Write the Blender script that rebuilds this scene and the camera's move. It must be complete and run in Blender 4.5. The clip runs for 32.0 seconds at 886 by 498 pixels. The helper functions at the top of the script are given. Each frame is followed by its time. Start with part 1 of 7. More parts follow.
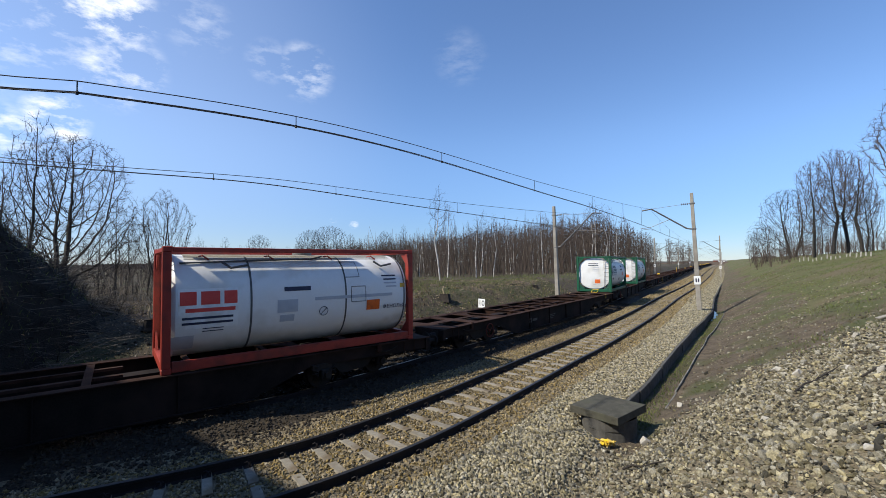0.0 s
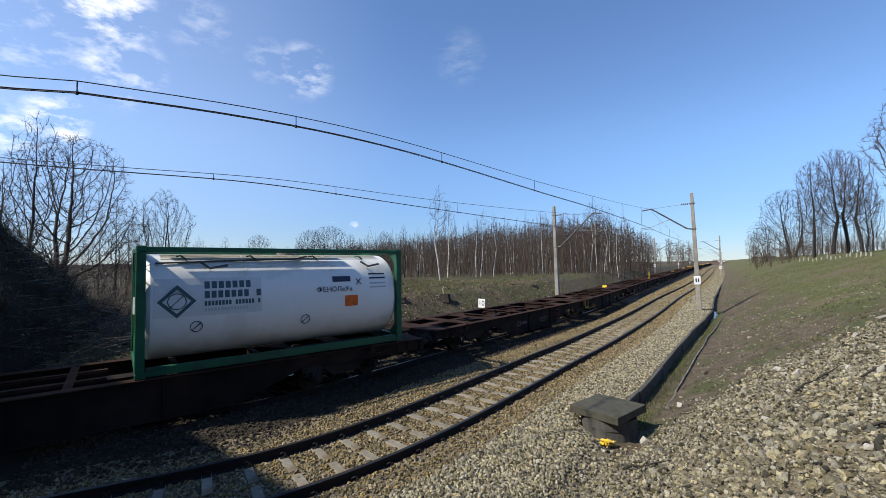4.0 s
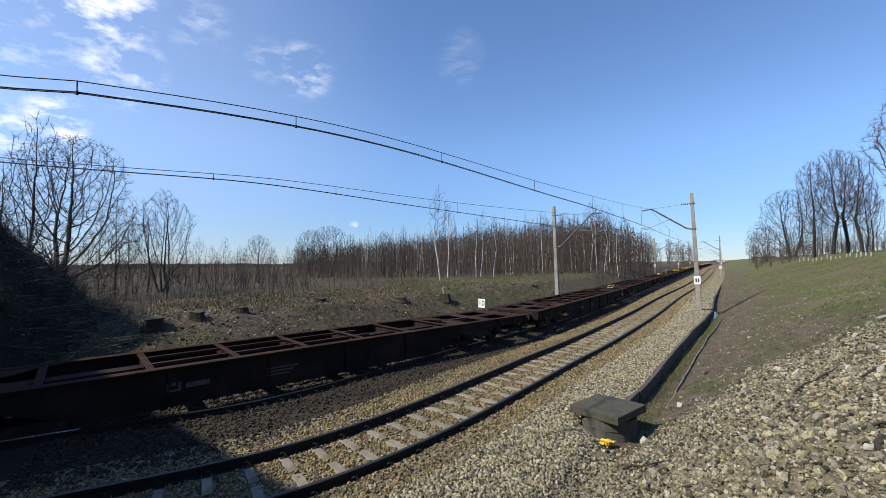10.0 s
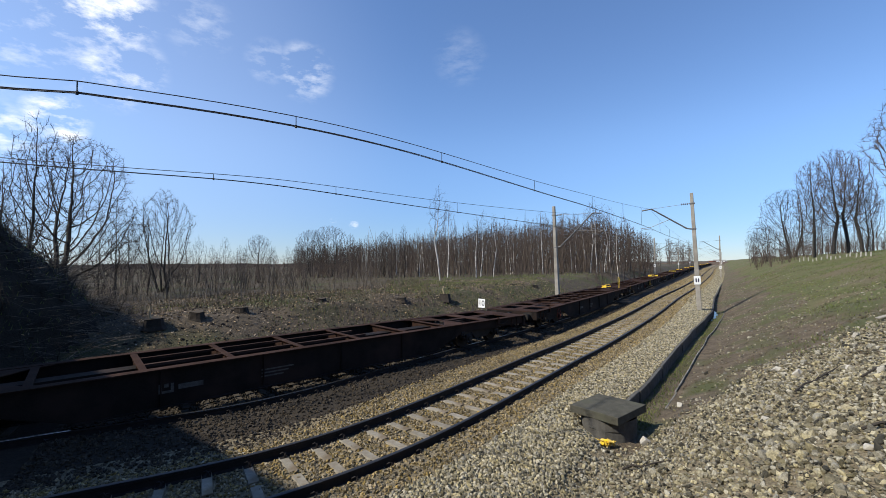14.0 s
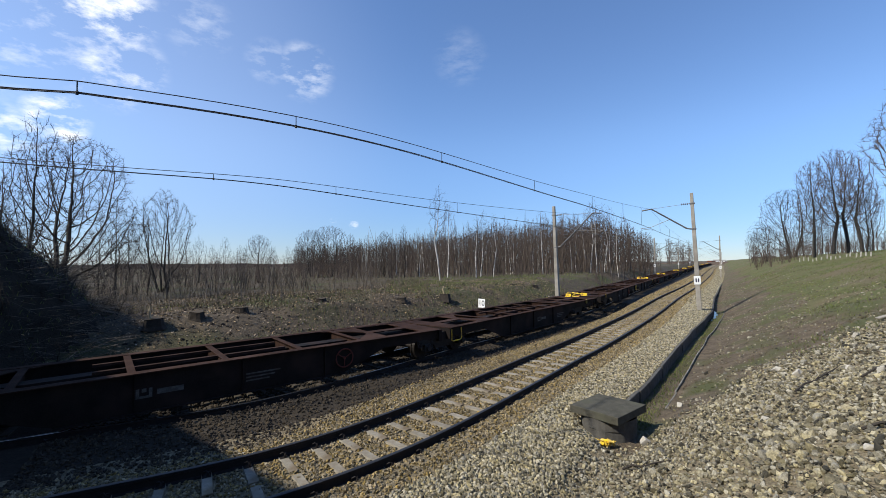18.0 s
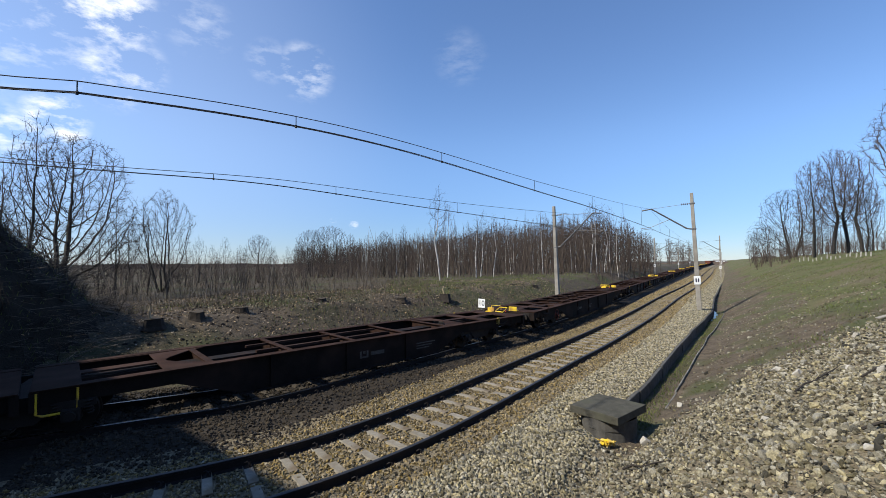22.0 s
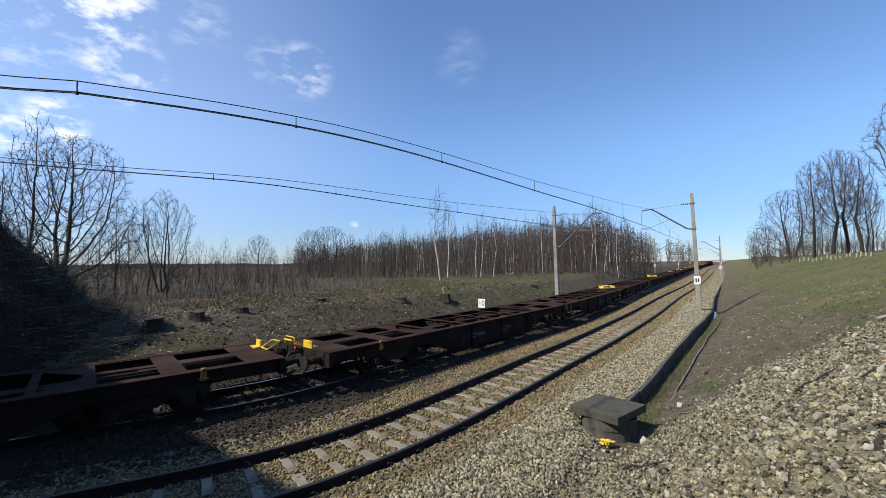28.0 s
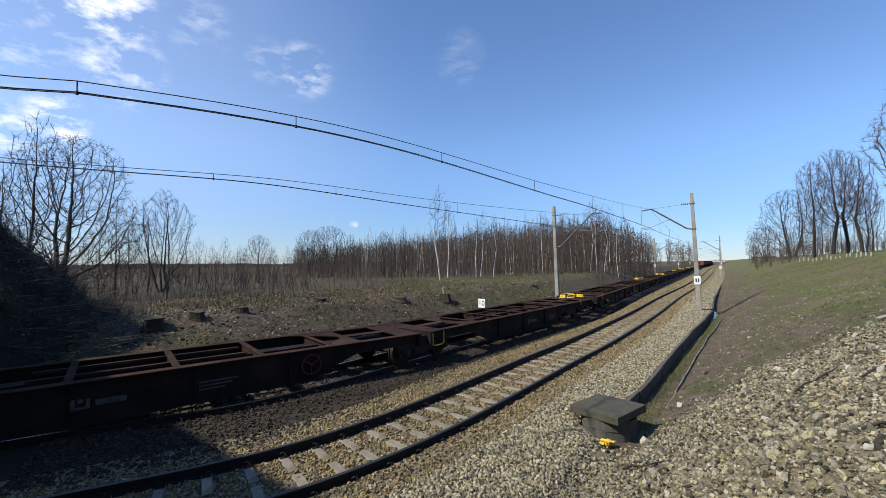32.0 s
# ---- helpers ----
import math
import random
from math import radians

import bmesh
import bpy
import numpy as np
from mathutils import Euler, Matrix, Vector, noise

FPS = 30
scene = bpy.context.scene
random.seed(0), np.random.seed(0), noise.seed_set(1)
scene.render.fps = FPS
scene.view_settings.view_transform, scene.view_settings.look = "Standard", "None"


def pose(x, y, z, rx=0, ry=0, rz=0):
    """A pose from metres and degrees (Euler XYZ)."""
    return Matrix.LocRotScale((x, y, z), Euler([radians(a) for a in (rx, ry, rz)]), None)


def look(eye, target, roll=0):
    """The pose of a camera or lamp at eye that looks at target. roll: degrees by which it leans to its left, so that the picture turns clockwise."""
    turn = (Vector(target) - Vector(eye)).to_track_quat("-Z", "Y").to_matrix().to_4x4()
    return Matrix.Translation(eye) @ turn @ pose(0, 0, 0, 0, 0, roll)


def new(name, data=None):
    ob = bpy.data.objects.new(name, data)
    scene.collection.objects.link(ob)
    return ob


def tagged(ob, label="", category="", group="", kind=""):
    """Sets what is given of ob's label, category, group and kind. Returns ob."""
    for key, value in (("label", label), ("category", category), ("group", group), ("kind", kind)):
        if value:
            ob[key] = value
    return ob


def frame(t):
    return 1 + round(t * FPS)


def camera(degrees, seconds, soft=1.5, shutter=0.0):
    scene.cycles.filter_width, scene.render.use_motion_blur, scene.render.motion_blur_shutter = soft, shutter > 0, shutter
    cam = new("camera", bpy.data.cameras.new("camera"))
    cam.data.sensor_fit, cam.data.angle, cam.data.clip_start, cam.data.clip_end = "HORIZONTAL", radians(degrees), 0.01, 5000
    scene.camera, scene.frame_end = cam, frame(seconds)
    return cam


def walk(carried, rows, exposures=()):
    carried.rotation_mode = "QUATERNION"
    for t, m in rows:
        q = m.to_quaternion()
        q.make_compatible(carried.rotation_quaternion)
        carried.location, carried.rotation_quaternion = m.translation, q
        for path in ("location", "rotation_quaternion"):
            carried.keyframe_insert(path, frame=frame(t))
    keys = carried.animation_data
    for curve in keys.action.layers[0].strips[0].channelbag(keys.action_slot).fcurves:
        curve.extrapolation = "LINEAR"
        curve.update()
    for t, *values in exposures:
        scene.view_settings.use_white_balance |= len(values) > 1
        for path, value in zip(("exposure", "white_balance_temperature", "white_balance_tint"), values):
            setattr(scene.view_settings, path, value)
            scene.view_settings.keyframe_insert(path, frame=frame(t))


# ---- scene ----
import itertools

# Plan: rail tops lie at z = 0. A double track runs away along +y; the camera stands on the slope right of it.
cam = camera(94.95, 32.0, soft=0.62)
EYE = Vector((0.0, 0.0, 3.11))
YAW, PITCH, ROLL = radians(36.54), radians(1.962), -0.492
AIM = Vector((-math.sin(YAW) * math.cos(PITCH), math.cos(YAW) * math.cos(PITCH), math.sin(PITCH)))
walk(cam, [(0.0, look(EYE, EYE + AIM, ROLL)), (32.0, look(EYE, EYE + AIM, ROLL))],
     exposures=[(0.0, 0.42), (32.0, 0.42)])

# ---- light ----
SUN_AZ = radians(146)        # turned from +y towards -x
SUN_EL = radians(44)
world = bpy.data.worlds.new("sky")
scene.world = world
world.use_nodes = True
wn, wl = world.node_tree.nodes, world.node_tree.links
wn.clear()
w_out = wn.new("ShaderNodeOutputWorld")
w_bg = wn.new("ShaderNodeBackground")
w_sky = wn.new("ShaderNodeTexSky")
w_sky.sky_type = "NISHITA"
w_sky.sun_disc = False
w_sky.sun_elevation = SUN_EL
w_sky.sun_rotation = -SUN_AZ
w_sky.air_density, w_sky.dust_density, w_sky.ozone_density = 1.0, 0.0, 4.0
w_bg.inputs["Strength"].default_value = 0.128
# thin clouds: noise kept to a few parts of the sky
w_tc = wn.new("ShaderNodeTexCoord")
w_map = wn.new("ShaderNodeMapping")
w_map.inputs["Rotation"].default_value = (0.3, 0.5, 0.4)
w_map.inputs["Scale"].default_value = (1.0, 1.4, 3.2)
w_map.inputs["Location"].default_value = (2.31, 0.6, 1.7)
wl.new(w_tc.outputs["Generated"], w_map.inputs["Vector"])
w_noise = wn.new("ShaderNodeTexNoise")
w_noise.inputs["Scale"].default_value, w_noise.inputs["Detail"].default_value, w_noise.inputs["Roughness"].default_value = 11.0, 10.0, 0.62
wl.new(w_map.outputs[0], w_noise.inputs["Vector"])
w_cut = wn.new("ShaderNodeMapRange")
w_cut.inputs["From Min"].default_value, w_cut.inputs["From Max"].default_value = 0.46, 0.74
wl.new(w_noise.outputs["Fac"], w_cut.inputs["Value"])


def view_way(x, y):
    """The way into the sky, x across and y up in units of the lens's focal length."""
    m = look(EYE, EYE + AIM, ROLL).to_3x3()
    return (m @ Vector((x, y, -1))).normalized()


w_sum = None
for cx_, cy_, r0_, r1_, gain in ((-0.83, 0.60, 0.5, 5, 1.25), (-0.80, 0.445, 0.3, 5, 0.8), (-1.02, 0.53, 0.5, 6.5, 0.5), (-0.34, 0.435, 0.3, 4.0, 0.62), (-0.43, 0.46, 0.2, 3, 0.35), (0.043, 0.47, 0.3, 4, 0.14), (-0.955, 0.32, 0.3, 3.2, 1.3), (-1.07, 0.29, 0.3, 3, 0.9), (-0.22, 0.061, 0.1, 0.8, 1.2), (-0.27, 0.07, 0.1, 0.6, 0.7), (-0.60, 0.55, 0.3, 4, 0.3), (-2.2, 0.6, 8, 20, 0.8)):
    dot = wn.new("ShaderNodeVectorMath")
    dot.operation = "DOT_PRODUCT"
    wl.new(w_tc.outputs["Generated"], dot.inputs[0])
    dot.inputs[1].default_value = view_way(cx_, cy_)
    rng_ = wn.new("ShaderNodeMapRange")
    rng_.interpolation_type = "SMOOTHSTEP"
    rng_.inputs["From Min"].default_value, rng_.inputs["From Max"].default_value = math.cos(radians(r1_)), math.cos(radians(r0_))
    rng_.inputs["To Max"].default_value = gain
    wl.new(dot.outputs["Value"], rng_.inputs["Value"])
    if w_sum is None:
        w_sum = rng_.outputs[0]
    else:
        add_ = wn.new("ShaderNodeMath")
        add_.operation = "MAXIMUM"
        wl.new(w_sum, add_.inputs[0])
        wl.new(rng_.outputs[0], add_.inputs[1])
        w_sum = add_.outputs[0]
w_fac = wn.new("ShaderNodeMath")
w_fac.operation = "MULTIPLY"
wl.new(w_cut.outputs[0], w_fac.inputs[0])
wl.new(w_sum, w_fac.inputs[1])
w_tint = wn.new("ShaderNodeMix")
w_tint.data_type, w_tint.blend_type = "RGBA", "MULTIPLY"
w_tint.inputs[0].default_value = 1.0
w_tint.inputs[7].default_value = (0.872, 0.955, 1.085, 1)
wl.new(w_sky.outputs[0], w_tint.inputs[6])
# clear, deeper air low over the horizon
w_sep = wn.new("ShaderNodeSeparateXYZ")
wl.new(w_tc.outputs["Generated"], w_sep.inputs[0])
w_low = wn.new("ShaderNodeMapRange")
w_low.interpolation_type = "SMOOTHSTEP"
w_low.inputs["From Min"].default_value, w_low.inputs["From Max"].default_value = 0.0, 0.3
wl.new(w_sep.outputs["Z"], w_low.inputs["Value"])
w_air = wn.new("ShaderNodeMix")
w_air.data_type = "RGBA"
w_air.inputs[6].default_value, w_air.inputs[7].default_value = (0.51, 0.57, 0.70, 1), (1, 1, 1, 1)
wl.new(w_low.outputs[0], w_air.inputs[0])
w_dim = wn.new("ShaderNodeVectorMath")
w_dim.operation = "MULTIPLY"
wl.new(w_tint.outputs[2], w_dim.inputs[0])
wl.new(w_air.outputs[2], w_dim.inputs[1])
w_mix = wn.new("ShaderNodeMix")
w_mix.data_type = "RGBA"
w_mix.inputs[7].default_value = (7.2, 7.4, 7.7, 1)
w_toward = wn.new("ShaderNodeVectorMath")
w_toward.operation = "DOT_PRODUCT"
wl.new(w_tc.outputs["Generated"], w_toward.inputs[0])
w_toward.inputs[1].default_value = view_way(-1.3, 0.25)
w_haze = wn.new("ShaderNodeMapRange")
w_haze.interpolation_type = "SMOOTHSTEP"
w_haze.inputs["From Min"].default_value, w_haze.inputs["From Max"].default_value, w_haze.inputs["To Max"].default_value = math.cos(radians(50)), 1.0, 0.11
wl.new(w_toward.outputs["Value"], w_haze.inputs["Value"])
w_veil = wn.new("ShaderNodeMath")
w_veil.operation, w_veil.use_clamp = "ADD", True
wl.new(w_fac.outputs[0], w_veil.inputs[0])
wl.new(w_haze.outputs[0], w_veil.inputs[1])
wl.new(w_veil.outputs[0], w_mix.inputs[0])
wl.new(w_dim.outputs[0], w_mix.inputs[6])
wl.new(w_mix.outputs[2], w_bg.inputs["Color"])
wl.new(w_bg.outputs[0], w_out.inputs["Surface"])
sun = new("sun", bpy.data.lights.new("sun", "SUN"))
sun.data.energy, sun.data.angle, sun.data.color = 4.6, radians(1.0), (1.0, 0.94, 0.81)
SUN_FROM = Vector((-math.sin(SUN_AZ) * math.cos(SUN_EL), math.cos(SUN_AZ) * math.cos(SUN_EL), math.sin(SUN_EL)))
sun.matrix_world = look(SUN_FROM * 50, (0, 0, 0))


# ---- materials ----
def material(name, c1, c2, rough=0.85, metal=0.0, scale=6.0, fine=60.0, bump=0.25, dist=0.01, spread=0.0, c3=None, big=0.6, coords="Object", spec=0.3):
    """Two colours mixed by noise at two scales, stains c3, relief from the fine noise, and a random shift per object."""
    m = bpy.data.materials.new(name)
    m.use_nodes = True
    n, l = m.node_tree.nodes, m.node_tree.links
    b = n["Principled BSDF"]
    b.inputs["Roughness"].default_value, b.inputs["Metallic"].default_value = rough, metal
    b.inputs["Specular IOR Level"].default_value = spec
    tc = n.new("ShaderNodeTexCoord")
    n1, n2, n3 = (n.new("ShaderNodeTexNoise") for _ in range(3))
    for q, s in ((n1, scale), (n2, fine), (n3, big)):
        q.inputs["Scale"].default_value, q.inputs["Detail"].default_value = s, 5.0
        l.new(tc.outputs[coords], q.inputs["Vector"])
    mix = n.new("ShaderNodeMix")
    mix.data_type = "RGBA"
    mix.inputs[6].default_value, mix.inputs[7].default_value = (*c1, 1), (*c2, 1)
    add = n.new("ShaderNodeMath")
    add.operation = "ADD"
    l.new(n1.outputs["Fac"], add.inputs[0])
    l.new(n2.outputs["Fac"], add.inputs[1])
    ramp = n.new("ShaderNodeMapRange")
    ramp.inputs["From Min"].default_value, ramp.inputs["From Max"].default_value = 0.7, 1.3
    l.new(add.outputs[0], ramp.inputs["Value"])
    l.new(ramp.outputs[0], mix.inputs[0])
    colour = mix.outputs[2]
    if c3:
        r3 = n.new("ShaderNodeMapRange")
        r3.inputs["From Min"].default_value, r3.inputs["From Max"].default_value = 0.48, 0.66
        l.new(n3.outputs["Fac"], r3.inputs["Value"])
        m3 = n.new("ShaderNodeMix")
        m3.data_type = "RGBA"
        l.new(r3.outputs[0], m3.inputs[0])
        l.new(colour, m3.inputs[6])
        m3.inputs[7].default_value = (*c3, 1)
        colour = m3.outputs[2]
    if spread:
        hsv = n.new("ShaderNodeHueSaturation")
        src = n.new("ShaderNodeObjectInfo") if spread < 1 else n.new("ShaderNodeNewGeometry")
        rnd = src.outputs["Random"] if spread < 1 else src.outputs["Random Per Island"]
        mr = n.new("ShaderNodeMapRange")
        w = spread if spread < 1 else spread - 1
        mr.inputs["To Min"].default_value, mr.inputs["To Max"].default_value = 1 - w, 1 + w
        l.new(rnd, mr.inputs["Value"])
        l.new(mr.outputs[0], hsv.inputs["Value"])
        k7, fr, sat = n.new("ShaderNodeMath"), n.new("ShaderNodeMath"), n.new("ShaderNodeMapRange")
        k7.operation, fr.operation = "MULTIPLY", "FRACT"
        k7.inputs[1].default_value = 7.31
        sat.inputs["To Min"].default_value, sat.inputs["To Max"].default_value = 1 - 0.5 * w, 1 + 0.35 * w
        l.new(rnd, k7.inputs[0])
        l.new(k7.outputs[0], fr.inputs[0])
        l.new(fr.outputs[0], sat.inputs["Value"])
        l.new(sat.outputs[0], hsv.inputs["Saturation"])
        l.new(colour, hsv.inputs["Color"])
        colour = hsv.outputs[0]
    l.new(colour, b.inputs["Base Color"])
    if bump:
        bp = n.new("ShaderNodeBump")
        bp.inputs["Strength"].default_value, bp.inputs["Distance"].default_value = bump, dist
        l.new(add.outputs[0], bp.inputs["Height"])
        l.new(bp.outputs[0], b.inputs["Normal"])
    return m


M_BALLAST = material("ballast", (0.10, 0.08, 0.05), (0.26, 0.215, 0.14), 0.95, 0, 9, 34, 1.0, 0.05, c3=(0.19, 0.153, 0.095), big=0.35)
M_STONE = material("ballast_stone", (0.115, 0.099, 0.062), (0.315, 0.275, 0.18), 0.9, 0, 14, 70, 0.4, 0.004, spread=1.75)
M_STONE_TAN = material("track_stone", (0.10, 0.075, 0.036), (0.27, 0.205, 0.102), 0.9, 0, 14, 70, 0.4, 0.004, spread=1.7)
# far-track stones and bed: oil, darkened further for the shade by the train
M_STONE_OILSHADE = material("oily_shaded_stone", (0.020, 0.015, 0.010), (0.056, 0.042, 0.027), 0.85, 0, 14, 70, 0.4, 0.004, spread=1.6)
M_BED_OILSHADE = material("oily_shaded_ballast", (0.012, 0.0095, 0.007), (0.034, 0.026, 0.018), 0.9, 0, 9, 34, 0.9, 0.03, c3=(0.035, 0.027, 0.018), big=0.35)
M_RUBBLE = material("slope_stone", (0.084, 0.074, 0.048), (0.275, 0.245, 0.168), 0.9, 0, 9, 60, 0.6, 0.008, spread=1.85)
M_GROUND = material("earth", (0.030, 0.024, 0.017), (0.12, 0.092, 0.062), 0.95, 0, 2.5, 25, 0.9, 0.06, c3=(0.05, 0.058, 0.02), big=0.22)
M_GRASS = material("grass_turf", (0.048, 0.063, 0.018), (0.135, 0.13, 0.053), 0.95, 0, 3, 40, 0.9, 0.05, c3=(0.125, 0.10, 0.058), big=0.3)
# mound earth kept near black: the mound's shade is in its colour
M_MOUNDSHADE = material("shaded_mound_earth", (0.012, 0.010, 0.008), (0.035, 0.028, 0.02), 0.95, 0, 2.5, 25, 0.9, 0.06)
M_SLOPE = material("slope_earth", (0.055, 0.041, 0.026), (0.18, 0.14, 0.094), 0.95, 0, 2.5, 30, 1.0, 0.08, c3=(0.085, 0.092, 0.036), big=0.55)
M_RAIL = material("rail_steel", (0.011, 0.0095, 0.010), (0.024, 0.019, 0.018), 0.75, 0.2, 8, 80, 0.2, 0.003)
M_RAILTOP = material("rail_head", (0.03, 0.03, 0.032), (0.06, 0.058, 0.058), 0.5, 0.6, 20, 200, 0.05, 0.001)
M_RAILSHINE = material("worn_rail_head", (0.34, 0.33, 0.32), (0.5, 0.49, 0.47), 0.3, 1.0, 20, 200, 0.03, 0.001)
M_SLEEPER = material("concrete_sleeper", (0.19, 0.17, 0.135), (0.31, 0.285, 0.235), 0.9, 0, 9, 90, 0.4, 0.004, spread=0.18, c3=(0.15, 0.115, 0.075), big=2.5)
# darker copy of the sleeper concrete, shade under the train painted in
M_SLEEPER_SHADED = material("shaded_sleeper", (0.03, 0.025, 0.019), (0.075, 0.062, 0.047), 0.9, 0, 9, 90, 0.4, 0.004, spread=0.18)
M_CONCRETE = material("weathered_concrete", (0.15, 0.14, 0.12), (0.27, 0.25, 0.22), 0.92, 0, 5, 70, 0.5, 0.006, spread=0.1, c3=(0.10, 0.09, 0.07), big=1.5)
M_LID = material("lid_concrete", (0.038, 0.036, 0.027), (0.085, 0.08, 0.062), 0.95, 0, 6, 90, 0.8, 0.01, c3=(0.07, 0.07, 0.05), big=2.2)
M_DARKCONC = material("dark_concrete", (0.05, 0.047, 0.042), (0.12, 0.113, 0.10), 0.9, 0, 5, 70, 0.5, 0.006, spread=0.2)
M_POLE = material("pole_concrete", (0.22, 0.20, 0.165), (0.34, 0.31, 0.265), 0.9, 0, 3, 60, 0.35, 0.005, c3=(0.18, 0.16, 0.135), big=1.0)
M_STEEL = material("galvanised_steel", (0.12, 0.11, 0.10), (0.22, 0.21, 0.2), 0.55, 0.6, 8, 60, 0.1, 0.002)
M_WIRE = material("copper_wire", (0.05, 0.045, 0.04), (0.09, 0.08, 0.07), 0.5, 0.7, 8, 60, 0.0)
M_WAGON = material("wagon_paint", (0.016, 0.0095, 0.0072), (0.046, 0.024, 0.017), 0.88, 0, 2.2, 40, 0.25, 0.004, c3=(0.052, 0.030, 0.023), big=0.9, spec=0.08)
# grime, with the shade of the sunless wagon sides put into its colour
M_SHADEGRIME = material("shaded_sill_grime", (0.006, 0.005, 0.0045), (0.018, 0.013, 0.011), 0.85, 0, 3, 40, 0.25, 0.004, c3=(0.026, 0.016, 0.013), big=1.2, spec=0.15)
M_BOGIE = material("bogie_grime", (0.012, 0.010, 0.009), (0.03, 0.024, 0.02), 0.8, 0.2, 6, 60, 0.3, 0.005)
M_WHEEL = material("wheel_steel", (0.012, 0.010, 0.009), (0.028, 0.023, 0.02), 0.6, 0.5, 6, 60, 0.1, 0.002)
M_YELLOW = material("yellow_paint", (0.62, 0.42, 0.02), (0.75, 0.52, 0.04), 0.55, 0, 5, 60, 0.1, 0.002, c3=(0.35, 0.2, 0.05), big=4)
M_OLDYELLOW = material("worn_yellow_paint", (0.10, 0.065, 0.02), (0.34, 0.24, 0.05), 0.8, 0, 9, 60, 0.1, 0.002)
M_HOSERED = material("red_valve_paint", (0.35, 0.03, 0.02), (0.45, 0.05, 0.03), 0.6, 0, 5, 60, 0.0)
M_REDWHEEL = material("red_handwheel", (0.07, 0.018, 0.014), (0.13, 0.03, 0.02), 0.8, 0, 5, 60, 0.1, 0.002)
M_REDFRAME = material("red_frame_paint", (0.24, 0.026, 0.018), (0.34, 0.045, 0.028), 0.5, 0, 3, 60, 0.1, 0.002, c3=(0.15, 0.03, 0.022), big=2)
M_GREENFRAME = material("green_frame_paint", (0.008, 0.07, 0.036), (0.014, 0.105, 0.052), 0.5, 0, 3, 60, 0.1, 0.002, c3=(0.012, 0.05, 0.03), big=2)
M_TANK = material("white_tank_paint", (0.66, 0.66, 0.64), (0.76, 0.76, 0.74), 0.42, 0, 1.2, 50, 0.08, 0.002, c3=(0.56, 0.545, 0.50), big=1.1, spec=0.5)
M_STAIN = material("stained_white", (0.42, 0.38, 0.29), (0.6, 0.56, 0.46), 0.6, 0, 3, 40, 0.1, 0.002)
M_PANEL = material("greyed_white", (0.5, 0.5, 0.49), (0.62, 0.62, 0.61), 0.5, 0, 3, 40, 0.0)
M_TEAL = material("teal_ink", (0.03, 0.07, 0.09), (0.06, 0.11, 0.13), 0.6, 0, 5, 60, 0.0)
M_BAND = material("dark_band", (0.06, 0.06, 0.06), (0.12, 0.12, 0.12), 0.5, 0.2, 6, 60, 0.1, 0.002)
M_ORANGE = material("orange_plate", (0.60, 0.10, 0.012), (0.68, 0.14, 0.02), 0.5, 0, 5, 60, 0.0, c3=(0.45, 0.09, 0.02), big=6)
M_WHITE = material("white_paint", (0.72, 0.72, 0.7), (0.82, 0.82, 0.8), 0.6, 0, 5, 60, 0.05, 0.002, c3=(0.6, 0.58, 0.54), big=3)
M_INK = material("dark_ink", (0.02, 0.025, 0.05), (0.04, 0.045, 0.08), 0.6, 0, 5, 60, 0.0)
M_GREYINK = material("faded_ink", (0.36, 0.38, 0.42), (0.46, 0.48, 0.5), 0.6, 0, 5, 60, 0.0)
M_FADED = material("faded_mark", (0.045, 0.043, 0.04), (0.105, 0.102, 0.095), 0.8, 0, 9, 60, 0.0, c3=(0.05, 0.045, 0.04), big=7)
M_REDINK = material("red_ink", (0.55, 0.05, 0.04), (0.62, 0.08, 0.06), 0.6, 0, 5, 60, 0.0)
M_BARK = material("grey_bark", (0.022, 0.019, 0.016), (0.058, 0.049, 0.041), 0.95, 0, 5, 40, 0.5, 0.01)
M_BIRCH = material("birch_bark", (0.38, 0.35, 0.31), (0.62, 0.59, 0.54), 0.9, 0, 1.6, 9, 0.2, 0.004, c3=(0.12, 0.1, 0.085), big=2.2)
M_TWIG = material("twig_bark", (0.055, 0.041, 0.033), (0.122, 0.092, 0.074), 0.95, 0, 3, 30, 0.0)
M_ROCK = material("pale_rock", (0.30, 0.28, 0.24), (0.46, 0.43, 0.38), 0.9, 0, 7, 50, 0.5, 0.006, c3=(0.24, 0.215, 0.17), big=3)
M_STUMP = material("stump_bark", (0.014, 0.011, 0.009), (0.04, 0.032, 0.025), 0.95, 0, 7, 40, 0.7, 0.015)
M_BRUSH = material("dry_brush", (0.07, 0.052, 0.032), (0.17, 0.132, 0.085), 0.95, 0, 3, 30, 0.0, spread=1.4)
M_DARKTWIG = material("dark_twig_bark", (0.022, 0.018, 0.015), (0.058, 0.047, 0.039), 0.95, 0, 3, 30, 0.0)
M_SAPLING = material("sapling_bark", (0.055, 0.043, 0.034), (0.185, 0.156, 0.124), 0.95, 0, 3, 30, 0.0, spread=1.3)
M_STUMPCUT = material("cut_wood", (0.36, 0.27, 0.16), (0.5, 0.4, 0.26), 0.9, 0, 6, 60, 0.3, 0.004)
M_OLDCUT = material("old_cut_wood", (0.03, 0.023, 0.016), (0.085, 0.066, 0.045), 0.95, 0, 9, 60, 0.4, 0.006)
M_BLADE = material("grass_blade", (0.05, 0.085, 0.017), (0.15, 0.15, 0.05), 0.9, 0, 2, 20, 0.0, spread=1.5)
M_LEAF = material("fallen_leaf", (0.11, 0.075, 0.045), (0.36, 0.27, 0.17), 0.9, 0, 2, 20, 0.0, spread=1.7)
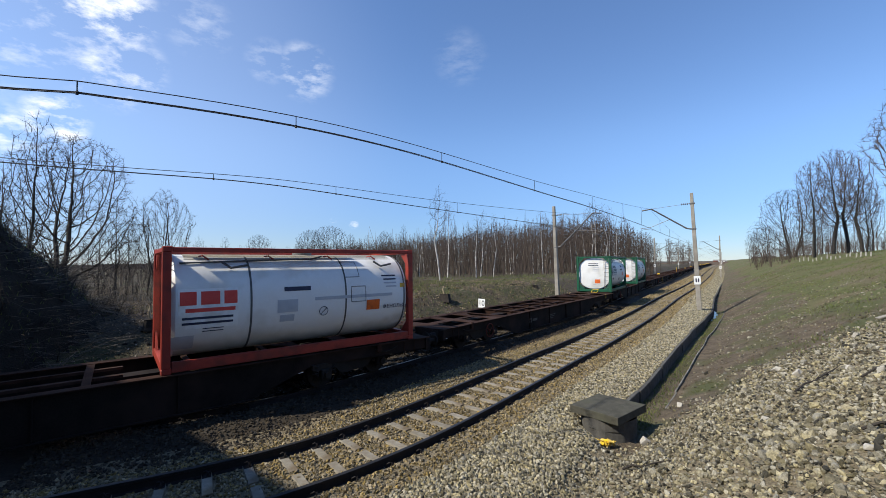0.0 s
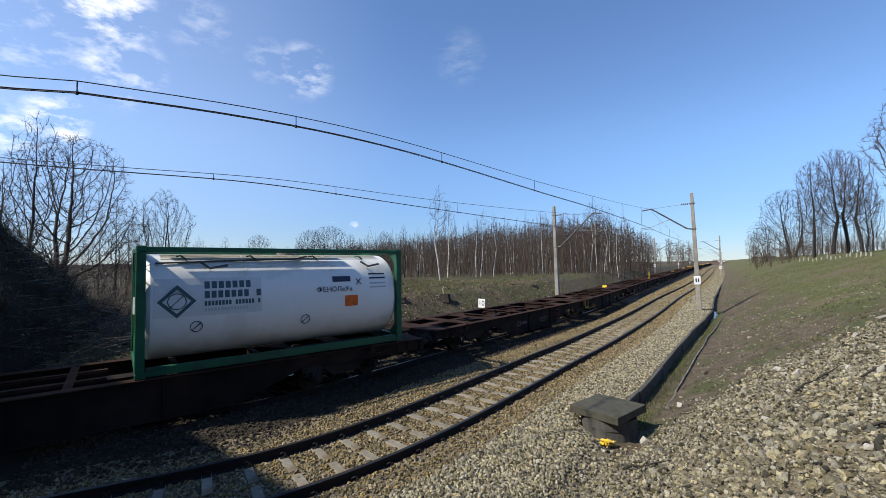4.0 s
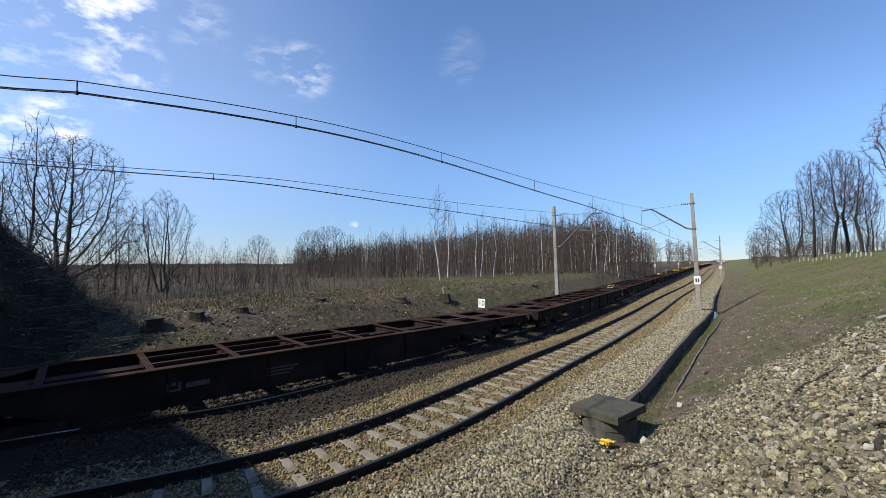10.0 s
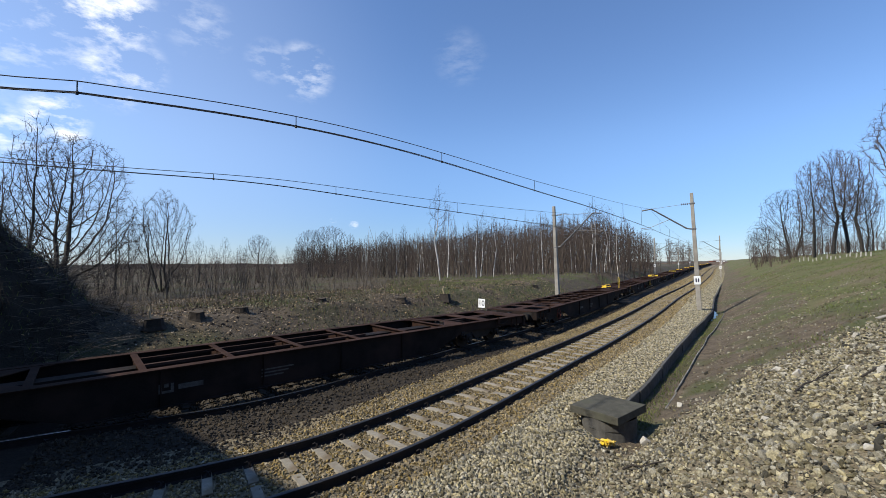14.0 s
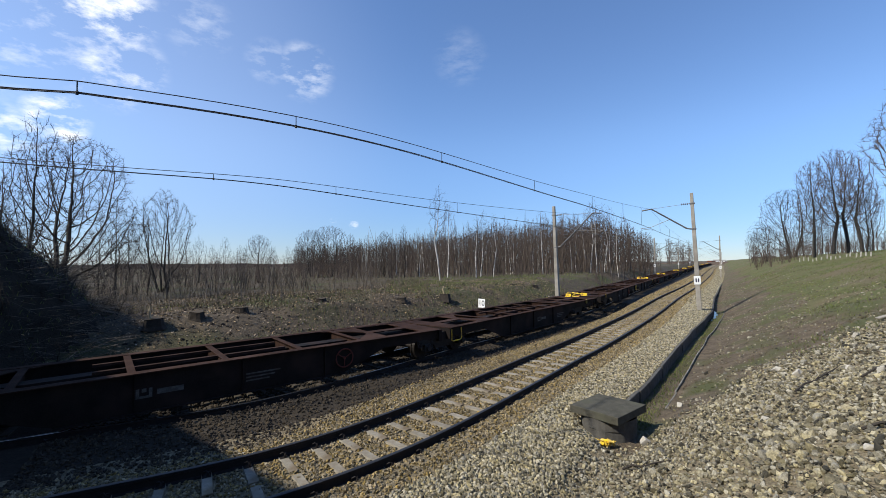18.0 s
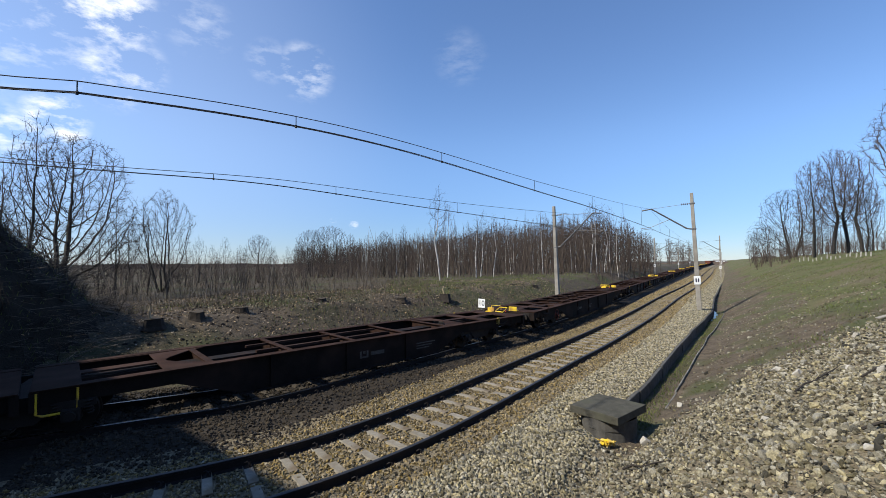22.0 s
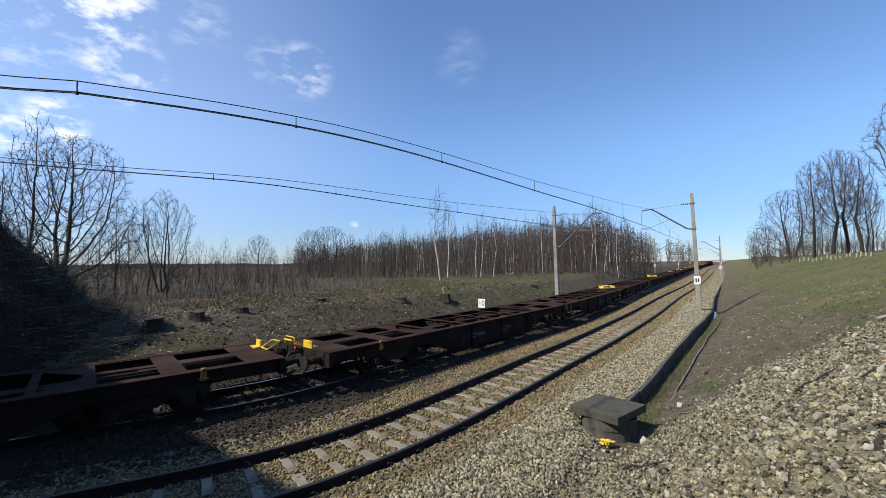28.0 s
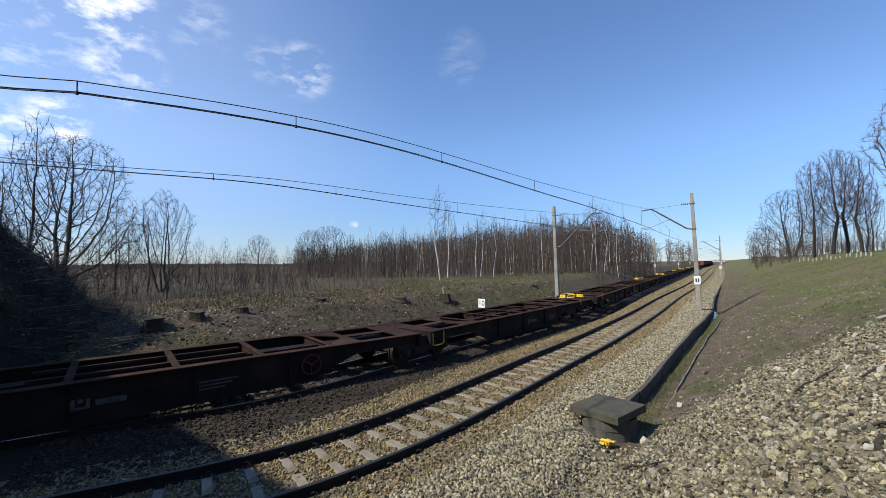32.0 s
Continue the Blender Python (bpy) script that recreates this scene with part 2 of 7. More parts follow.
M_WATER = material("ditch_water", (0.02, 0.022, 0.018), (0.03, 0.032, 0.026), 0.12, 0, 3, 30, 0.3, 0.006, spec=0.4)
M_YLEAF = material("yellow_leaf", (0.55, 0.36, 0.04), (0.7, 0.5, 0.1), 0.8, 0, 2, 20, 0.0, spread=1.3)


# ---- mesh helpers ----
def mesh_of(bm, name, mat, smooth=False):
    me = bpy.data.meshes.new(name)
    bm.normal_update()
    bm.to_mesh(me)
    bm.free()
    if isinstance(mat, (list, tuple)):
        for q in mat:
            me.materials.append(q)
    else:
        me.materials.append(mat)
    if smooth:
        me.polygons.foreach_set("use_smooth", [True] * len(me.polygons))
    return me


def part(name, bm, mat, parent=None, label="", smooth=False, m=None):
    """Links a bmesh as one mesh object under its thing or part."""
    ob = new(name, bm if isinstance(bm, bpy.types.Mesh) else mesh_of(bm, name, mat, smooth))
    ob.parent = parent
    if m is not None:
        ob.matrix_basis = m
    return tagged(ob, label)


def raw(name, verts, faces, mat, smooth=False):
    me = bpy.data.meshes.new(name)
    me.from_pydata(verts, [], faces)
    me.materials.append(mat)
    if smooth:
        me.polygons.foreach_set("use_smooth", [True] * len(me.polygons))
    return me


def tris(name, v, f, mat, smooth=False):
    """A mesh from numpy arrays of vertices and triangles."""
    me = bpy.data.meshes.new(name)
    v, f = np.asarray(v, np.float32), np.asarray(f, np.int32)
    me.vertices.add(len(v))
    me.vertices.foreach_set("co", v.ravel())
    me.loops.add(f.size)
    me.loops.foreach_set("vertex_index", f.ravel())
    k = f.shape[1]
    me.polygons.add(len(f))
    me.polygons.foreach_set("loop_start", np.arange(0, f.size, k, dtype=np.int32))
    me.polygons.foreach_set("use_smooth", np.full(len(f), smooth))
    me.materials.append(mat)
    me.update(calc_edges=True)
    return me


def box(bm, x0, x1, y0, y1, z0, z1, bev=0.0):
    vs = [bm.verts.new(c) for c in ((x0, y0, z0), (x1, y0, z0), (x1, y1, z0), (x0, y1, z0), (x0, y0, z1), (x1, y0, z1), (x1, y1, z1), (x0, y1, z1))]
    fs = [bm.faces.new([vs[i] for i in q]) for q in ((3, 2, 1, 0), (4, 5, 6, 7), (0, 1, 5, 4), (1, 2, 6, 5), (2, 3, 7, 6), (3, 0, 4, 7))]
    if bev:
        es = list({e for q in fs for e in q.edges})
        bmesh.ops.bevel(bm, geom=es, offset=bev, segments=1, profile=0.5, affect="EDGES")
    return bm


def prism(bm, outline, axis, a, b):
    """Extrudes an outline of 2D points along an axis from a to b: x -> (y, z), y -> (x, z), z -> (x, y)."""
    def put(p, h):
        return {"x": (h, p[0], p[1]), "y": (p[0], h, p[1]), "z": (p[0], p[1], h)}[axis]
    lo, hi = ([bm.verts.new(put(p, h)) for p in outline] for h in (a, b))
    n = len(outline)
    fs = [bm.faces.new(lo), bm.faces.new(hi)] + [bm.faces.new((lo[i], lo[(i + 1) % n], hi[(i + 1) % n], hi[i])) for i in range(n)]
    bmesh.ops.recalc_face_normals(bm, faces=fs)
    return bm


def tube(bm, pts, r, sides=8, r1=None, cap=True):
    """A round bar through points."""
    pts = [Vector(p) for p in pts]
    rings = []
    for i, p in enumerate(pts):
        d = (pts[min(i + 1, len(pts) - 1)] - pts[max(i - 1, 0)]).normalized()
        u = d.cross(Vector((0, 0, 1)) if abs(d.z) < 0.9 else Vector((1, 0, 0))).normalized()
        w = d.cross(u)
        rad = r if r1 is None else r + (r1 - r) * i / (len(pts) - 1)
        rings.append([bm.verts.new(p + (u * math.cos(k * math.tau / sides) + w * math.sin(k * math.tau / sides)) * rad) for k in range(sides)])
    for a, b in zip(rings, rings[1:]):
        for k in range(sides):
            bm.faces.new((a[k], a[(k + 1) % sides], b[(k + 1) % sides], b[k]))
    if cap:
        bm.faces.new(rings[0][::-1])
        bm.faces.new(rings[-1])
    return bm


def B():
    return bmesh.new()


def writing(name, text, size, mat, parent, m, label=""):
    """Flat letters of the built-in font, as a thin mesh."""
    cu = bpy.data.curves.new(name, "FONT")
    cu.body, cu.size, cu.extrude, cu.align_x, cu.align_y = text, size, 0.002, "CENTER", "CENTER"
    ob = bpy.data.objects.new(name, cu)
    me = bpy.data.meshes.new_from_object(ob)
    me.materials.clear()
    me.materials.append(mat)
    bpy.data.objects.remove(ob)
    bpy.data.curves.remove(cu)
    return part(name, me, mat, parent, label, m=m)


# ---- the line of the track ----
KY = np.array([-8.0, -3.0, 0.6, 2.2, 4.0, 10.0, 17.0, 26.0, 40.0, 65.0, 110.0, 250.0])
KX = np.array([-8.1, -7.68, -6.371, -5.575, -4.937, -4.43, -3.959, -3.691, -4.475, -5.638, -7.615, -13.198])
GAP = 4.221                   # between the two tracks' middles
NEAR, FAR = -0.75, -0.75 - GAP


def along(y):
    return np.arcsinh((np.asarray(y, float) + 2) / 12.0)


def spline(u, v, q):
    n, h = len(u), np.diff(u)
    a, b = np.eye(n), np.zeros(n)
    for i in range(1, n - 1):
        a[i, i - 1], a[i, i], a[i, i + 1] = h[i - 1], 2 * (h[i - 1] + h[i]), h[i]
        b[i] = 6 * ((v[i + 1] - v[i]) / h[i] - (v[i] - v[i - 1]) / h[i - 1])
    mm = np.linalg.solve(a, b)
    i = np.clip(np.searchsorted(u, q) - 1, 0, n - 2)
    s, t = (u[i + 1] - q) / h[i], (q - u[i]) / h[i]
    return s * v[i] + t * v[i + 1] + ((s ** 3 - s) * mm[i] + (t ** 3 - t) * mm[i + 1]) * h[i] ** 2 / 6


LY = np.concatenate([np.linspace(-60, 40, 801), np.geomspace(40.2, 1500, 400)])
_in = np.clip(LY, -8, 250)
LX = spline(along(KY), KX, along(_in))
_e = 0.05
_d0 = (spline(along(KY), KX, along(-8 + _e)) - LX[0]) / _e
_d1 = (LX[-1] - spline(along(KY), KX, along(250 - _e))) / _e
LX = LX + np.minimum(LY + 8, 0) * _d0 + np.maximum(LY - 250, 0) * _d1
LD = np.gradient(LX, LY)
LN = np.hypot(1, LD)


SHIFT_Y = np.array([-8.0, 8.0, 11.0, 13.0, 15.5, 18.7, 24.5, 33.0, 40.0, 52.0, 72.0, 100.0, 250.0])
SHIFT_O = np.array([0.0, 0.03, -0.02, -0.10, -0.18, -0.35, -0.52, -0.34, -0.08, 0.45, 0.95, 1.35, 1.9])


def near_shift(y):
    return spline(along(SHIFT_Y), SHIFT_O, along(np.clip(y, -8, 250)))


def beside(y, o):
    """The place o metres right of the near track's right rail, at the station y."""
    x, d, n = np.interp(y, LY, LX), np.interp(y, LY, LD), np.interp(y, LY, LN)
    # the near track runs straighter than the far one
    o = o + near_shift(y) * np.clip((np.asarray(o, float) + 3.3) / 1.35, 0, 1) * np.where(np.asarray(y) < 42, np.clip((1.55 - np.asarray(o, float)) / 1.0, 0, 1), 1.0)
    return x + o / n, y - o * d / n


def heading(y):
    """Degrees by which the track turns from +y towards -x."""
    return -math.degrees(math.atan(np.interp(y, LY, LD)))


def offset_of(x, y):
    """For arrays of places: metres right of the near track's right rail, and the station."""
    x, y = np.atleast_1d(np.asarray(x, float)), np.atleast_1d(np.asarray(y, float))
    o, st = np.empty(len(x)), np.empty(len(x))
    for i in range(0, len(x), 4000):
        q = slice(i, i + 4000)
        k = np.argmin((x[q, None] - LX[None]) ** 2 + (y[q, None] - LY[None]) ** 2, 1)
        st[q] = LY[k] + ((x[q] - LX[k]) * LD[k] + y[q] - LY[k]) / LN[k] ** 2
        o[q] = ((x[q] - LX[k]) - (y[q] - LY[k]) * LD[k]) / LN[k]
    return o, st


_fx, _fy = beside(LY, FAR)
_fs = np.concatenate([[0], np.cumsum(np.hypot(np.diff(_fx), np.diff(_fy)))])
FS = _fs - np.interp(0, _fy, _fs)


def on_far(s):
    return Vector((float(np.interp(s, FS, _fx)), float(np.interp(s, FS, _fy)), 0))


def far_pose(a, b):
    """The pose of a body carried at two points of the far track, a nearer to the camera than b: at their middle, its +y towards b."""
    p, q = on_far(a), on_far(b)
    t = (q - p).normalized()
    return Matrix.Translation((p + q) / 2) @ Matrix.Rotation(math.atan2(-t.x, t.y), 4, "Z")


# ---- ground ----
PROFILE_O = [-400, -120, -60, -30, -17, -13.0, -11.6, -9.4, -8.4, -7.4, 1.6, 2.2, 2.75, 3.2, 6.2, 9.5, 13, 22, 60, 400]
PROFILE_Z = [0.4, 0.5, 0.6, 0.85, 1.2, 1.3, 1.08, 0.05, -0.4, -0.62, -0.62, -0.47, -0.45, -0.2, 1.25, 2.5, 3.55, 4.3, 4.2, 2.4]


def rough(x, y, k, seed=0.0):
    """Smooth uneven ground from summed waves."""
    v = np.zeros_like(x)
    for i in range(1, 6):
        a = i * 2.399 + seed
        v += np.sin((x * math.cos(a) + y * math.sin(a)) * k * (0.6 + 0.37 * i) + i * 1.7 + seed) / i ** 0.7
    return v


def mound_z(x, y, o):
    """The steep end of the road embankment left of the tracks."""
    d = np.hypot((x + 19.5) * np.where(x > -19.5, 1.5, 1.0), np.maximum(y - 0.1, 0))
    face = 6.5 - 1.2 * np.maximum(d - 0.3, 0) + 0.13 * rough(x, y, 1.1, 4.0) + 0.07 * rough(x, y, 3.1, 1.0)
    side = 3.0 * (-8.5 - o) + 0.10 * rough(x, y, 1.3, 1.0)
    return np.minimum(face, side)


def on_mound(x, y):
    o, _ = offset_of(x, y)
    return mound_z(x, y, o) > np.interp(o, PROFILE_O, PROFILE_Z) - 0.1


def ground_z(x, y):
    x, y = np.atleast_1d(np.asarray(x, float)), np.atleast_1d(np.asarray(y, float))
    o, st = offset_of(x, y)
    z = np.interp(o, PROFILE_O, PROFILE_Z)
    fill = np.clip((8.4 - st) / 1.2, 0, 1) * (o > 1.2) * (o < 4)
    z = z + fill * np.maximum(np.interp(o, [1.2, 2.6, 4], [-0.27, -0.30, 0.15]) - z, 0)
    wild = np.clip((-o - 9) / 3, 0, 1) + np.clip((o - 3.2) / 3, 0, 1)
    z = z + wild * (0.05 * rough(x, y, 1.6) + 0.06 * rough(x, y, 0.45, 2.0))
    z = np.maximum(z, mound_z(x, y, o))
    # the cross embankment behind the camera
    back = np.clip((-y - 6) * 0.6, 0, 6.5) * np.clip((np.abs(o + 2.6) - 7) / 3, 0, 1)
    return np.maximum(z, back - 0.6)


def spaced(*spans):
    out = []
    for a, b, n in spans:
        out.extend(np.linspace(a, b, n, endpoint=False))
    return np.array(out + [spans[-1][1]])


gx = spaced((-2500, -400, 8), (-400, -100, 12), (-100, -32, 28), (-32, -18, 36), (-18, 10, 120), (10, 40, 24), (40, 160, 12), (160, 2500, 9))
gy = spaced((-900, -60, 6), (-60, -10, 14), (-10, 40, 170), (40, 110, 70), (110, 400, 40), (400, 3000, 14))
XX, YY = np.meshgrid(gx, gy)
ZZ = ground_z(XX.ravel(), YY.ravel())
nx, ny = len(gx), len(gy)
ii = (np.arange(ny - 1)[:, None] * nx + np.arange(nx - 1)[None]).ravel()
ground = new("ground", tris("ground", np.stack([XX.ravel(), YY.ravel(), ZZ], 1), np.stack([ii, ii + 1, ii + nx + 1, ii + nx], 1), M_GROUND, True))
tagged(ground, "brown earth with dry leaves and patches of turf", "ground", kind="structure")


# ---- tracks ----
def strip(stations, profile, mat, name):
    """A sheet with a cross profile of (o, z), swept along the stations."""
    st = np.asarray(stations, float)
    v = []
    for o, z in profile:
        x, y = beside(st, o(st) if callable(o) else o)
        v.append(np.stack([x, y, z(st) if callable(z) else np.full_like(st, z)], 1))
    v = np.stack(v, 1).reshape(-1, 3)
    k = len(profile)
    i = (np.arange(len(st) - 1)[:, None] * k + np.arange(k - 1)[None]).ravel()
    return tris(name, v, np.stack([i, i + 1, i + k + 1, i + k], 1), mat, True)


ST = np.concatenate([np.linspace(-40, 40, 321), np.geomspace(41, 1400, 90)])
CH = [(9.7, 2.1), (12, 2.12), (18.2, 1.74), (22.6, 1.62), (28, 1.88), (32.2, 2.2), (41, 2.4), (58, 2.2), (121, 2.7), (260, 3.0)]   # station and offset of the drain wall
cy, co = [a for a, b in CH], [b for a, b in CH]


def wall_o(st, d=0.0):
    return np.interp(st, cy, co) + d


def dip(q):
    """One beside the drain chamber, nought away from it."""
    return np.clip(1.2 - np.abs(np.asarray(q, float) - 8.8) / 0.85, 0, 1)


def bed_edge(q):
    return wall_o(q, -0.04) - 0.62 * dip(q)


def bed_foot(q):
    free = np.clip((9.4 - np.asarray(q, float)) / 0.4, 0, 1)
    return bed_edge(q) + 0.01 + free * (0.75 - 0.3 * dip(q)), -0.62 + free * (0.18 - 0.06 * dip(q))


BED = [(-8.5, -0.62), (-7.6, -0.30), (-6.8, -0.13), (-5.95, -0.13), (-5.6, -0.17), (-4.35, -0.17), (-4.0, -0.13), (-2.85, -0.2), (-1.66, -0.125), (-1.4, -0.172), (-0.1, -0.172), (0.15, -0.122), (0.9, -0.135), (lambda q: bed_edge(q) - 0.46, -0.165), (bed_edge, -0.2), (lambda q: bed_foot(q)[0], lambda q: bed_foot(q)[1])]
bed = new("ballast_bed", strip(ST, BED, M_BALLAST, "ballast_bed"))
# the far track's part of the bed has oil and shade in its colour
bed.data.materials.append(M_BED_OILSHADE)
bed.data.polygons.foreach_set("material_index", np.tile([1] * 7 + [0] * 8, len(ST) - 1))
tagged(bed, "tan crushed-stone ballast bed under two railway tracks", "ballast", kind="structure")

RAIL_SHAPE = [(-0.036, 0.0), (0.036, 0.0), (0.036, -0.035), (0.01, -0.048), (0.01, -0.14), (0.07, -0.152), (0.07, -0.165), (-0.07, -0.165), (-0.07, -0.152), (-0.01, -0.14), (-0.01, -0.048), (-0.036, -0.035)]


def rail(o, name, parent, head):
    pr = [(o + a, b) for a, b in RAIL_SHAPE] + [(o + RAIL_SHAPE[0][0], 0.0)]
    me = strip(ST, pr[1:], M_RAIL, "rail")
    me.polygons.foreach_set("use_smooth", [False] * len(me.polygons))
    ob = part(name, me, M_RAIL, parent, "rust-brown steel rail")
    part("rail_head", strip(ST, [(o - 0.036, 0.0005), (o - 0.028, 0.004), (o + 0.028, 0.004), (o + 0.036, 0.0005)], head, "rail_head"), head, ob, "polished running surface")
    return ob


def sleeper_mesh(mat):
    bm = B()
    for a, b in ((-1.25, -0.07), (0.05, 1.25)):
        prism(bm, [(-0.13, -0.3), (0.13, -0.3), (0.066, -0.138), (-0.066, -0.138)], "x", a, b)
    prism(bm, [(-0.11, -0.3), (0.11, -0.3), (0.06, -0.165), (-0.06, -0.165)], "x", -0.07, 0.05)
    bm.faces.ensure_lookup_table()
    plain = len(bm.faces)
    for x in (-0.75, 0.75):
        box(bm, x - 0.16, x + 0.16, -0.062, 0.062, -0.15, -0.132)
        for s in (-1, 1):
            tube(bm, [(x + s * 0.06, -0.05, -0.14), (x + s * 0.085, -0.045, -0.075), (x + s * 0.12, -0.01, -0.045), (x + s * 0.15, 0.02, -0.075), (x + s * 0.14, 0.03, -0.145)], 0.0095, 4)
            tube(bm, [(x + s * 0.06, 0.05, -0.14), (x + s * 0.09, 0.045, -0.08), (x + s * 0.13, 0.02, -0.06), (x + s * 0.15, -0.01, -0.145)], 0.0095, 4)
    bm.faces.ensure_lookup_table()
    for q in bm.faces[plain:]:
        q.material_index = 1
    return mesh_of(bm, "sleeper", [mat, M_RAIL])


SLEEPER, SLEEPER_SHADED = sleeper_mesh(M_SLEEPER), sleeper_mesh(M_SLEEPER_SHADED)


def track(o, name, label, first, last, mesh, mat, head):
    root = tagged(new(name), label, "railway track", kind="structure")
    rail(o - 0.75, "rail", root, head)
    rail(o + 0.75, "rail", root, head)
    for i in range(int((last - first) / 0.6)):
        st = first + i * 0.6
        x, y = beside(st, o)
        part("sleeper", mesh, mat, root, m=pose(x, y, random.uniform(-0.012, 0.004), 0, 0, heading(st) + random.uniform(-0.6, 0.6)))
    v, f = [], []
    base = np.array([(-1.25, -0.12, -0.17), (1.25, -0.12, -0.17), (1.25, 0.12, -0.17), (-1.25, 0.12, -0.17)])
    st = last
    while st < 260:
        x, y = beside(st, o)
        a = radians(heading(st))
        rot = np.array([[math.cos(a), math.sin(a), 0], [-math.sin(a), math.cos(a), 0], [0, 0, 1]])
        f.append([len(v) * 4 + k for k in range(4)])
        v.append(base @ rot + np.array([x, y, 0.012]))
        st += 0.6
    far = part("far_sleepers", tris("far_sleepers", np.concatenate(v), f, mat), mat, root)
    tagged(far, kind="stuff")
    return root


near_track = track(NEAR, "near_track", "empty railway track with concrete sleepers and rust-brown rails", -6, 60, SLEEPER, M_SLEEPER, M_RAILTOP)
far_track = track(FAR, "far_track", "railway track with concrete sleepers under the passing train", -6, 60, SLEEPER_SHADED, M_SLEEPER_SHADED, M_RAILSHINE)


# ---- the train ----
SPEED = 10.027
DECK = 0.885                   # top of the wagon frames, where the containers stand


def beam_outline(y0, y1, d0, d1, deep):
    """Side view of a sill: shallow over the bogies at its ends, deep between them."""
    top, sh = DECK, 0.30
    lo = DECK - deep
    return [(y0, top), (y1, top), (y1, top - sh), (y1 - d1, top - sh), (y1 - d1 - 1.3, lo), (y0 + d0 + 1.3, lo), (y0 + d0, top - sh), (y0, top - sh)]


def plate_with_holes(bm, x0, x1, y0, y1, z0, z1, holes):
    """One plate cut by rectangular holes (xa, xb, ya, yb)."""
    xs = sorted({x0, x1, *[h[0] for h in holes], *[h[1] for h in holes]})
    ys = sorted({y0, y1, *[h[2] for h in holes], *[h[3] for h in holes]})
    solid = {(i, j) for i in range(len(xs) - 1) for j in range(len(ys) - 1)
             if not any(h[0] <= xs[i] + 1e-6 and h[1] >= xs[i + 1] - 1e-6 and h[2] <= ys[j] + 1e-6 and h[3] >= ys[j + 1] - 1e-6 for h in holes)}
    made = {}

    def vert(i, j, k):
        if (i, j, k) not in made:
            made[i, j, k] = bm.verts.new((xs[i], ys[j], (z0, z1)[k]))
        return made[i, j, k]
    for i, j in solid:
        bm.faces.new([vert(i, j, 1), vert(i + 1, j, 1), vert(i + 1, j + 1, 1), vert(i, j + 1, 1)])
        bm.faces.new([vert(i, j + 1, 0), vert(i + 1, j + 1, 0), vert(i + 1, j, 0), vert(i, j, 0)])
        for di, dj, a, b in ((-1, 0, (i, j + 1), (i, j)), (1, 0, (i + 1, j), (i + 1, j + 1)), (0, -1, (i, j), (i + 1, j)), (0, 1, (i + 1, j + 1), (i, j + 1))):
            if (i + di, j + dj) not in solid:
                bm.faces.new([vert(*a, 0), vert(*b, 0), vert(*b, 1), vert(*a, 1)])
    return bm


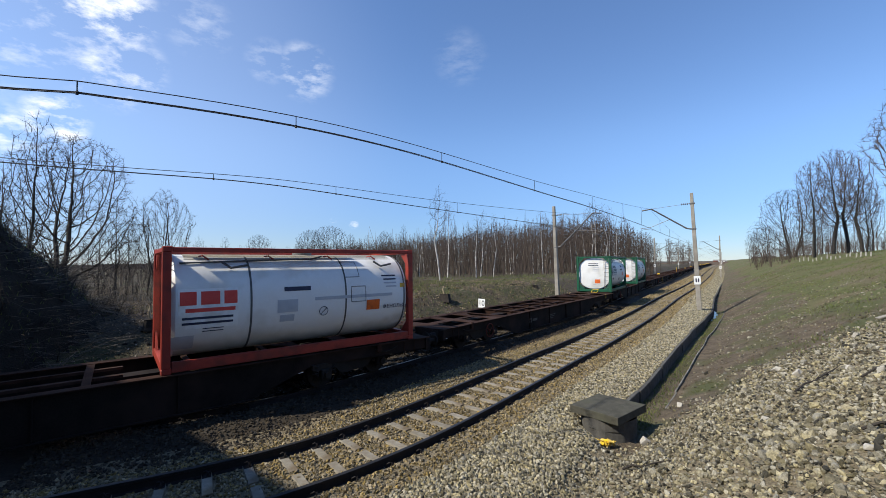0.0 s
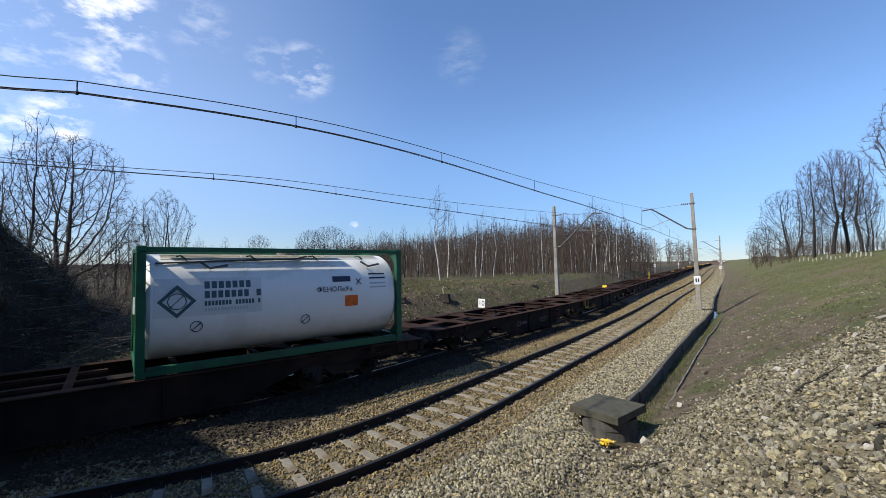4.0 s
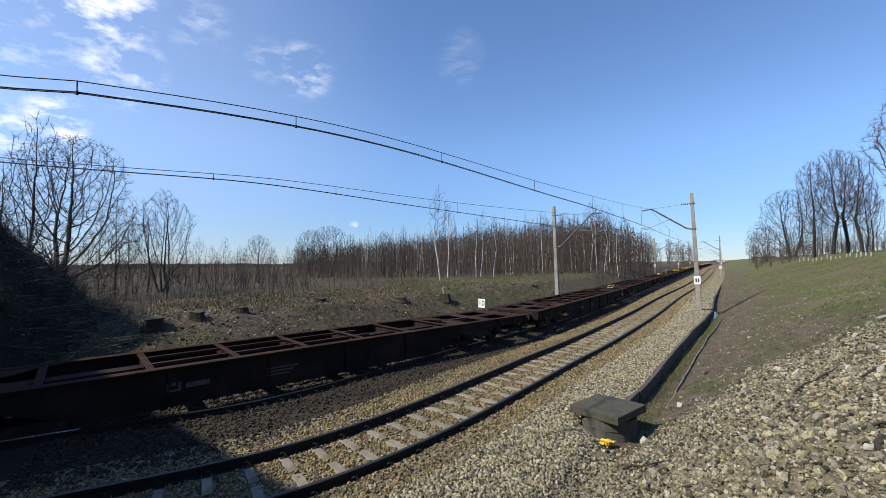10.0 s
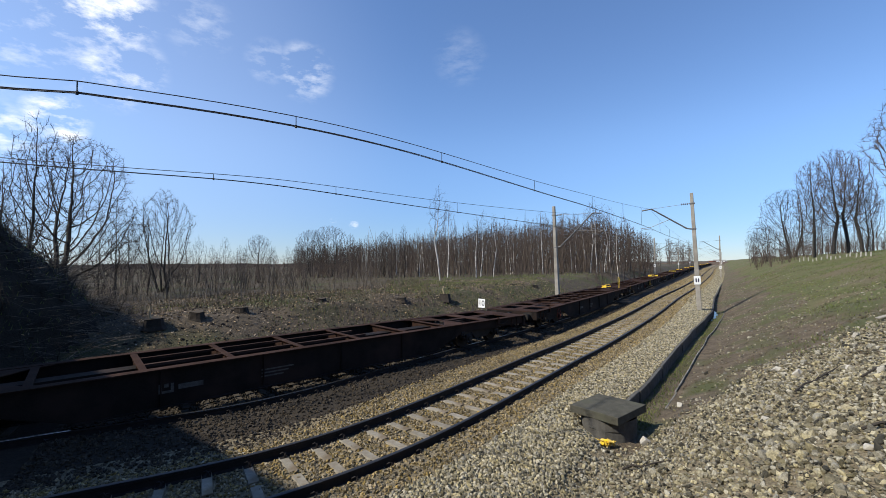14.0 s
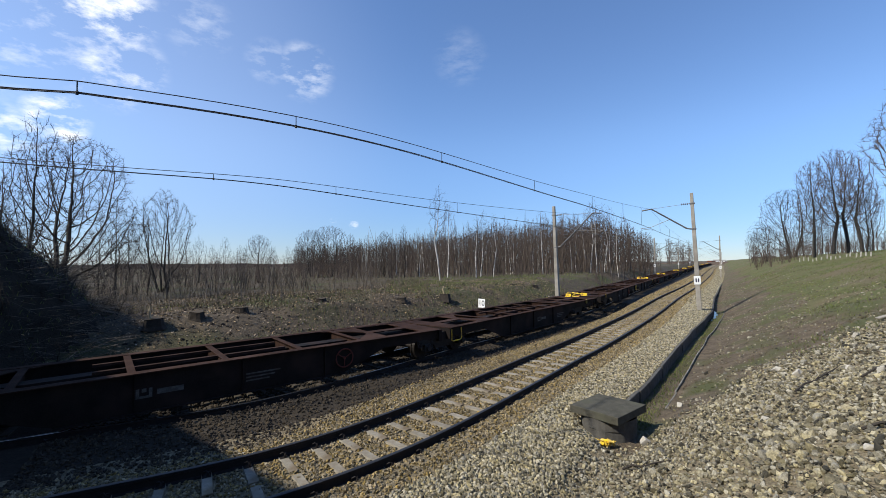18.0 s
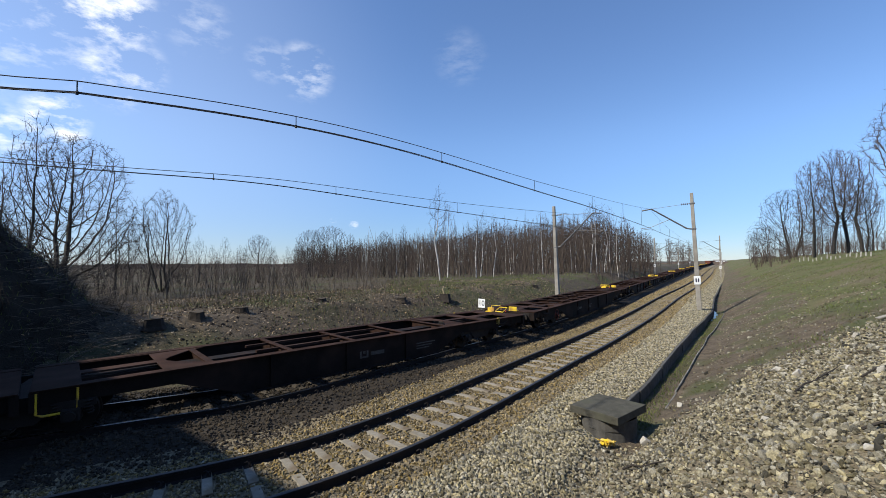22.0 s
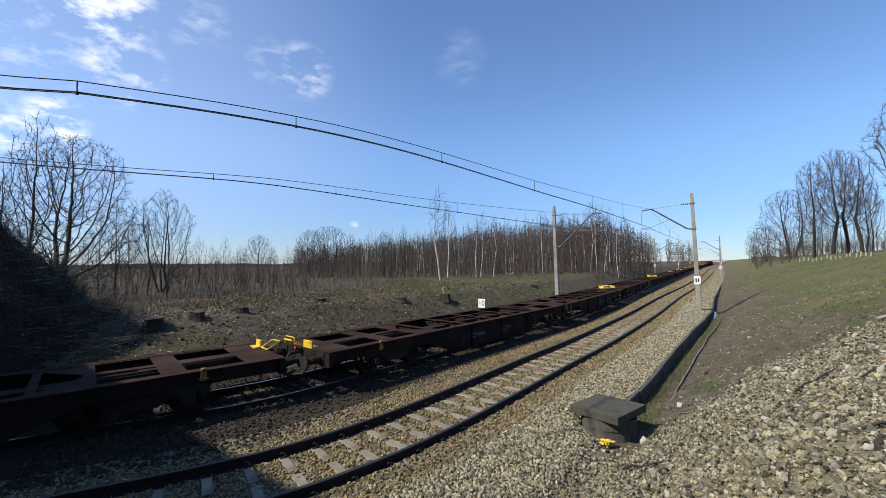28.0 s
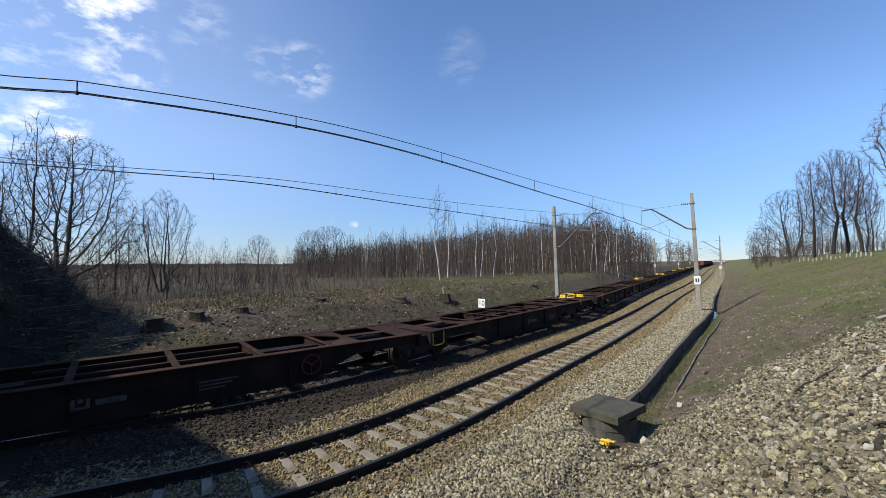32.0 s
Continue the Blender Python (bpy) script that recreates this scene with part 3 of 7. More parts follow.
def frame_meshes(y0, y1, end0, end1):
    """Meshes of one rigid wagon frame between y0 and y1; an end is 'buffer' or 'joint'."""
    out = []
    d0, d1 = (3.6 if end0 == "buffer" else 2.2), (3.6 if end1 == "buffer" else 2.2)
    for s in (-1, 1):
        bm = B()
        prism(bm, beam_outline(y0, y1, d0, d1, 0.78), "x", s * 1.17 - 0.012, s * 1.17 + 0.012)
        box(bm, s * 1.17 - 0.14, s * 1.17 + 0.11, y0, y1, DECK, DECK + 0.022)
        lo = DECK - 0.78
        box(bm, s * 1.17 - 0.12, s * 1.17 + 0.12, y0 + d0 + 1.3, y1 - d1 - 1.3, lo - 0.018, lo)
        n = int((y1 - y0) / 1.9)
        for i in range(1, n):
            y = y0 + (y1 - y0) * i / n
            if d0 + 1.3 < y - y0 < (y1 - y0) - d1 - 1.3:
                box(bm, s * 1.17 + s * 0.012 - (0.05 if s < 0 else 0), s * 1.17 + s * 0.012 + (0.05 if s > 0 else 0), y - 0.01, y + 0.01, lo, DECK)
        # top flange in plain paint; faces below it carry the painted-in shade
        me = mesh_of(bm, "side_beam", [M_WAGON, M_SHADEGRIME])
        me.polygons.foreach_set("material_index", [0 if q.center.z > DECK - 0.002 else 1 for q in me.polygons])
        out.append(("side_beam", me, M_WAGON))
    bm = B()
    box(bm, -0.2, 0.2, y0 + 0.2, y1 - 0.2, DECK - 0.42, DECK - 0.10)
    out.append(("centre_sill", mesh_of(bm, "centre_sill", M_SHADEGRIME), M_SHADEGRIME))
    # brake gear under the middle, unseen, added to stop sun through the open frame
    ym = (y0 + y1) / 2
    bm = B()
    tube(bm, [(-0.62, ym - 0.9, 0.5), (-0.62, ym - 0.82, 0.5), (-0.62, ym + 0.82, 0.5), (-0.62, ym + 0.9, 0.5)], 0.17, 12)
    out.append(("air_reservoir", mesh_of(bm, "air_reservoir", M_BOGIE), M_BOGIE))
    bm = B()
    box(bm, 0.3, 0.85, ym + 0.9, ym + 1.5, 0.42, 0.72, 0.03)
    tube(bm, [(0.55, ym + 0.9, 0.55), (0.5, ym - 0.6, 0.52)], 0.1, 10)
    out.append(("brake_cylinder", mesh_of(bm, "brake_cylinder", M_BOGIE), M_BOGIE))
    bm = B()
    tube(bm, [(0.12, y0 + 1.2, 0.42), (0.12, y1 - 1.2, 0.42)], 0.03, 6)
    out.append(("brake_rod", mesh_of(bm, "brake_rod", M_BOGIE), M_BOGIE))
    # cross beams
    a, b = y0 + d0 + 0.7, y1 - d1 - 0.7
    n = max(3, round((b - a) / 1.75))
    cross = B()
    box(cross, -1.16, 1.16, -0.07, 0.07, DECK - 0.006, DECK + 0.014)
    box(cross, -1.16, 1.16, -0.008, 0.008, DECK - 0.3, DECK - 0.006)
    cross = mesh_of(cross, "cross_beam", M_WAGON)
    for i in range(n + 1):
        out.append(("cross_beam", cross, M_WAGON, pose(0, a + (b - a) * i / n, 0)))
    for s in (-0.42, 0.42):
        bm = B()
        for k in (0.30, 0.58):
            ya, yb = a + (b - a) * (k - 0.14), a + (b - a) * (k + 0.14)
            box(bm, s - 0.05, s + 0.05, ya, yb, DECK - 0.05, DECK + 0.008)
        out.append(("stringer", mesh_of(bm, "stringer", M_WAGON), M_WAGON))
    # plated ends with openings
    for y, sg, kind in ((y0, 1, end0), (y1, -1, end1)):
        bm = B()
        dd = 3.6 if kind == "buffer" else 2.2
        hs = []
        for xa, xb, ya, yb in ([(-0.98, -0.2, 0.8, 1.95), (0.2, 0.98, 0.8, 1.95), (-0.98, -0.12, 2.4, 3.4), (0.12, 0.98, 2.4, 3.4)] if kind == "buffer" else [(-1.0, -0.16, 0.7, 2.0), (0.16, 1.0, 0.7, 2.0)]):
            p, q = y + sg * ya, y + sg * yb
            hs.append((xa, xb, min(p, q), max(p, q)))
        p, q = y, y + sg * dd
        plate_with_holes(bm, -1.05, 1.05, min(p, q), max(p, q), DECK - 0.012, DECK + 0.012, hs)
        out.append(("end_plate", mesh_of(bm, "end_plate", M_WAGON), M_WAGON))
        # slanted gussets towards the open middle
        for s in (-1, 1):
            curve = [(s * 1.05, y + sg * (dd + 0.002)), (s * 0.08, y + sg * (dd + 0.002)), (s * 0.30, y + sg * (dd + 0.12)), (s * 0.85, y + sg * (dd + 0.62)), (s * 1.05, y + sg * (dd + 1.0))]
            bm = prism(B(), curve, "z", DECK - 0.012, DECK + 0.010)
            out.append(("gusset_plate", mesh_of(bm, "gusset_plate", M_WAGON), M_WAGON))
        bm = B()
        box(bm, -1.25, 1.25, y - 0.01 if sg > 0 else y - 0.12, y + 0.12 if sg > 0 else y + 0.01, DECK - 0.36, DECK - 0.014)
        out.append(("headstock", mesh_of(bm, "headstock", M_SHADEGRIME), M_SHADEGRIME))
        if kind == "buffer":
            for s in (-0.875, 0.875):
                bm = B()
                tube(bm, [(s, y + sg * 0.02, 0.70), (s, y - sg * 0.30, 0.70)], 0.10, 12)
                tube(bm, [(s, y - sg * 0.30, 0.70), (s, y - sg * 0.465, 0.70)], 0.07, 12)
                tube(bm, [(s, y - sg * 0.46, 0.70), (s, y - sg * 0.49, 0.70)], 0.165, 16)
                box(bm, s - 0.15, s + 0.15, min(y, y - sg * 0.03), max(y, y - sg * 0.03), 0.55, 0.85)
                out.append(("buffer", mesh_of(bm, "buffer", M_BOGIE), M_BOGIE))
            bm = B()
            tube(bm, [(0, y, 0.78), (0, y - sg * 0.35, 0.78), (0.02, y - sg * 0.5, 0.6), (0, y - sg * 0.6, 0.42), (0, y - sg * 0.45, 0.36)], 0.045, 6)
            tube(bm, [(0.45, y, 0.6), (0.5, y - sg * 0.3, 0.3), (0.3, y - sg * 0.62, 0.3)], 0.03, 6)
            tube(bm, [(-0.5, y, 0.6), (-0.5, y - sg * 0.3, 0.28), (-0.3, y - sg * 0.62, 0.34)], 0.03, 6)
            for q in (0.72, 1.0):
                tube(bm, [(q, y - sg * 0.03, 0.62), (q, y - sg * 0.08, 0.30), (q + 0.1, y - sg * 0.08, 0.27)], 0.016, 5)
            out.append(("coupling", mesh_of(bm, "coupling", M_BOGIE), M_BOGIE))
    return out


def hoop(bm, x, y, w, h, z, along_x=True, r=0.018):
    a, b = ((w / 2, 0), (0, 0)) if along_x else ((0, w / 2), (0, 0))
    p = [(x - a[0], y - a[1], z), (x - a[0], y - a[1], z + h * 0.9), (x - a[0] * 0.7, y - a[1] * 0.7, z + h), (x + a[0] * 0.7, y + a[1] * 0.7, z + h), (x + a[0], y + a[1], z + h * 0.9), (x + a[0], y + a[1], z)]
    return tube(bm, p, r, 6)


def bogie_meshes():
    """A two-axle bogie round its pivot."""
    out = []
    for s in (-1, 1):
        bm = B()
        prism(bm, [(-1.25, 0.62), (-0.5, 0.62), (-0.35, 0.78), (0.35, 0.78), (0.5, 0.62), (1.25, 0.62), (1.25, 0.5), (1.1, 0.46), (0.6, 0.46), (0.4, 0.28), (-0.4, 0.28), (-0.6, 0.46), (-1.1, 0.46), (-1.25, 0.5)], "x", s * 1.0 - 0.05, s * 1.0 + 0.05)
        out.append(("side_frame", mesh_of(bm, "side_frame", M_BOGIE), M_BOGIE, None))
        for y in (-0.9, 0.9):
            bm = B()
            box(bm, s * 1.0 - 0.13, s * 1.0 + 0.13, y - 0.14, y + 0.14, 0.25, 0.49, 0.02)
            tube(bm, [(s * 1.13, y, 0.365), (s * 1.2, y, 0.365)], 0.09, 12)
            out.append(("axle_box", mesh_of(bm, "axle_box", M_BOGIE), M_BOGIE, None))
            for d in (-0.24, 0.24):
                bm = B()
                pts = [(s * 1.0 + 0.075 * math.cos(k * 1.1), y + d + 0.075 * math.sin(k * 1.1), 0.36 + 0.24 * k / 24) for k in range(25)]
                tube(bm, pts, 0.02, 4)
                out.append(("spring", mesh_of(bm, "spring", M_BOGIE), M_BOGIE, None))
    bm = B()
    box(bm, -1.0, 1.0, -0.22, 0.22, 0.5, 0.72, 0.02)
    box(bm, -0.3, 0.3, -0.3, 0.3, 0.7, DECK - 0.3)
    out.append(("bolster", mesh_of(bm, "bolster", M_BOGIE), M_BOGIE, None))
    for s in (-1, 1):
        for y in (-0.38, 0.38):
            bm = B()
            box(bm, s * 0.75 - 0.06, s * 0.75 + 0.06, y - 0.05, y + 0.05, 0.3, 0.62)
            out.append(("brake_shoe", mesh_of(bm, "brake_shoe", M_BOGIE), M_BOGIE, None))
    bm = B()
    tube(bm, [(-1.1, 0, 0), (1.1, 0, 0)], 0.085, 10)
    for s in (-1, 1):
        tube(bm, [(s * 0.70, 0, 0), (s * 0.84, 0, 0)], 0.365, 28)
        tube(bm, [(s * 0.68, 0, 0), (s * 0.715, 0, 0)], 0.393, 28)
        tube(bm, [(s * 0.84, 0, 0), (s * 0.90, 0, 0)], 0.13, 12)
        for k in range(5):
            a = k * math.tau / 5
            box(bm, s * 0.84 - 0.004, s * 0.84 + 0.012, 0.22 * math.cos(a) - 0.05, 0.22 * math.cos(a) + 0.05, 0.22 * math.sin(a) - 0.05, 0.22 * math.sin(a) + 0.05)
    out.append(("wheelset", mesh_of(bm, "wheelset", M_WHEEL), M_WHEEL, None))
    return out


BOGIE = bogie_meshes()
BOGIE_KEYS, WHEEL_KEYS, SECTION_KEYS, WAGON_KEYS, LOAD_KEYS = [], [], [], [], []


def add_bogie(parent, y):
    bolster = [q for q in BOGIE if q[0] == "bolster"][0]
    ob = part("bogie", bolster[1], M_BOGIE, parent, "dark grimy two-axle bogie", m=pose(0, y, 0))
    for name, me, mat, _ in BOGIE:
        if name == "wheelset":
            for d in (-0.9, 0.9):
                w = part("wheelset", me, mat, ob, "worn steel wheels on an axle", m=pose(0, d, 0.365))
                WHEEL_KEYS.append((w, ob, d))
        elif name != "bolster":
            part(name, me, mat, ob)
    return ob


def add_frame(parent, meshes):
    for q in meshes:
        part(q[0], q[1], q[2], parent, m=q[3] if len(q) > 3 else None)


SHORT = frame_meshes(-9.48, 9.48, "buffer", "buffer")
HALVES = {}


def section_meshes(ya, yb, outer):
    key = (round(yb - ya, 2), outer)
    if key not in HALVES:
        HALVES[key] = frame_meshes(ya, yb, *(("buffer", "joint") if outer < 0 else ("joint", "buffer")))
    return HALVES[key]


def fittings(parent, y, sg, yellow, loop):
    """Small painted things at a wagon's end: step plates, hoops, brackets, chains. sg points into the wagon."""
    if yellow:
        xa, xb = (-0.72, -0.36) if sg < 0 else (0.02, 0.42)
        bm = B()
        p, q = y + sg * 0.02, y + sg * 0.07
        box(bm, xa, xb, min(p, q), max(p, q), DECK + 0.03, DECK + 0.2, 0.008)
        p, q = y + sg * 0.02, y + sg * 0.22
        box(bm, xa, xb, min(p, q), max(p, q), DECK + 0.012, DECK + 0.04)
        part("step_plate", bm, M_YELLOW, parent, "yellow painted upright plate")
        if sg > 0:
            bm = B()
            hoop(bm, -0.6, y - 0.02, 0.5, 0.2, DECK + 0.02, True, 0.016)
            part("grab_bar", bm, M_YELLOW, parent, "low yellow grab bar")
            bm = tube(B(), [(-0.1, y - 0.02, DECK - 0.05), (-0.1, y - 0.14, DECK + 0.03), (-0.02, y - 0.2, DECK - 0.02)], 0.022, 6)
            part("valve_lever", bm, M_HOSERED, parent, "small red brake valve lever")
    if loop == 1:
        bm = B()
        hoop(bm, 0.62, y - sg * 0.02, 0.42, 0.98, DECK - 0.08, False)
        part("handrail", bm, M_YELLOW, parent, "upright yellow tubular handrail")
    elif loop == 2:
        bm = B()
        x0 = -0.28 if sg < 0 else -0.5
        pts = [(x0, y + sg * 0.06, DECK + 0.04), (x0 + 0.02, y - sg * 0.24, DECK + 0.2), (x0 + 0.42, y - sg * 0.27, DECK + 0.21), (x0 + 0.42, y + sg * 0.06, DECK + 0.04), (x0, y + sg * 0.06, DECK + 0.04)]
        tube(bm, pts, 0.024, 6)
        part("handrail", bm, M_YELLOW, parent, "folded yellow tubular handrail")
    for x in (-1.22, 1.22):
        bm = B()
        hoop(bm, x, y + sg * 0.7, 0.34, -0.40, DECK - 0.02, False, 0.014)
        part("foot_step", bm, M_WAGON, parent, "bent bar foot step")
        bm = B()
        box(bm, x - 0.035, x + 0.035, y + sg * 1.7 - 0.06, y + sg * 1.7 + 0.06, DECK - 0.16, DECK + 0.024)
        box(bm, x - 0.025, x + 0.045, y + sg * 1.7 - 0.035, y + sg * 1.7 + 0.035, DECK + 0.024, DECK + 0.06)
        tube(bm, [(x, y + sg * 1.7 - 0.1, DECK - 0.15), (x + 0.03, y + sg * 1.7, DECK - 0.2), (x, y + sg * 1.7 + 0.1, DECK - 0.15)], 0.012, 5)
        part("twist_lock", bm, M_OLDYELLOW if loop == 2 else M_WAGON, parent, "folding container lock")
        bm = B()
        pts = [(x * 1.0, y + sg * (1.1 + 0.09 * k), DECK - 0.10 - 0.11 * math.sin(k * math.pi / 8)) for k in range(9)]
        tube(bm, pts, 0.016, 5)
        part("brake_hose", bm, M_BOGIE, parent, "hanging dark hose")


def decals(parent, y, s=1, logo=True):
    """Faded owner's mark and data panel on a sill, as plain shapes."""
    x = 1.17 + 0.0145
    if logo:
        bm = plate_with_holes(B(), 0, 0.28, 0, 0.2, 0, 0.003, [(0.06, 0.22, 0.05, 0.12), (0.06, 0.10, 0.12, 0.2), (0.18, 0.22, 0.12, 0.2)])
        m = Matrix(((0, 0, 1, x), (1, 0, 0, y), (0, 1, 0, DECK - 0.52), (0, 0, 0, 1)))
        bm.transform(m)
        part("owner_mark", bm, M_FADED, parent, "faded pale owner's mark")
        part("text_bar", box(B(), x, x + 0.003, y + 0.36, y + 0.84, DECK - 0.48, DECK - 0.37), M_FADED, parent, "faded line of lettering")
    for r in range(3):
        part("text_bar", box(B(), x, x + 0.003, y + 2.1, y + 2.9 - 0.13 * r, DECK - 0.40 - 0.08 * r, DECK - 0.365 - 0.08 * r), M_FADED, parent, "faded line of lettering")


def handwheel(parent, y):
    bm = B()
    ring = [(1.235, y + 0.25 * math.cos(a), DECK - 0.38 + 0.25 * math.sin(a)) for a in np.linspace(0, math.tau, 21)]
    tube(bm, ring, 0.02, 6, cap=False)
    for k in range(3):
        a = k * math.tau / 3 + 0.5
        tube(bm, [(1.235, y, DECK - 0.38), (1.235, y + 0.25 * math.cos(a), DECK - 0.38 + 0.25 * math.sin(a))], 0.014, 5)
    tube(bm, [(1.17, y, DECK - 0.38), (1.25, y, DECK - 0.38)], 0.04, 8)
    part("brake_handwheel", bm, M_REDWHEEL, parent, "dull red brake handwheel")


def short_wagon(a, b, yellow=(0, 0), loops=(0, 0), wheel=True):
    """A two-bogie wagon that covers the train from a to b, measured along the track at the start."""
    root = tagged(new("container_wagon"), "empty rust-brown flat container wagon with two bogies", "railway wagon", "wagons of the train")
    add_frame(root, SHORT)
    for y in (-7.0, 7.0):
        BOGIE_KEYS.append((add_bogie(root, y), root, (a + b) / 2 + y, y))
    fittings(root, -9.48, 1, yellow[0], loops[0])
    fittings(root, 9.48, -1, yellow[1], loops[1])
    decals(root, -3.2)
    if wheel:
        handwheel(root, -6.6)
    WAGON_KEYS.append((root, (a + b) / 2 - 7.0, (a + b) / 2 + 7.0))
    return root


def long_wagon(a, b, yellow=(1, 1), loops=(2, 2)):
    """An articulated wagon of two frames on three bogies."""
    mid, half = (a + b) / 2, (b - a) / 2
    root = tagged(new("articulated_wagon"), "empty rust-brown articulated container wagon on three bogies", "railway wagon", "wagons of the train")
    WAGON_KEYS.append((root, mid - 0.9, mid + 0.9))
    BOGIE_KEYS.append((add_bogie(root, 0), root, mid, 0))
    for s in (-1, 1):
        ends = (-half + 0.5, -0.09) if s < 0 else (0.09, half - 0.5)
        meshes = section_meshes(*ends, s)
        sill = [q for q in meshes if q[0] == "centre_sill"][0]
        sec = part("frame_section", sill[1], M_WAGON, root, "half of an articulated wagon frame")
        add_frame(sec, [q for q in meshes if q[0] != "centre_sill"])
        py = s * (half - 2.95)
        SECTION_KEYS.append((sec, root, mid, mid + py, s))
        bo = add_bogie(root, py)
        BOGIE_KEYS.append((bo, root, mid + py, py))
        fittings(sec, s * (half - 0.5), -s, yellow[0 if s < 0 else 1], loops[0 if s < 0 else 1])
        for x in (-1.24, 1.24) if s > 0 else ():
            bm = B()
            hoop(bm, x, s * 0.45, 0.55, -0.42, DECK - 0.03, False, 0.022)
            part("foot_step", bm, M_YELLOW, sec, "bent bar foot step with worn yellow paint")
        decals(sec, s * half / 2 - 0.8)
        if s < 0:
            handwheel(sec, -3.6)
    return root


# couplings of the train along the track, at the start of the clip
wagons = [
    short_wagon(-29.0, -9.05), short_wagon(-9.05, 10.9), short_wagon(10.9, 30.85, loops=(0, 2)), short_wagon(30.85, 50.7, loops=(0, 0)),
    long_wagon(50.7, 77.55, (0, 1), (0, 0)), short_wagon(77.55, 97.45, (0, 0), (0, 1)), short_wagon(97.45, 117.4), short_wagon(117.4, 137.4, (0, 0), (0, 2)),
    short_wagon(137.4, 157.4), short_wagon(157.4, 177.4, (0, 1), (0, 1)), long_wagon(177.4, 207.1, (0, 1)), long_wagon(207.1, 237.5),
    short_wagon(237.5, 257.25, (1, 1), (0, 0)), long_wagon(257.25, 287.3), long_wagon(287.3, 316.8)]
u = 316.8
for kind in "LLSLSLLSSS":
    n = {"L": 29.7, "S": 19.9}[kind]
    wagons.append(short_wagon(u, u + n, (0, 1)) if kind == "S" else long_wagon(u, u + n))
    u += n


def open_wagon(a, b):
    """A high-sided open wagon on two bogies, at the tail of the train."""
    root = tagged(new("open_wagon"), "rust-red high-sided open goods wagon with ribbed sides", "railway wagon", "wagons of the train")
    h = (b - a) / 2 - 0.65
    part("underframe", box(B(), -1.2, 1.2, -h, h, 0.72, 1.0, 0.02), M_SHADEGRIME, root)
    for s in (-1, 1):
        part("side_wall", box(B(), s * 1.42 - 0.03, s * 1.42 + 0.03, -h, h, 1.0, 3.05), M_RUSTWALL, root)
        rib = mesh_of(box(B(), s * 1.5 - 0.05, s * 1.5 + 0.05, -0.05, 0.05, 0.95, 3.0), "rib", M_RUSTWALL)
        for k in range(9):
            part("rib", rib, M_RUSTWALL, root, m=pose(0, -h + 0.1 + (2 * h - 0.2) * k / 8, 0))
        part("end_wall", box(B(), -1.39, 1.39, s * h - 0.03, s * h + 0.03, 1.0, 3.05), M_RUSTWALL, root)
    part("floor", box(B(), -1.39, 1.39, -h + 0.03, h - 0.03, 1.0, 1.06), M_SHADEGRIME, root)
    y = h - 1.8
    for q in (-y, y):
        BOGIE_KEYS.append((add_bogie(root, q), root, (a + b) / 2 + q, q))
    WAGON_KEYS.append((root, (a + b) / 2 - y, (a + b) / 2 + y))
    return root


M_RUSTWALL = material("rusty_wagon_wall", (0.10, 0.03, 0.018), (0.19, 0.06, 0.035), 0.8, 0, 1.5, 30, 0.2, 0.005, c3=(0.07, 0.035, 0.025), big=0.8)
for k in range(11):
    open_wagon(u, u + 14.0)
    u += 14.0


# ---- a passing insect ----
insect = tagged(new("flying_insect"), "small dark insect flying past in the air", "insect")
bm = bmesh.new()
bmesh.ops.create_uvsphere(bm, u_segments=10, v_segments=7, radius=1.0)
for v in bm.verts:
    v.co = Vector((v.co.x * 0.011 * (1.2 - 0.35 * v.co.y), v.co.y * 0.021, v.co.z * 0.010))
part("body", bm, M_SHADEGRIME, insect, "dark furry body", True)
for s in (-1, 1):
    bm = bmesh.new()
    ring = [bm.verts.new((s * (0.008 + 0.020 * (1 - math.cos(a)) / 1.0), 0.006 + 0.010 * math.sin(a), 0.010 + 0.004 * (1 - math.cos(a)))) for a in np.linspace(0, math.tau, 11)[:-1]]
    top = [bm.verts.new(v.co + Vector((0, 0, 0.0008))) for v in ring]
    bm.faces.new(ring[::-1])
    bm.faces.new(top)
    for k in range(10):
        bm.faces.new((ring[k], ring[(k + 1) % 10], top[(k + 1) % 10], top[k]))
    part("wing", bm, M_BAND, insect, "smoky wing")


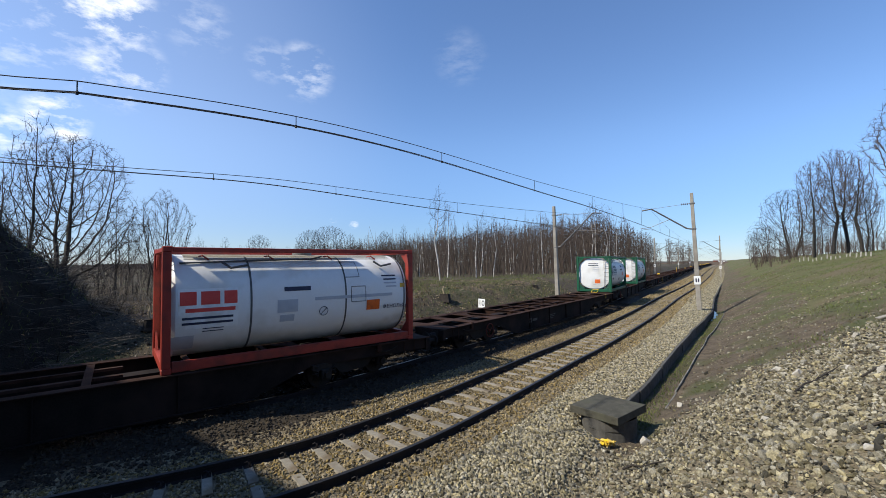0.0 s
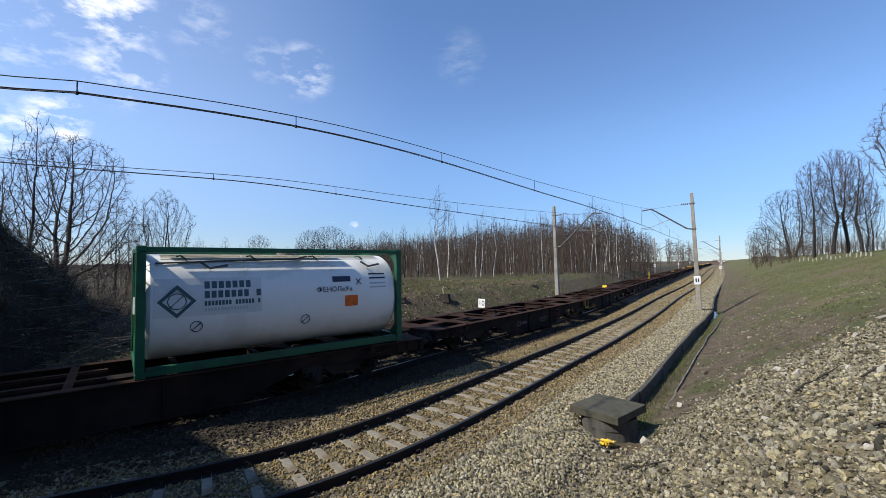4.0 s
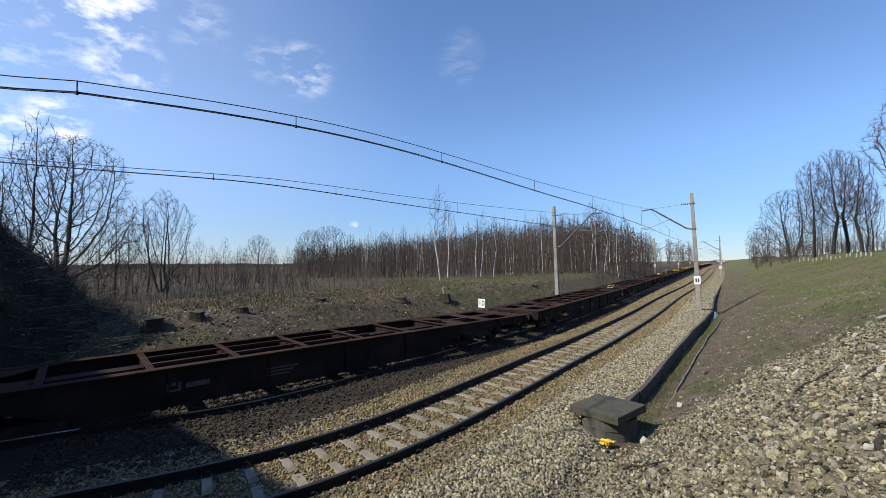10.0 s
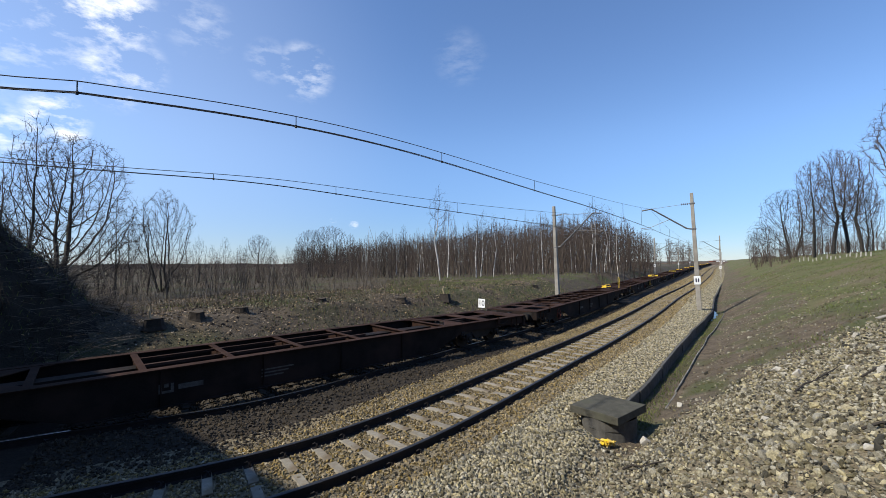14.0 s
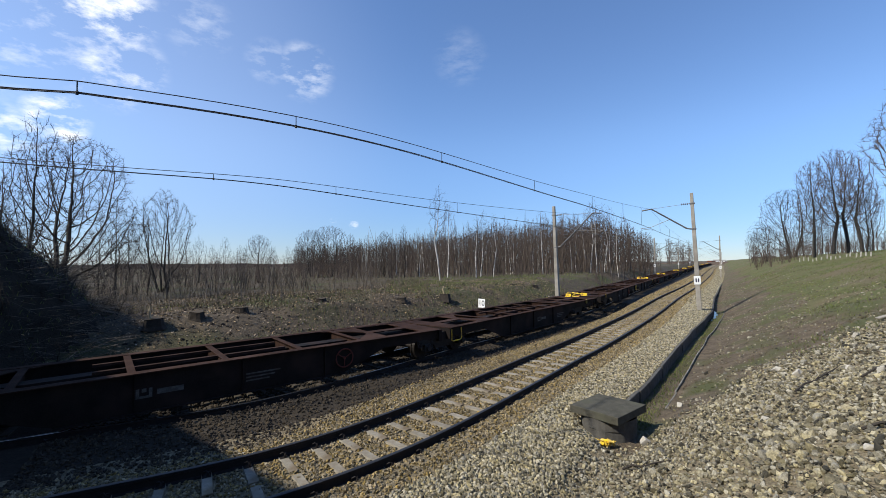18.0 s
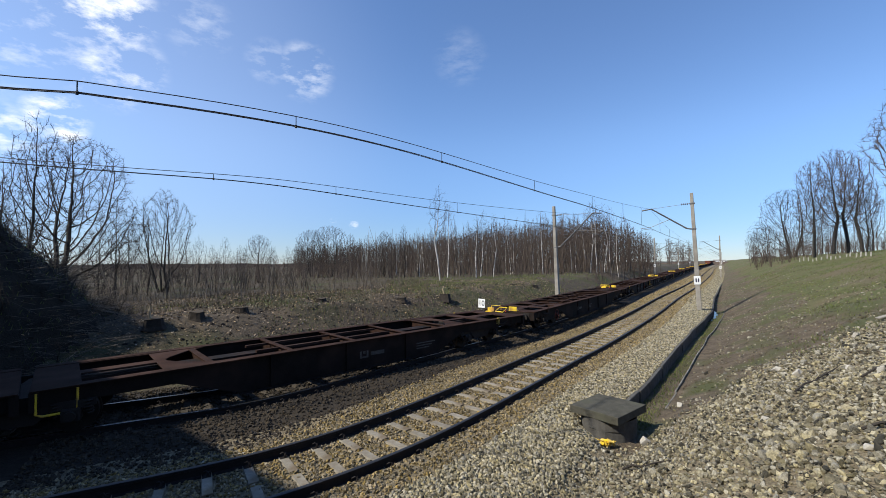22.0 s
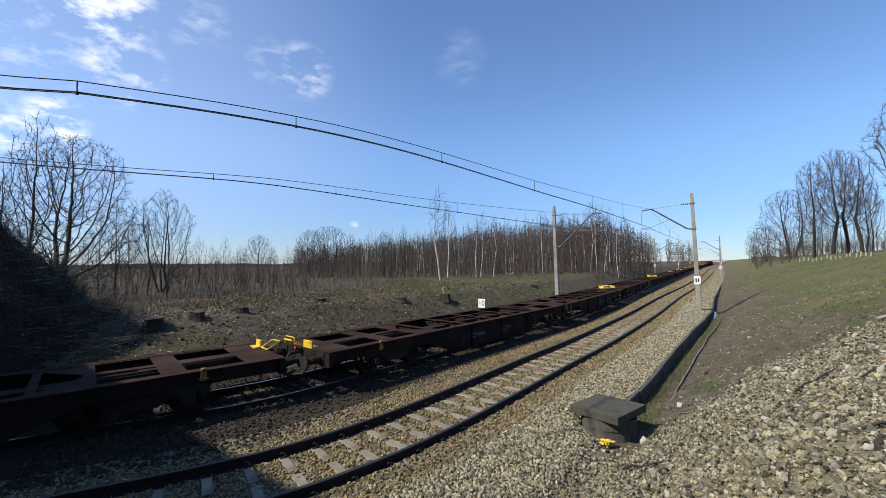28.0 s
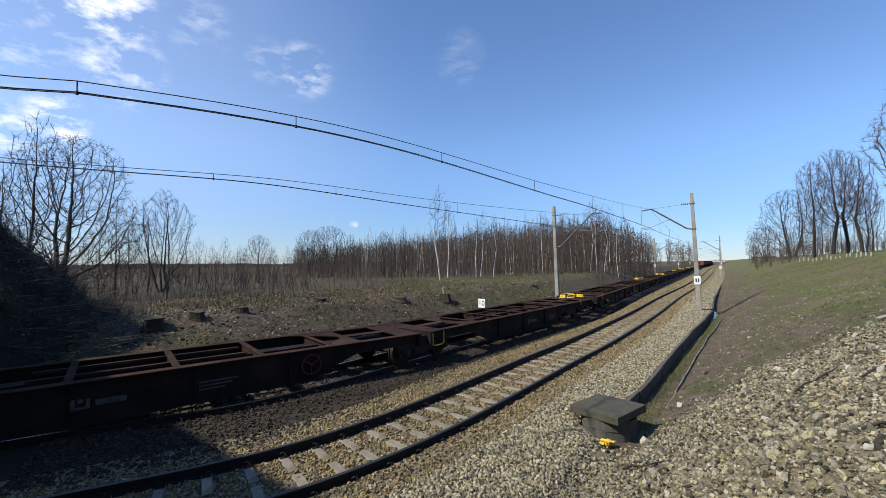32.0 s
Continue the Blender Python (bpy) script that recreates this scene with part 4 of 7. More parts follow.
# ---- tank containers ----
def tank_container(u0, frame_mat, colour, red):
    """A 20-foot tank container whose front end stands at u0 along the train; built round the middle of its base."""
    L, W, H = 6.058, 2.438, 2.591
    root = tagged(new("tank_container"), f"white tank container in a {colour} steel frame, on a flat wagon", "tank container", "tank containers on the train")
    post = box(B(), -0.08, 0.08, -0.08, 0.08, 0.118, H - 0.118, 0.01)
    post = mesh_of(post, "corner_post", frame_mat)
    cast = mesh_of(box(B(), -0.09, 0.09, -0.09, 0.09, 0, 0.118, 0.015), "corner_casting", frame_mat)
    for x in (-1, 1):
        for y in (-1, 1):
            part("corner_post", post, frame_mat, root, m=pose(x * (W / 2 - 0.08), y * (L / 2 - 0.08), 0))
            for z in (0, H - 0.118):
                part("corner_casting", cast, frame_mat, root, m=pose(x * (W / 2 - 0.09), y * (L / 2 - 0.09), z))
    for x in (-1, 1):
        bm = B()
        box(bm, x * (W / 2 - 0.05) - 0.045, x * (W / 2 - 0.05) + 0.045, -L / 2 + 0.18, L / 2 - 0.18, H - 0.12, H - 0.02, 0.01)
        part("top_rail", bm, frame_mat, root)
        bm = B()
        box(bm, x * (W / 2 - 0.07) - 0.06, x * (W / 2 - 0.07) + 0.06, -L / 2 + 0.18, L / 2 - 0.18, 0.03, 0.2 if not red else 0.24, 0.01)
        part("bottom_rail", bm, frame_mat, root)
    for y in (-1, 1):
        for z0, z1 in ((0.02, 0.2), (H - 0.12, H - 0.02)):
            bm = B()
            box(bm, -W / 2 + 0.18, W / 2 - 0.18, y * (L / 2 - 0.07) - 0.06, y * (L / 2 - 0.07) + 0.06, z0, z1, 0.01)
            part("end_rail", bm, frame_mat, root)
        for x in (-1, 1):
            for z, d in ((0.2, 1), (H - 0.12, -1)):
                bm = B()
                prism(bm, [(x * (W / 2 - 0.16), z), (x * (W / 2 - 0.55), z), (x * (W / 2 - 0.16), z + d * 0.4)], "y", y * (L / 2 - 0.06) - 0.02, y * (L / 2 - 0.06) + 0.02)
                part("gusset", bm, frame_mat, root)
    # shell: a clad drum with a flatter belly, domed ends
    bm = B()
    R, zc, n = 1.17, 1.31, 64
    rings = [(-L / 2 + 0.15, 0.86), (-L / 2 + 0.17, 0.955), (-L / 2 + 0.24, 1.0), (L / 2 - 0.24, 1.0), (L / 2 - 0.17, 0.955), (L / 2 - 0.15, 0.86)]
    vs = []
    for y, k in rings:
        vs.append([])
        for i in range(n):
            a = i * math.tau / n
            c, s = math.cos(a), math.sin(a)
            q = (abs(c) ** 2.35 + abs(s) ** 2.35) ** (-1 / 2.35)
            vs[-1].append(bm.verts.new((R * k * q * c, y, zc + 1.13 * k * q * s)))
    for p, q in zip(vs, vs[1:]):
        for i in range(n):
            bm.faces.new((p[i], p[(i + 1) % n], q[(i + 1) % n], q[i]))
    bm.faces.new(vs[0][::-1])
    bm.faces.new(vs[-1])
    bmesh.ops.recalc_face_normals(bm, faces=bm.faces[:])
    shell = part("tank_shell", bm, M_TANK, root, "glossy white cladding", True)
    shell.data.set_sharp_from_angle(angle=radians(25))
    # pipes, straps and stained ribs along the shoulder
    def shoulder(y, a, lift=0.03):
        c, q = math.cos(radians(a)), math.sin(radians(a))
        k = (abs(c) ** 2.35 + abs(q) ** 2.35) ** (-1 / 2.35)
        return ((R + lift) * k * c, y, zc + (1.13 + lift) * k * q)

    part("drain_pipe", tube(B(), [shoulder(y, a) for y, a in ((-2.7, 50), (-1.2, 54), (0.2, 57), (0.55, 66))], 0.022, 6), M_BAND, root, "thin black pipe along the shoulder")
    for y in (-2.3, -0.9, 0.6, 1.9):
        part("support_bracket", tube(B(), [shoulder(y, 66, 0.02), shoulder(y + 0.05, 60, 0.09), shoulder(y + 0.16, 56, 0.03)], 0.02, 5), frame_mat, root)
    for k in range(7):
        part("cladding_rib", tube(B(), [shoulder(-2.6, 60 + 3.4 * k, 0.004), shoulder(2.6, 60 + 3.4 * k, 0.004)], 0.008, 4), M_STAIN, root, "stained seam on top of the cladding")

    def around(y, r, name, mat, wid, a0=-180, a1=180, lift=0.006):
        bm = B()
        m = 48
        rows = []
        for i in range(m + 1):
            a = radians(a0 + (a1 - a0) * i / m)
            c, s = math.cos(a), math.sin(a)
            q = (abs(c) ** 2.35 + abs(s) ** 2.35) ** (-1 / 2.35)
            rows.append([bm.verts.new(((R + lift) * q * c, y + d, zc + (1.13 + lift) * q * s)) for d in (-wid / 2, wid / 2)])
        for p, q in zip(rows, rows[1:]):
            bm.faces.new((p[0], p[1], q[1], q[0]))
        part(name, bm, mat, shell, "thin strap round the cladding")

    for y in ((-1.35, 0.95, 2.75) if red else (-1.0, 1.0)):
        around(y, R, "strap", M_BAND if red else M_TANK, 0.045 if red else 0.05)
    xs = R + 0.006                       # skin of the flank that faces the camera

    def patch(name, y0, y1, z0, z1, mat, label="", lift=0.0):
        """A decal bent round the flank."""
        bm = B()
        rows = []
        m = 6
        for i in range(m + 1):
            z = z0 + (z1 - z0) * i / m
            s = min(0.999, abs(z - zc) / (1.13 + 0.006))
            x = (R + 0.008 + lift) * (1 - s ** 2.35) ** (1 / 2.35)
            rows.append((bm.verts.new((x, y0, z)), bm.verts.new((x, y1, z))))
        for p, q in zip(rows, rows[1:]):
            bm.faces.new((p[0], p[1], q[1], q[0]))
        return part(name, bm, mat, shell, label)

    def skin(z):
        s = min(0.999, abs(z - zc) / 1.136)
        return (R + 0.012) * (1 - s ** 2.35) ** (1 / 2.35)

    def flank(name, text, size, y, z):
        tilt = math.atan2(skin(z + 0.1) - skin(z - 0.1), 0.2)
        m = Matrix.Translation((skin(z) + 0.004, y, z)) @ Matrix.Rotation(tilt, 4, "Y") @ Euler((math.pi / 2, 0, math.pi / 2)).to_matrix().to_4x4()
        writing(name, text, size, M_INK, shell, m, "black painted lettering")

    def ring_mark(y, z, r=0.11):
        bm = B()
        pts = [(skin(z + r * math.sin(a)) + 0.002, y + r * math.cos(a), z + r * math.sin(a)) for a in np.linspace(0, math.tau, 17)]
        tube(bm, pts, 0.008, 4, cap=False)
        tube(bm, [pts[2], pts[10]], 0.008, 4)
        part("round_mark", bm, M_INK, shell, "small crossed ring mark")

    def frame_mark(y, z, w, h):
        bm = B()
        pts = [(skin(q) + 0.002, p, q) for p, q in ((y, z), (y + w, z), (y + w, z + h / 2), (y + w, z + h), (y, z + h), (y, z + h / 2), (y, z))]
        tube(bm, pts, 0.008, 4, cap=False)
        part("placard_frame", bm, M_BAND, shell, "thin empty placard frame")

    def end_patch(name, x0, x1, z0, z1, mat, label=""):
        bm = B()
        box(bm, x0, x1, -L / 2 + 0.142, -L / 2 + 0.149, z0, z1)
        return part(name, bm, mat, shell, label)

    if red:
        patch("logo_field", -2.75, -1.62, 0.86, 1.70, M_WHITE, "pale square behind the mark")
        for a, b in ((0.0, 0.3), (0.38, 0.74), (0.82, 1.08)):
            patch("logo_block", -2.72 + a, -2.72 + b, 1.36, 1.64, M_REDINK, "plain red block of a company mark", 0.002)
        patch("logo_bar", -2.62, -1.68, 1.21, 1.29, M_REDINK, "red bar", 0.002)
        for z in (1.06, 0.95):
            patch("text_bar", -2.68, -1.72, z, z + 0.05, M_INK, "", 0.002)
        patch("company_mark", -0.62, 0.02, 1.56, 1.66, M_INK, "dark blue oval mark")
        patch("data_plate", -0.78, -0.3, 1.06, 1.36, M_GREYINK)
        patch("text_bar", 0.12, 2.35, 1.30, 1.38, M_GREYINK)
        patch("text_bar", 2.05, 2.5, 1.84, 1.88, M_INK)
        patch("text_bar", 2.1, 2.5, 1.74, 1.78, M_INK)
        patch("text_bar", 2.1, 2.5, 1.64, 1.68, M_GREYINK)
        patch("text_bar", 2.15, 2.5, 1.54, 1.58, M_GREYINK)
        patch("hazard_plate", 1.55, 1.95, 0.95, 1.22, M_ORANGE, "orange hazard plate")
        flank("lettering", "ФЕНОЛ«Х»", 0.15, 2.45, 1.0)
        ring_mark(0.35, 1.02)
        patch("corner_plate", -2.86, -2.45, 0.42, 0.72, M_GREYINK, "dull grey plate low on the cladding")
        for z in (0.84, 0.78):
            patch("text_bar", -2.3, -1.9, z, z + 0.02, M_INK)
        patch("warning_mark", 2.62, 2.78, 1.52, 1.64, M_YELLOW, "small yellow warning mark")
        patch("data_plate", -0.72, -0.38, 0.84, 1.0, M_GREYINK, "torn grey placard")
        for y, z in ((0.95, 1.85), (1.1, 1.2)):
            frame_mark(y, z, 0.42, 0.40)
    else:
        dm = B()
        for i in range(4):
            a = i * math.pi / 2
            p = [(xs + 0.004, -2.35 + r * math.cos(q), 1.46 + r * math.sin(q)) for r, q in ((0.34, a), (0.34, a + math.pi / 2), (0.25, a + math.pi / 2), (0.25, a))]
            dm.faces.new([dm.verts.new(q) for q in p])
        part("company_mark", dm, M_TEAL, shell, "dark diamond-shaped outline mark")
        ring_mark(-2.35, 1.46, 0.16)
        patch("mark_field", -2.75, -0.72, 1.14, 1.92, M_PANEL, "greyish square behind the company's mark", -0.001)
        for z, h, step, n, mat in ((1.70, 0.15, 0.135, 7, M_TEAL), (1.50, 0.15, 0.128, 9, M_TEAL), (1.34, 0.10, 0.066, 17, M_TEAL), (1.22, 0.07, 0.062, 14, M_GREYINK)):
            for k in range(n):
                if not (n == 9 and k == 7) and not (n == 17 and k in (8, 15)):
                    patch("text_bar", -1.86 + k * step, -1.86 + k * step + step * 0.74, z, z + h, mat)
        patch("company_mark", 1.0, 1.5, 1.74, 1.88, M_INK, "dark blue mark")
        patch("hazard_plate", 1.32, 1.68, 1.10, 1.38, M_ORANGE, "orange hazard plate")
        flank("lettering", "ФЕНОЛ«Х»", 0.18, 1.05, 1.55)
        flank("cross_mark", "X", 0.24, 1.72, 1.72)
        ring_mark(0.3, 0.86)
        ring_mark(-2.0, 0.92)
        bm = B()
        box(bm, -1.16, -1.02, -L / 2 + 0.02, -L / 2 + 0.14, 1.05, 1.45, 0.01)
        part("document_box", bm, M_WHITE, root, "small white document box")
        for z in (1.95, 1.84, 1.70, 1.60):
            patch("text_bar", 2.05, 2.55, z - 0.05, z - 0.01, M_INK if z > 1.8 else M_GREYINK)
        for z in (2.02, 1.9):
            end_patch("text_bar", -0.4, 0.3, z, z + 0.05, M_INK)
    end_patch("hazard_plate", 0.05, 0.42, 0.62, 0.9, M_ORANGE, "orange hazard plate")
    for z in (0.5, 1.5, 1.62, 1.74):
        end_patch("text_bar", -0.1, 0.35, z, z + 0.04, M_GREYINK)
    bm = B()
    for x in (0.72, 1.04):
        tube(bm, [(x, -L / 2 + 0.05, 0.1), (x, -L / 2 + 0.05, H - 0.05)], 0.016, 6)
    for k in range(8):
        tube(bm, [(0.72, -L / 2 + 0.05, 0.3 + 0.28 * k), (1.04, -L / 2 + 0.05, 0.3 + 0.28 * k)], 0.013, 6)
    part("ladder", bm, M_STEEL, root, "thin steel ladder on the end")
    bm = B()
    for x in (0.45, 0.62, 0.79):
        box(bm, x, x + 0.13, -2.6, 1.2, H - 0.06, H - 0.03)
    part("walkway", bm, M_STEEL, root, "perforated walkway along the top")
    bm = B()
    tube(bm, [(0, 0.2, H - 0.16), (0, 0.2, H - 0.03)], 0.25, 16)
    part("manlid", bm, M_STEEL, root, "round filling lid")
    for y, h in ((-1.9, 0.12), (1.9, 0.12)):
        bm = B()
        tube(bm, [(0.9, y, zc + 0.95), (1.05, y + 0.15, zc + 0.82), (1.0, y + 0.5, zc + 0.88)], 0.03, 6)
        part("valve_pipe", bm, M_BAND, root)
    LOAD_KEYS.append((root, u0 + L / 2))
    return root


tank_container(3.78, M_REDFRAME, "red", True)
tank_container(30.91, M_GREENFRAME, "green", False)
tank_container(43.46, M_GREENFRAME, "green", False)


# ---- overhead line ----
def at_track(st, o, z):
    x, y = beside(st, o)
    return Vector((float(x), float(y), z))


def contact_z(st, base):
    return base - (0.2 * (1 - math.exp(-0.7 * max(1.0 - st, 0.0))) if base > 5.2 else 0.0)


def catenary(o, z, low, spans, name, gap0, gap1, drops):
    """Contact wire pair, carrying wire and droppers of one track; low is the station of the sag's foot."""
    root = tagged(new(name), "thin dark overhead contact line with carrying wire and droppers", "overhead line", "overhead lines")
    st = np.concatenate([np.linspace(-30, 40, 141), np.geomspace(41, 700, 160)])
    reach = 31.0 - low

    def gap(q):
        k = (q - low) / reach
        if q > 31.0:
            k = ((q - 31.0) % 62.0 - 31.0) / 31.0
        return gap0 + (gap1 - gap0) * min(k * k, 1.0)

    def sway(q):
        return 0.22 * math.cos((q - 31.0) / 62.0 * math.pi) if q > 31 else 0.22
    for k, d in (("contact_wire", 0.0), ("contact_wire", 0.045)):
        bm = B()
        tube(bm, [at_track(q, o - 0.22 + sway(q) + d, contact_z(q, z)) for q in st], 0.008, 4)
        part(k, bm, M_WIRE, root)
    bm = B()
    tube(bm, [at_track(q, o, contact_z(q, z) + gap(q)) for q in st], 0.0075, 4)
    part("carrying_wire", bm, M_WIRE, root)
    for q in drops:
        bm = B()
        tube(bm, [at_track(q, o, z + 0.01), at_track(q, o, z + gap(q))], 0.008, 4)
        box(bm, *[c for a in zip(at_track(q, o, z) - Vector((0.014, 0.014, 0.02)), at_track(q, o, z) + Vector((0.014, 0.014, 0.025))) for c in a])
        part("dropper", bm, M_WIRE, root)
    return root


catenary(-0.82, 5.34, 1.0, 62, "near_overhead_line", 0.16, 1.35, [1.0, 3.61, 7.12, 11.8, 17.2, 22.5, 27.5, 36, 42, 48, 56, 64, 72, 80])
catenary(-4.93, 5.13, -4.0, 62, "far_overhead_line", 0.08, 1.35, [2.52, 7.35, 13.0, 18.5, 24.5, 36, 42, 48, 56, 64, 72, 80])


def overhead_pole(st, o, z, top, side, reach, lean=0.0, band=True, wire_z=5.34, drop=0.4):
    """A tapered concrete pole with a tubular bracket that reaches over the track; side -1 reaches to the left."""
    root = tagged(new("overhead_line_pole"), "pale concrete overhead line pole with a slanted steel bracket", "pole", "overhead line poles")
    x, y = beside(st, o)
    root.matrix_basis = pose(x, y, z, 0, lean, heading(st))
    h = top - z
    bm = B()
    for a, b, w0, w1 in ((-1.0, h, 0.19, 0.12),):
        lo = [bm.verts.new((s * w0 * 0.8, t * w0, a)) for s, t in ((-1, -1), (1, -1), (1, 1), (-1, 1))]
        hi = [bm.verts.new((s * w1 * 0.8, t * w1, b)) for s, t in ((-1, -1), (1, -1), (1, 1), (-1, 1))]
        bm.faces.new(lo[::-1]); bm.faces.new(hi)
        for i in range(4):
            bm.faces.new((lo[i], lo[(i + 1) % 4], hi[(i + 1) % 4], hi[i]))
    bmesh.ops.bevel(bm, geom=bm.edges[:], offset=0.02, segments=1, profile=0.5, affect="EDGES")
    part("shaft", bm, M_POLE, root)
    s = side
    zb, ze = wire_z + 0.30 - drop - z, wire_z + 1.5 - z
    bm = B()
    tube(bm, [(s * 0.12, 0, zb), (s * 0.4, 0, zb + 0.06), (s * (reach + 0.15), 0, ze), (s * (reach + 0.75), 0, ze - 0.06)], 0.05, 8)
    part("bracket_tube", bm, M_BAND, root, "slanted dark steel tube")
    bm = B()
    tube(bm, [(s * 0.1, 0, ze + 0.12), (s * (reach + 0.2), 0, ze + 0.0)], 0.012, 6)
    part("stay_wire", bm, M_STEEL, root)
    bm = B()
    for k in range(4):
        tube(bm, [(s * (0.25 + 0.11 * k), 0, ze + 0.11), (s * (0.30 + 0.11 * k), 0, ze + 0.11)], 0.06, 8)
    part("insulator", bm, M_BAND, root, "ribbed dark insulator")
    bm = B()
    tube(bm, [(s * (reach * 0.55), 0, zb + (ze - zb) * 0.5), (s * (reach + 0.25), 0, wire_z + 0.22 - z), (s * (reach + 0.9), 0, wire_z + 0.18 - z)], 0.018, 6)
    part("steady_arm", bm, M_STEEL, root)
    bm = B()
    tube(bm, [(s * (reach + 0.9), 0, wire_z + 0.18 - z), (s * (reach + 0.1), 0.02, wire_z + 0.01 - z)], 0.014, 6)
    part("registration_arm", bm, M_STEEL, root)
    bm = B()
    for q in (zb, ze + 0.11):
        box(bm, -0.15, 0.15, -0.16, 0.16, q - 0.04, q + 0.04)
    part("clamp", bm, M_STEEL, root)
    if band:
        bm = B()
        box(bm, -0.19, 0.19, -0.205, -0.195, 1.9, 2.45)
        part("number_plate", bm, M_WHITE, root, "white painted plate with dark marks")
        bm = B()
        box(bm, -0.10, -0.02, -0.209, -0.204, 2.05, 2.3)
        box(bm, 0.03, 0.11, -0.209, -0.204, 2.05, 2.3)
        part("plate_marks", bm, M_INK, root)
    return root


overhead_pole(31.6, 1.5, -0.35, 7.65, -1, 2.3, -1.9)
overhead_pole(31.0, -7.75, 0.05, 7.45, 1, 2.75, -1.5, False, 5.13, 1.2)
for st in (94.0, 156.0, 218.0, 280.0):
    overhead_pole(st, 1.9, -0.35, 7.9, -1, 2.5)
    overhead_pole(st - 1, -7.9, 0.0, 7.9, 1, 2.8, 0, True, 5.13)

# ---- sign with the number ten ----
sign = tagged(new("distance_sign"), "small white square sign with a black number on a post", "sign")
sx, sy = -11.35, 18.75
sign.matrix_basis = pose(sx, sy, float(ground_z(sx, sy)[0]), 0, 0, -8)
sz = 0.70 - sign.matrix_basis.translation.z
bm = B()
tube(bm, [(0, 0.03, -0.3), (0, 0.03, sz + 0.45)], 0.03, 8)
part("post", bm, M_STEEL, sign)
part("plate", box(B(), -0.22, 0.22, -0.012, 0.006, sz, sz + 0.47), M_WHITE, sign, "white enamelled plate")
writing("number", "10", 0.42, M_INK, sign, Matrix.Translation((0, -0.016, sz + 0.235)) @ Euler((math.pi / 2, 0, 0)).to_matrix().to_4x4(), "black number ten")

# ---- drain chamber and channel ----
pit = tagged(new("drain_chamber"), "weathered concrete drain chamber with a thick slab lid", "drain chamber")
pit.matrix_basis = pose(-2.38, 9.0, -0.53, 0, 0, -18)
bm = B()
n = 28
for r0, r1, z0, z1 in ((0.545, 0.545, -0.15, 0.26), (0.53, 0.52, 0.26, 0.275), (0.545, 0.545, 0.275, 0.48)):
    for k in range(n):
        a0, a1 = k * math.tau / n, (k + 1) * math.tau / n
        bm.faces.new([bm.verts.new((r * math.cos(a), r * math.sin(a), z)) for r, a, z in ((r0, a0, z0), (r0, a1, z0), (r1, a1, z1), (r1, a0, z1))])
bmesh.ops.remove_doubles(bm, verts=bm.verts[:], dist=0.02)
part("chamber_wall", bm, M_DARKCONC, pit, "dark stained round concrete rings")
bm = B()
prism(bm, [(-0.55, -0.53), (0.53, -0.55), (0.55, 0.55), (-0.52, 0.53)], "z", 0.48, 0.635)
bmesh.ops.bevel(bm, geom=bm.edges[:], offset=0.016, segments=2, profile=0.6, affect="EDGES")
part("lid", bm, M_LID, pit, "thick worn concrete slab lid", m=pose(0, 0, 0, 1.2, -1.5, 3))

channel = tagged(new("drain_channel"), "dark weathered concrete slab wall of a drainage ditch beside the track", "drainage channel", kind="structure")
# slabs in dark concrete: the shade of their ditch face is in the colour
SLAB = mesh_of(box(B(), -0.045, 0.045, -0.73, 0.73, -0.6, 0.0, 0.012), "slab", M_DARKCONC)
SLAB_FAR = mesh_of(box(B(), -0.05, 0.05, -2.95, 2.95, -0.6, 0.0), "slab", M_DARKCONC)
st = 9.9
while st < 250:
    step = 1.5 if st < 70 else 6.0
    o = float(np.interp(st + step / 2, cy, co))
    x, y = beside(st + step / 2, o)
    turn = heading(st) - math.degrees(math.atan((np.interp(st + step, cy, co) - np.interp(st, cy, co)) / step))
    part("slab", SLAB if step < 2 else SLAB_FAR, M_CONCRETE, channel, m=pose(x, y, -0.16 + random.uniform(-0.02, 0.02), 0, random.uniform(-3, 3), turn + random.uniform(-0.6, 0.6)))
    st += step
# narrow pale far lip of the ditch
LIP = mesh_of(box(B(), -0.018, 0.018, -0.735, 0.735, -0.25, 0.0, 0.006), "lip_slab", M_CONCRETE)
for k in range(16):
    st = 12 + k * 1.5
    x, y = beside(st, float(np.interp(st, cy, co)) + 0.62)
    xa, ya = beside(st - 0.75, float(np.interp(st - 0.75, cy, co)) + 0.62)
    xb, yb = beside(st + 0.75, float(np.interp(st + 0.75, cy, co)) + 0.62)
    part("lip_slab", LIP, M_CONCRETE, channel, m=pose(x, y, -0.40 + random.uniform(-0.01, 0.01), 0, 0, math.degrees(math.atan2(xa - xb, yb - ya)) + random.uniform(-0.5, 0.5)))


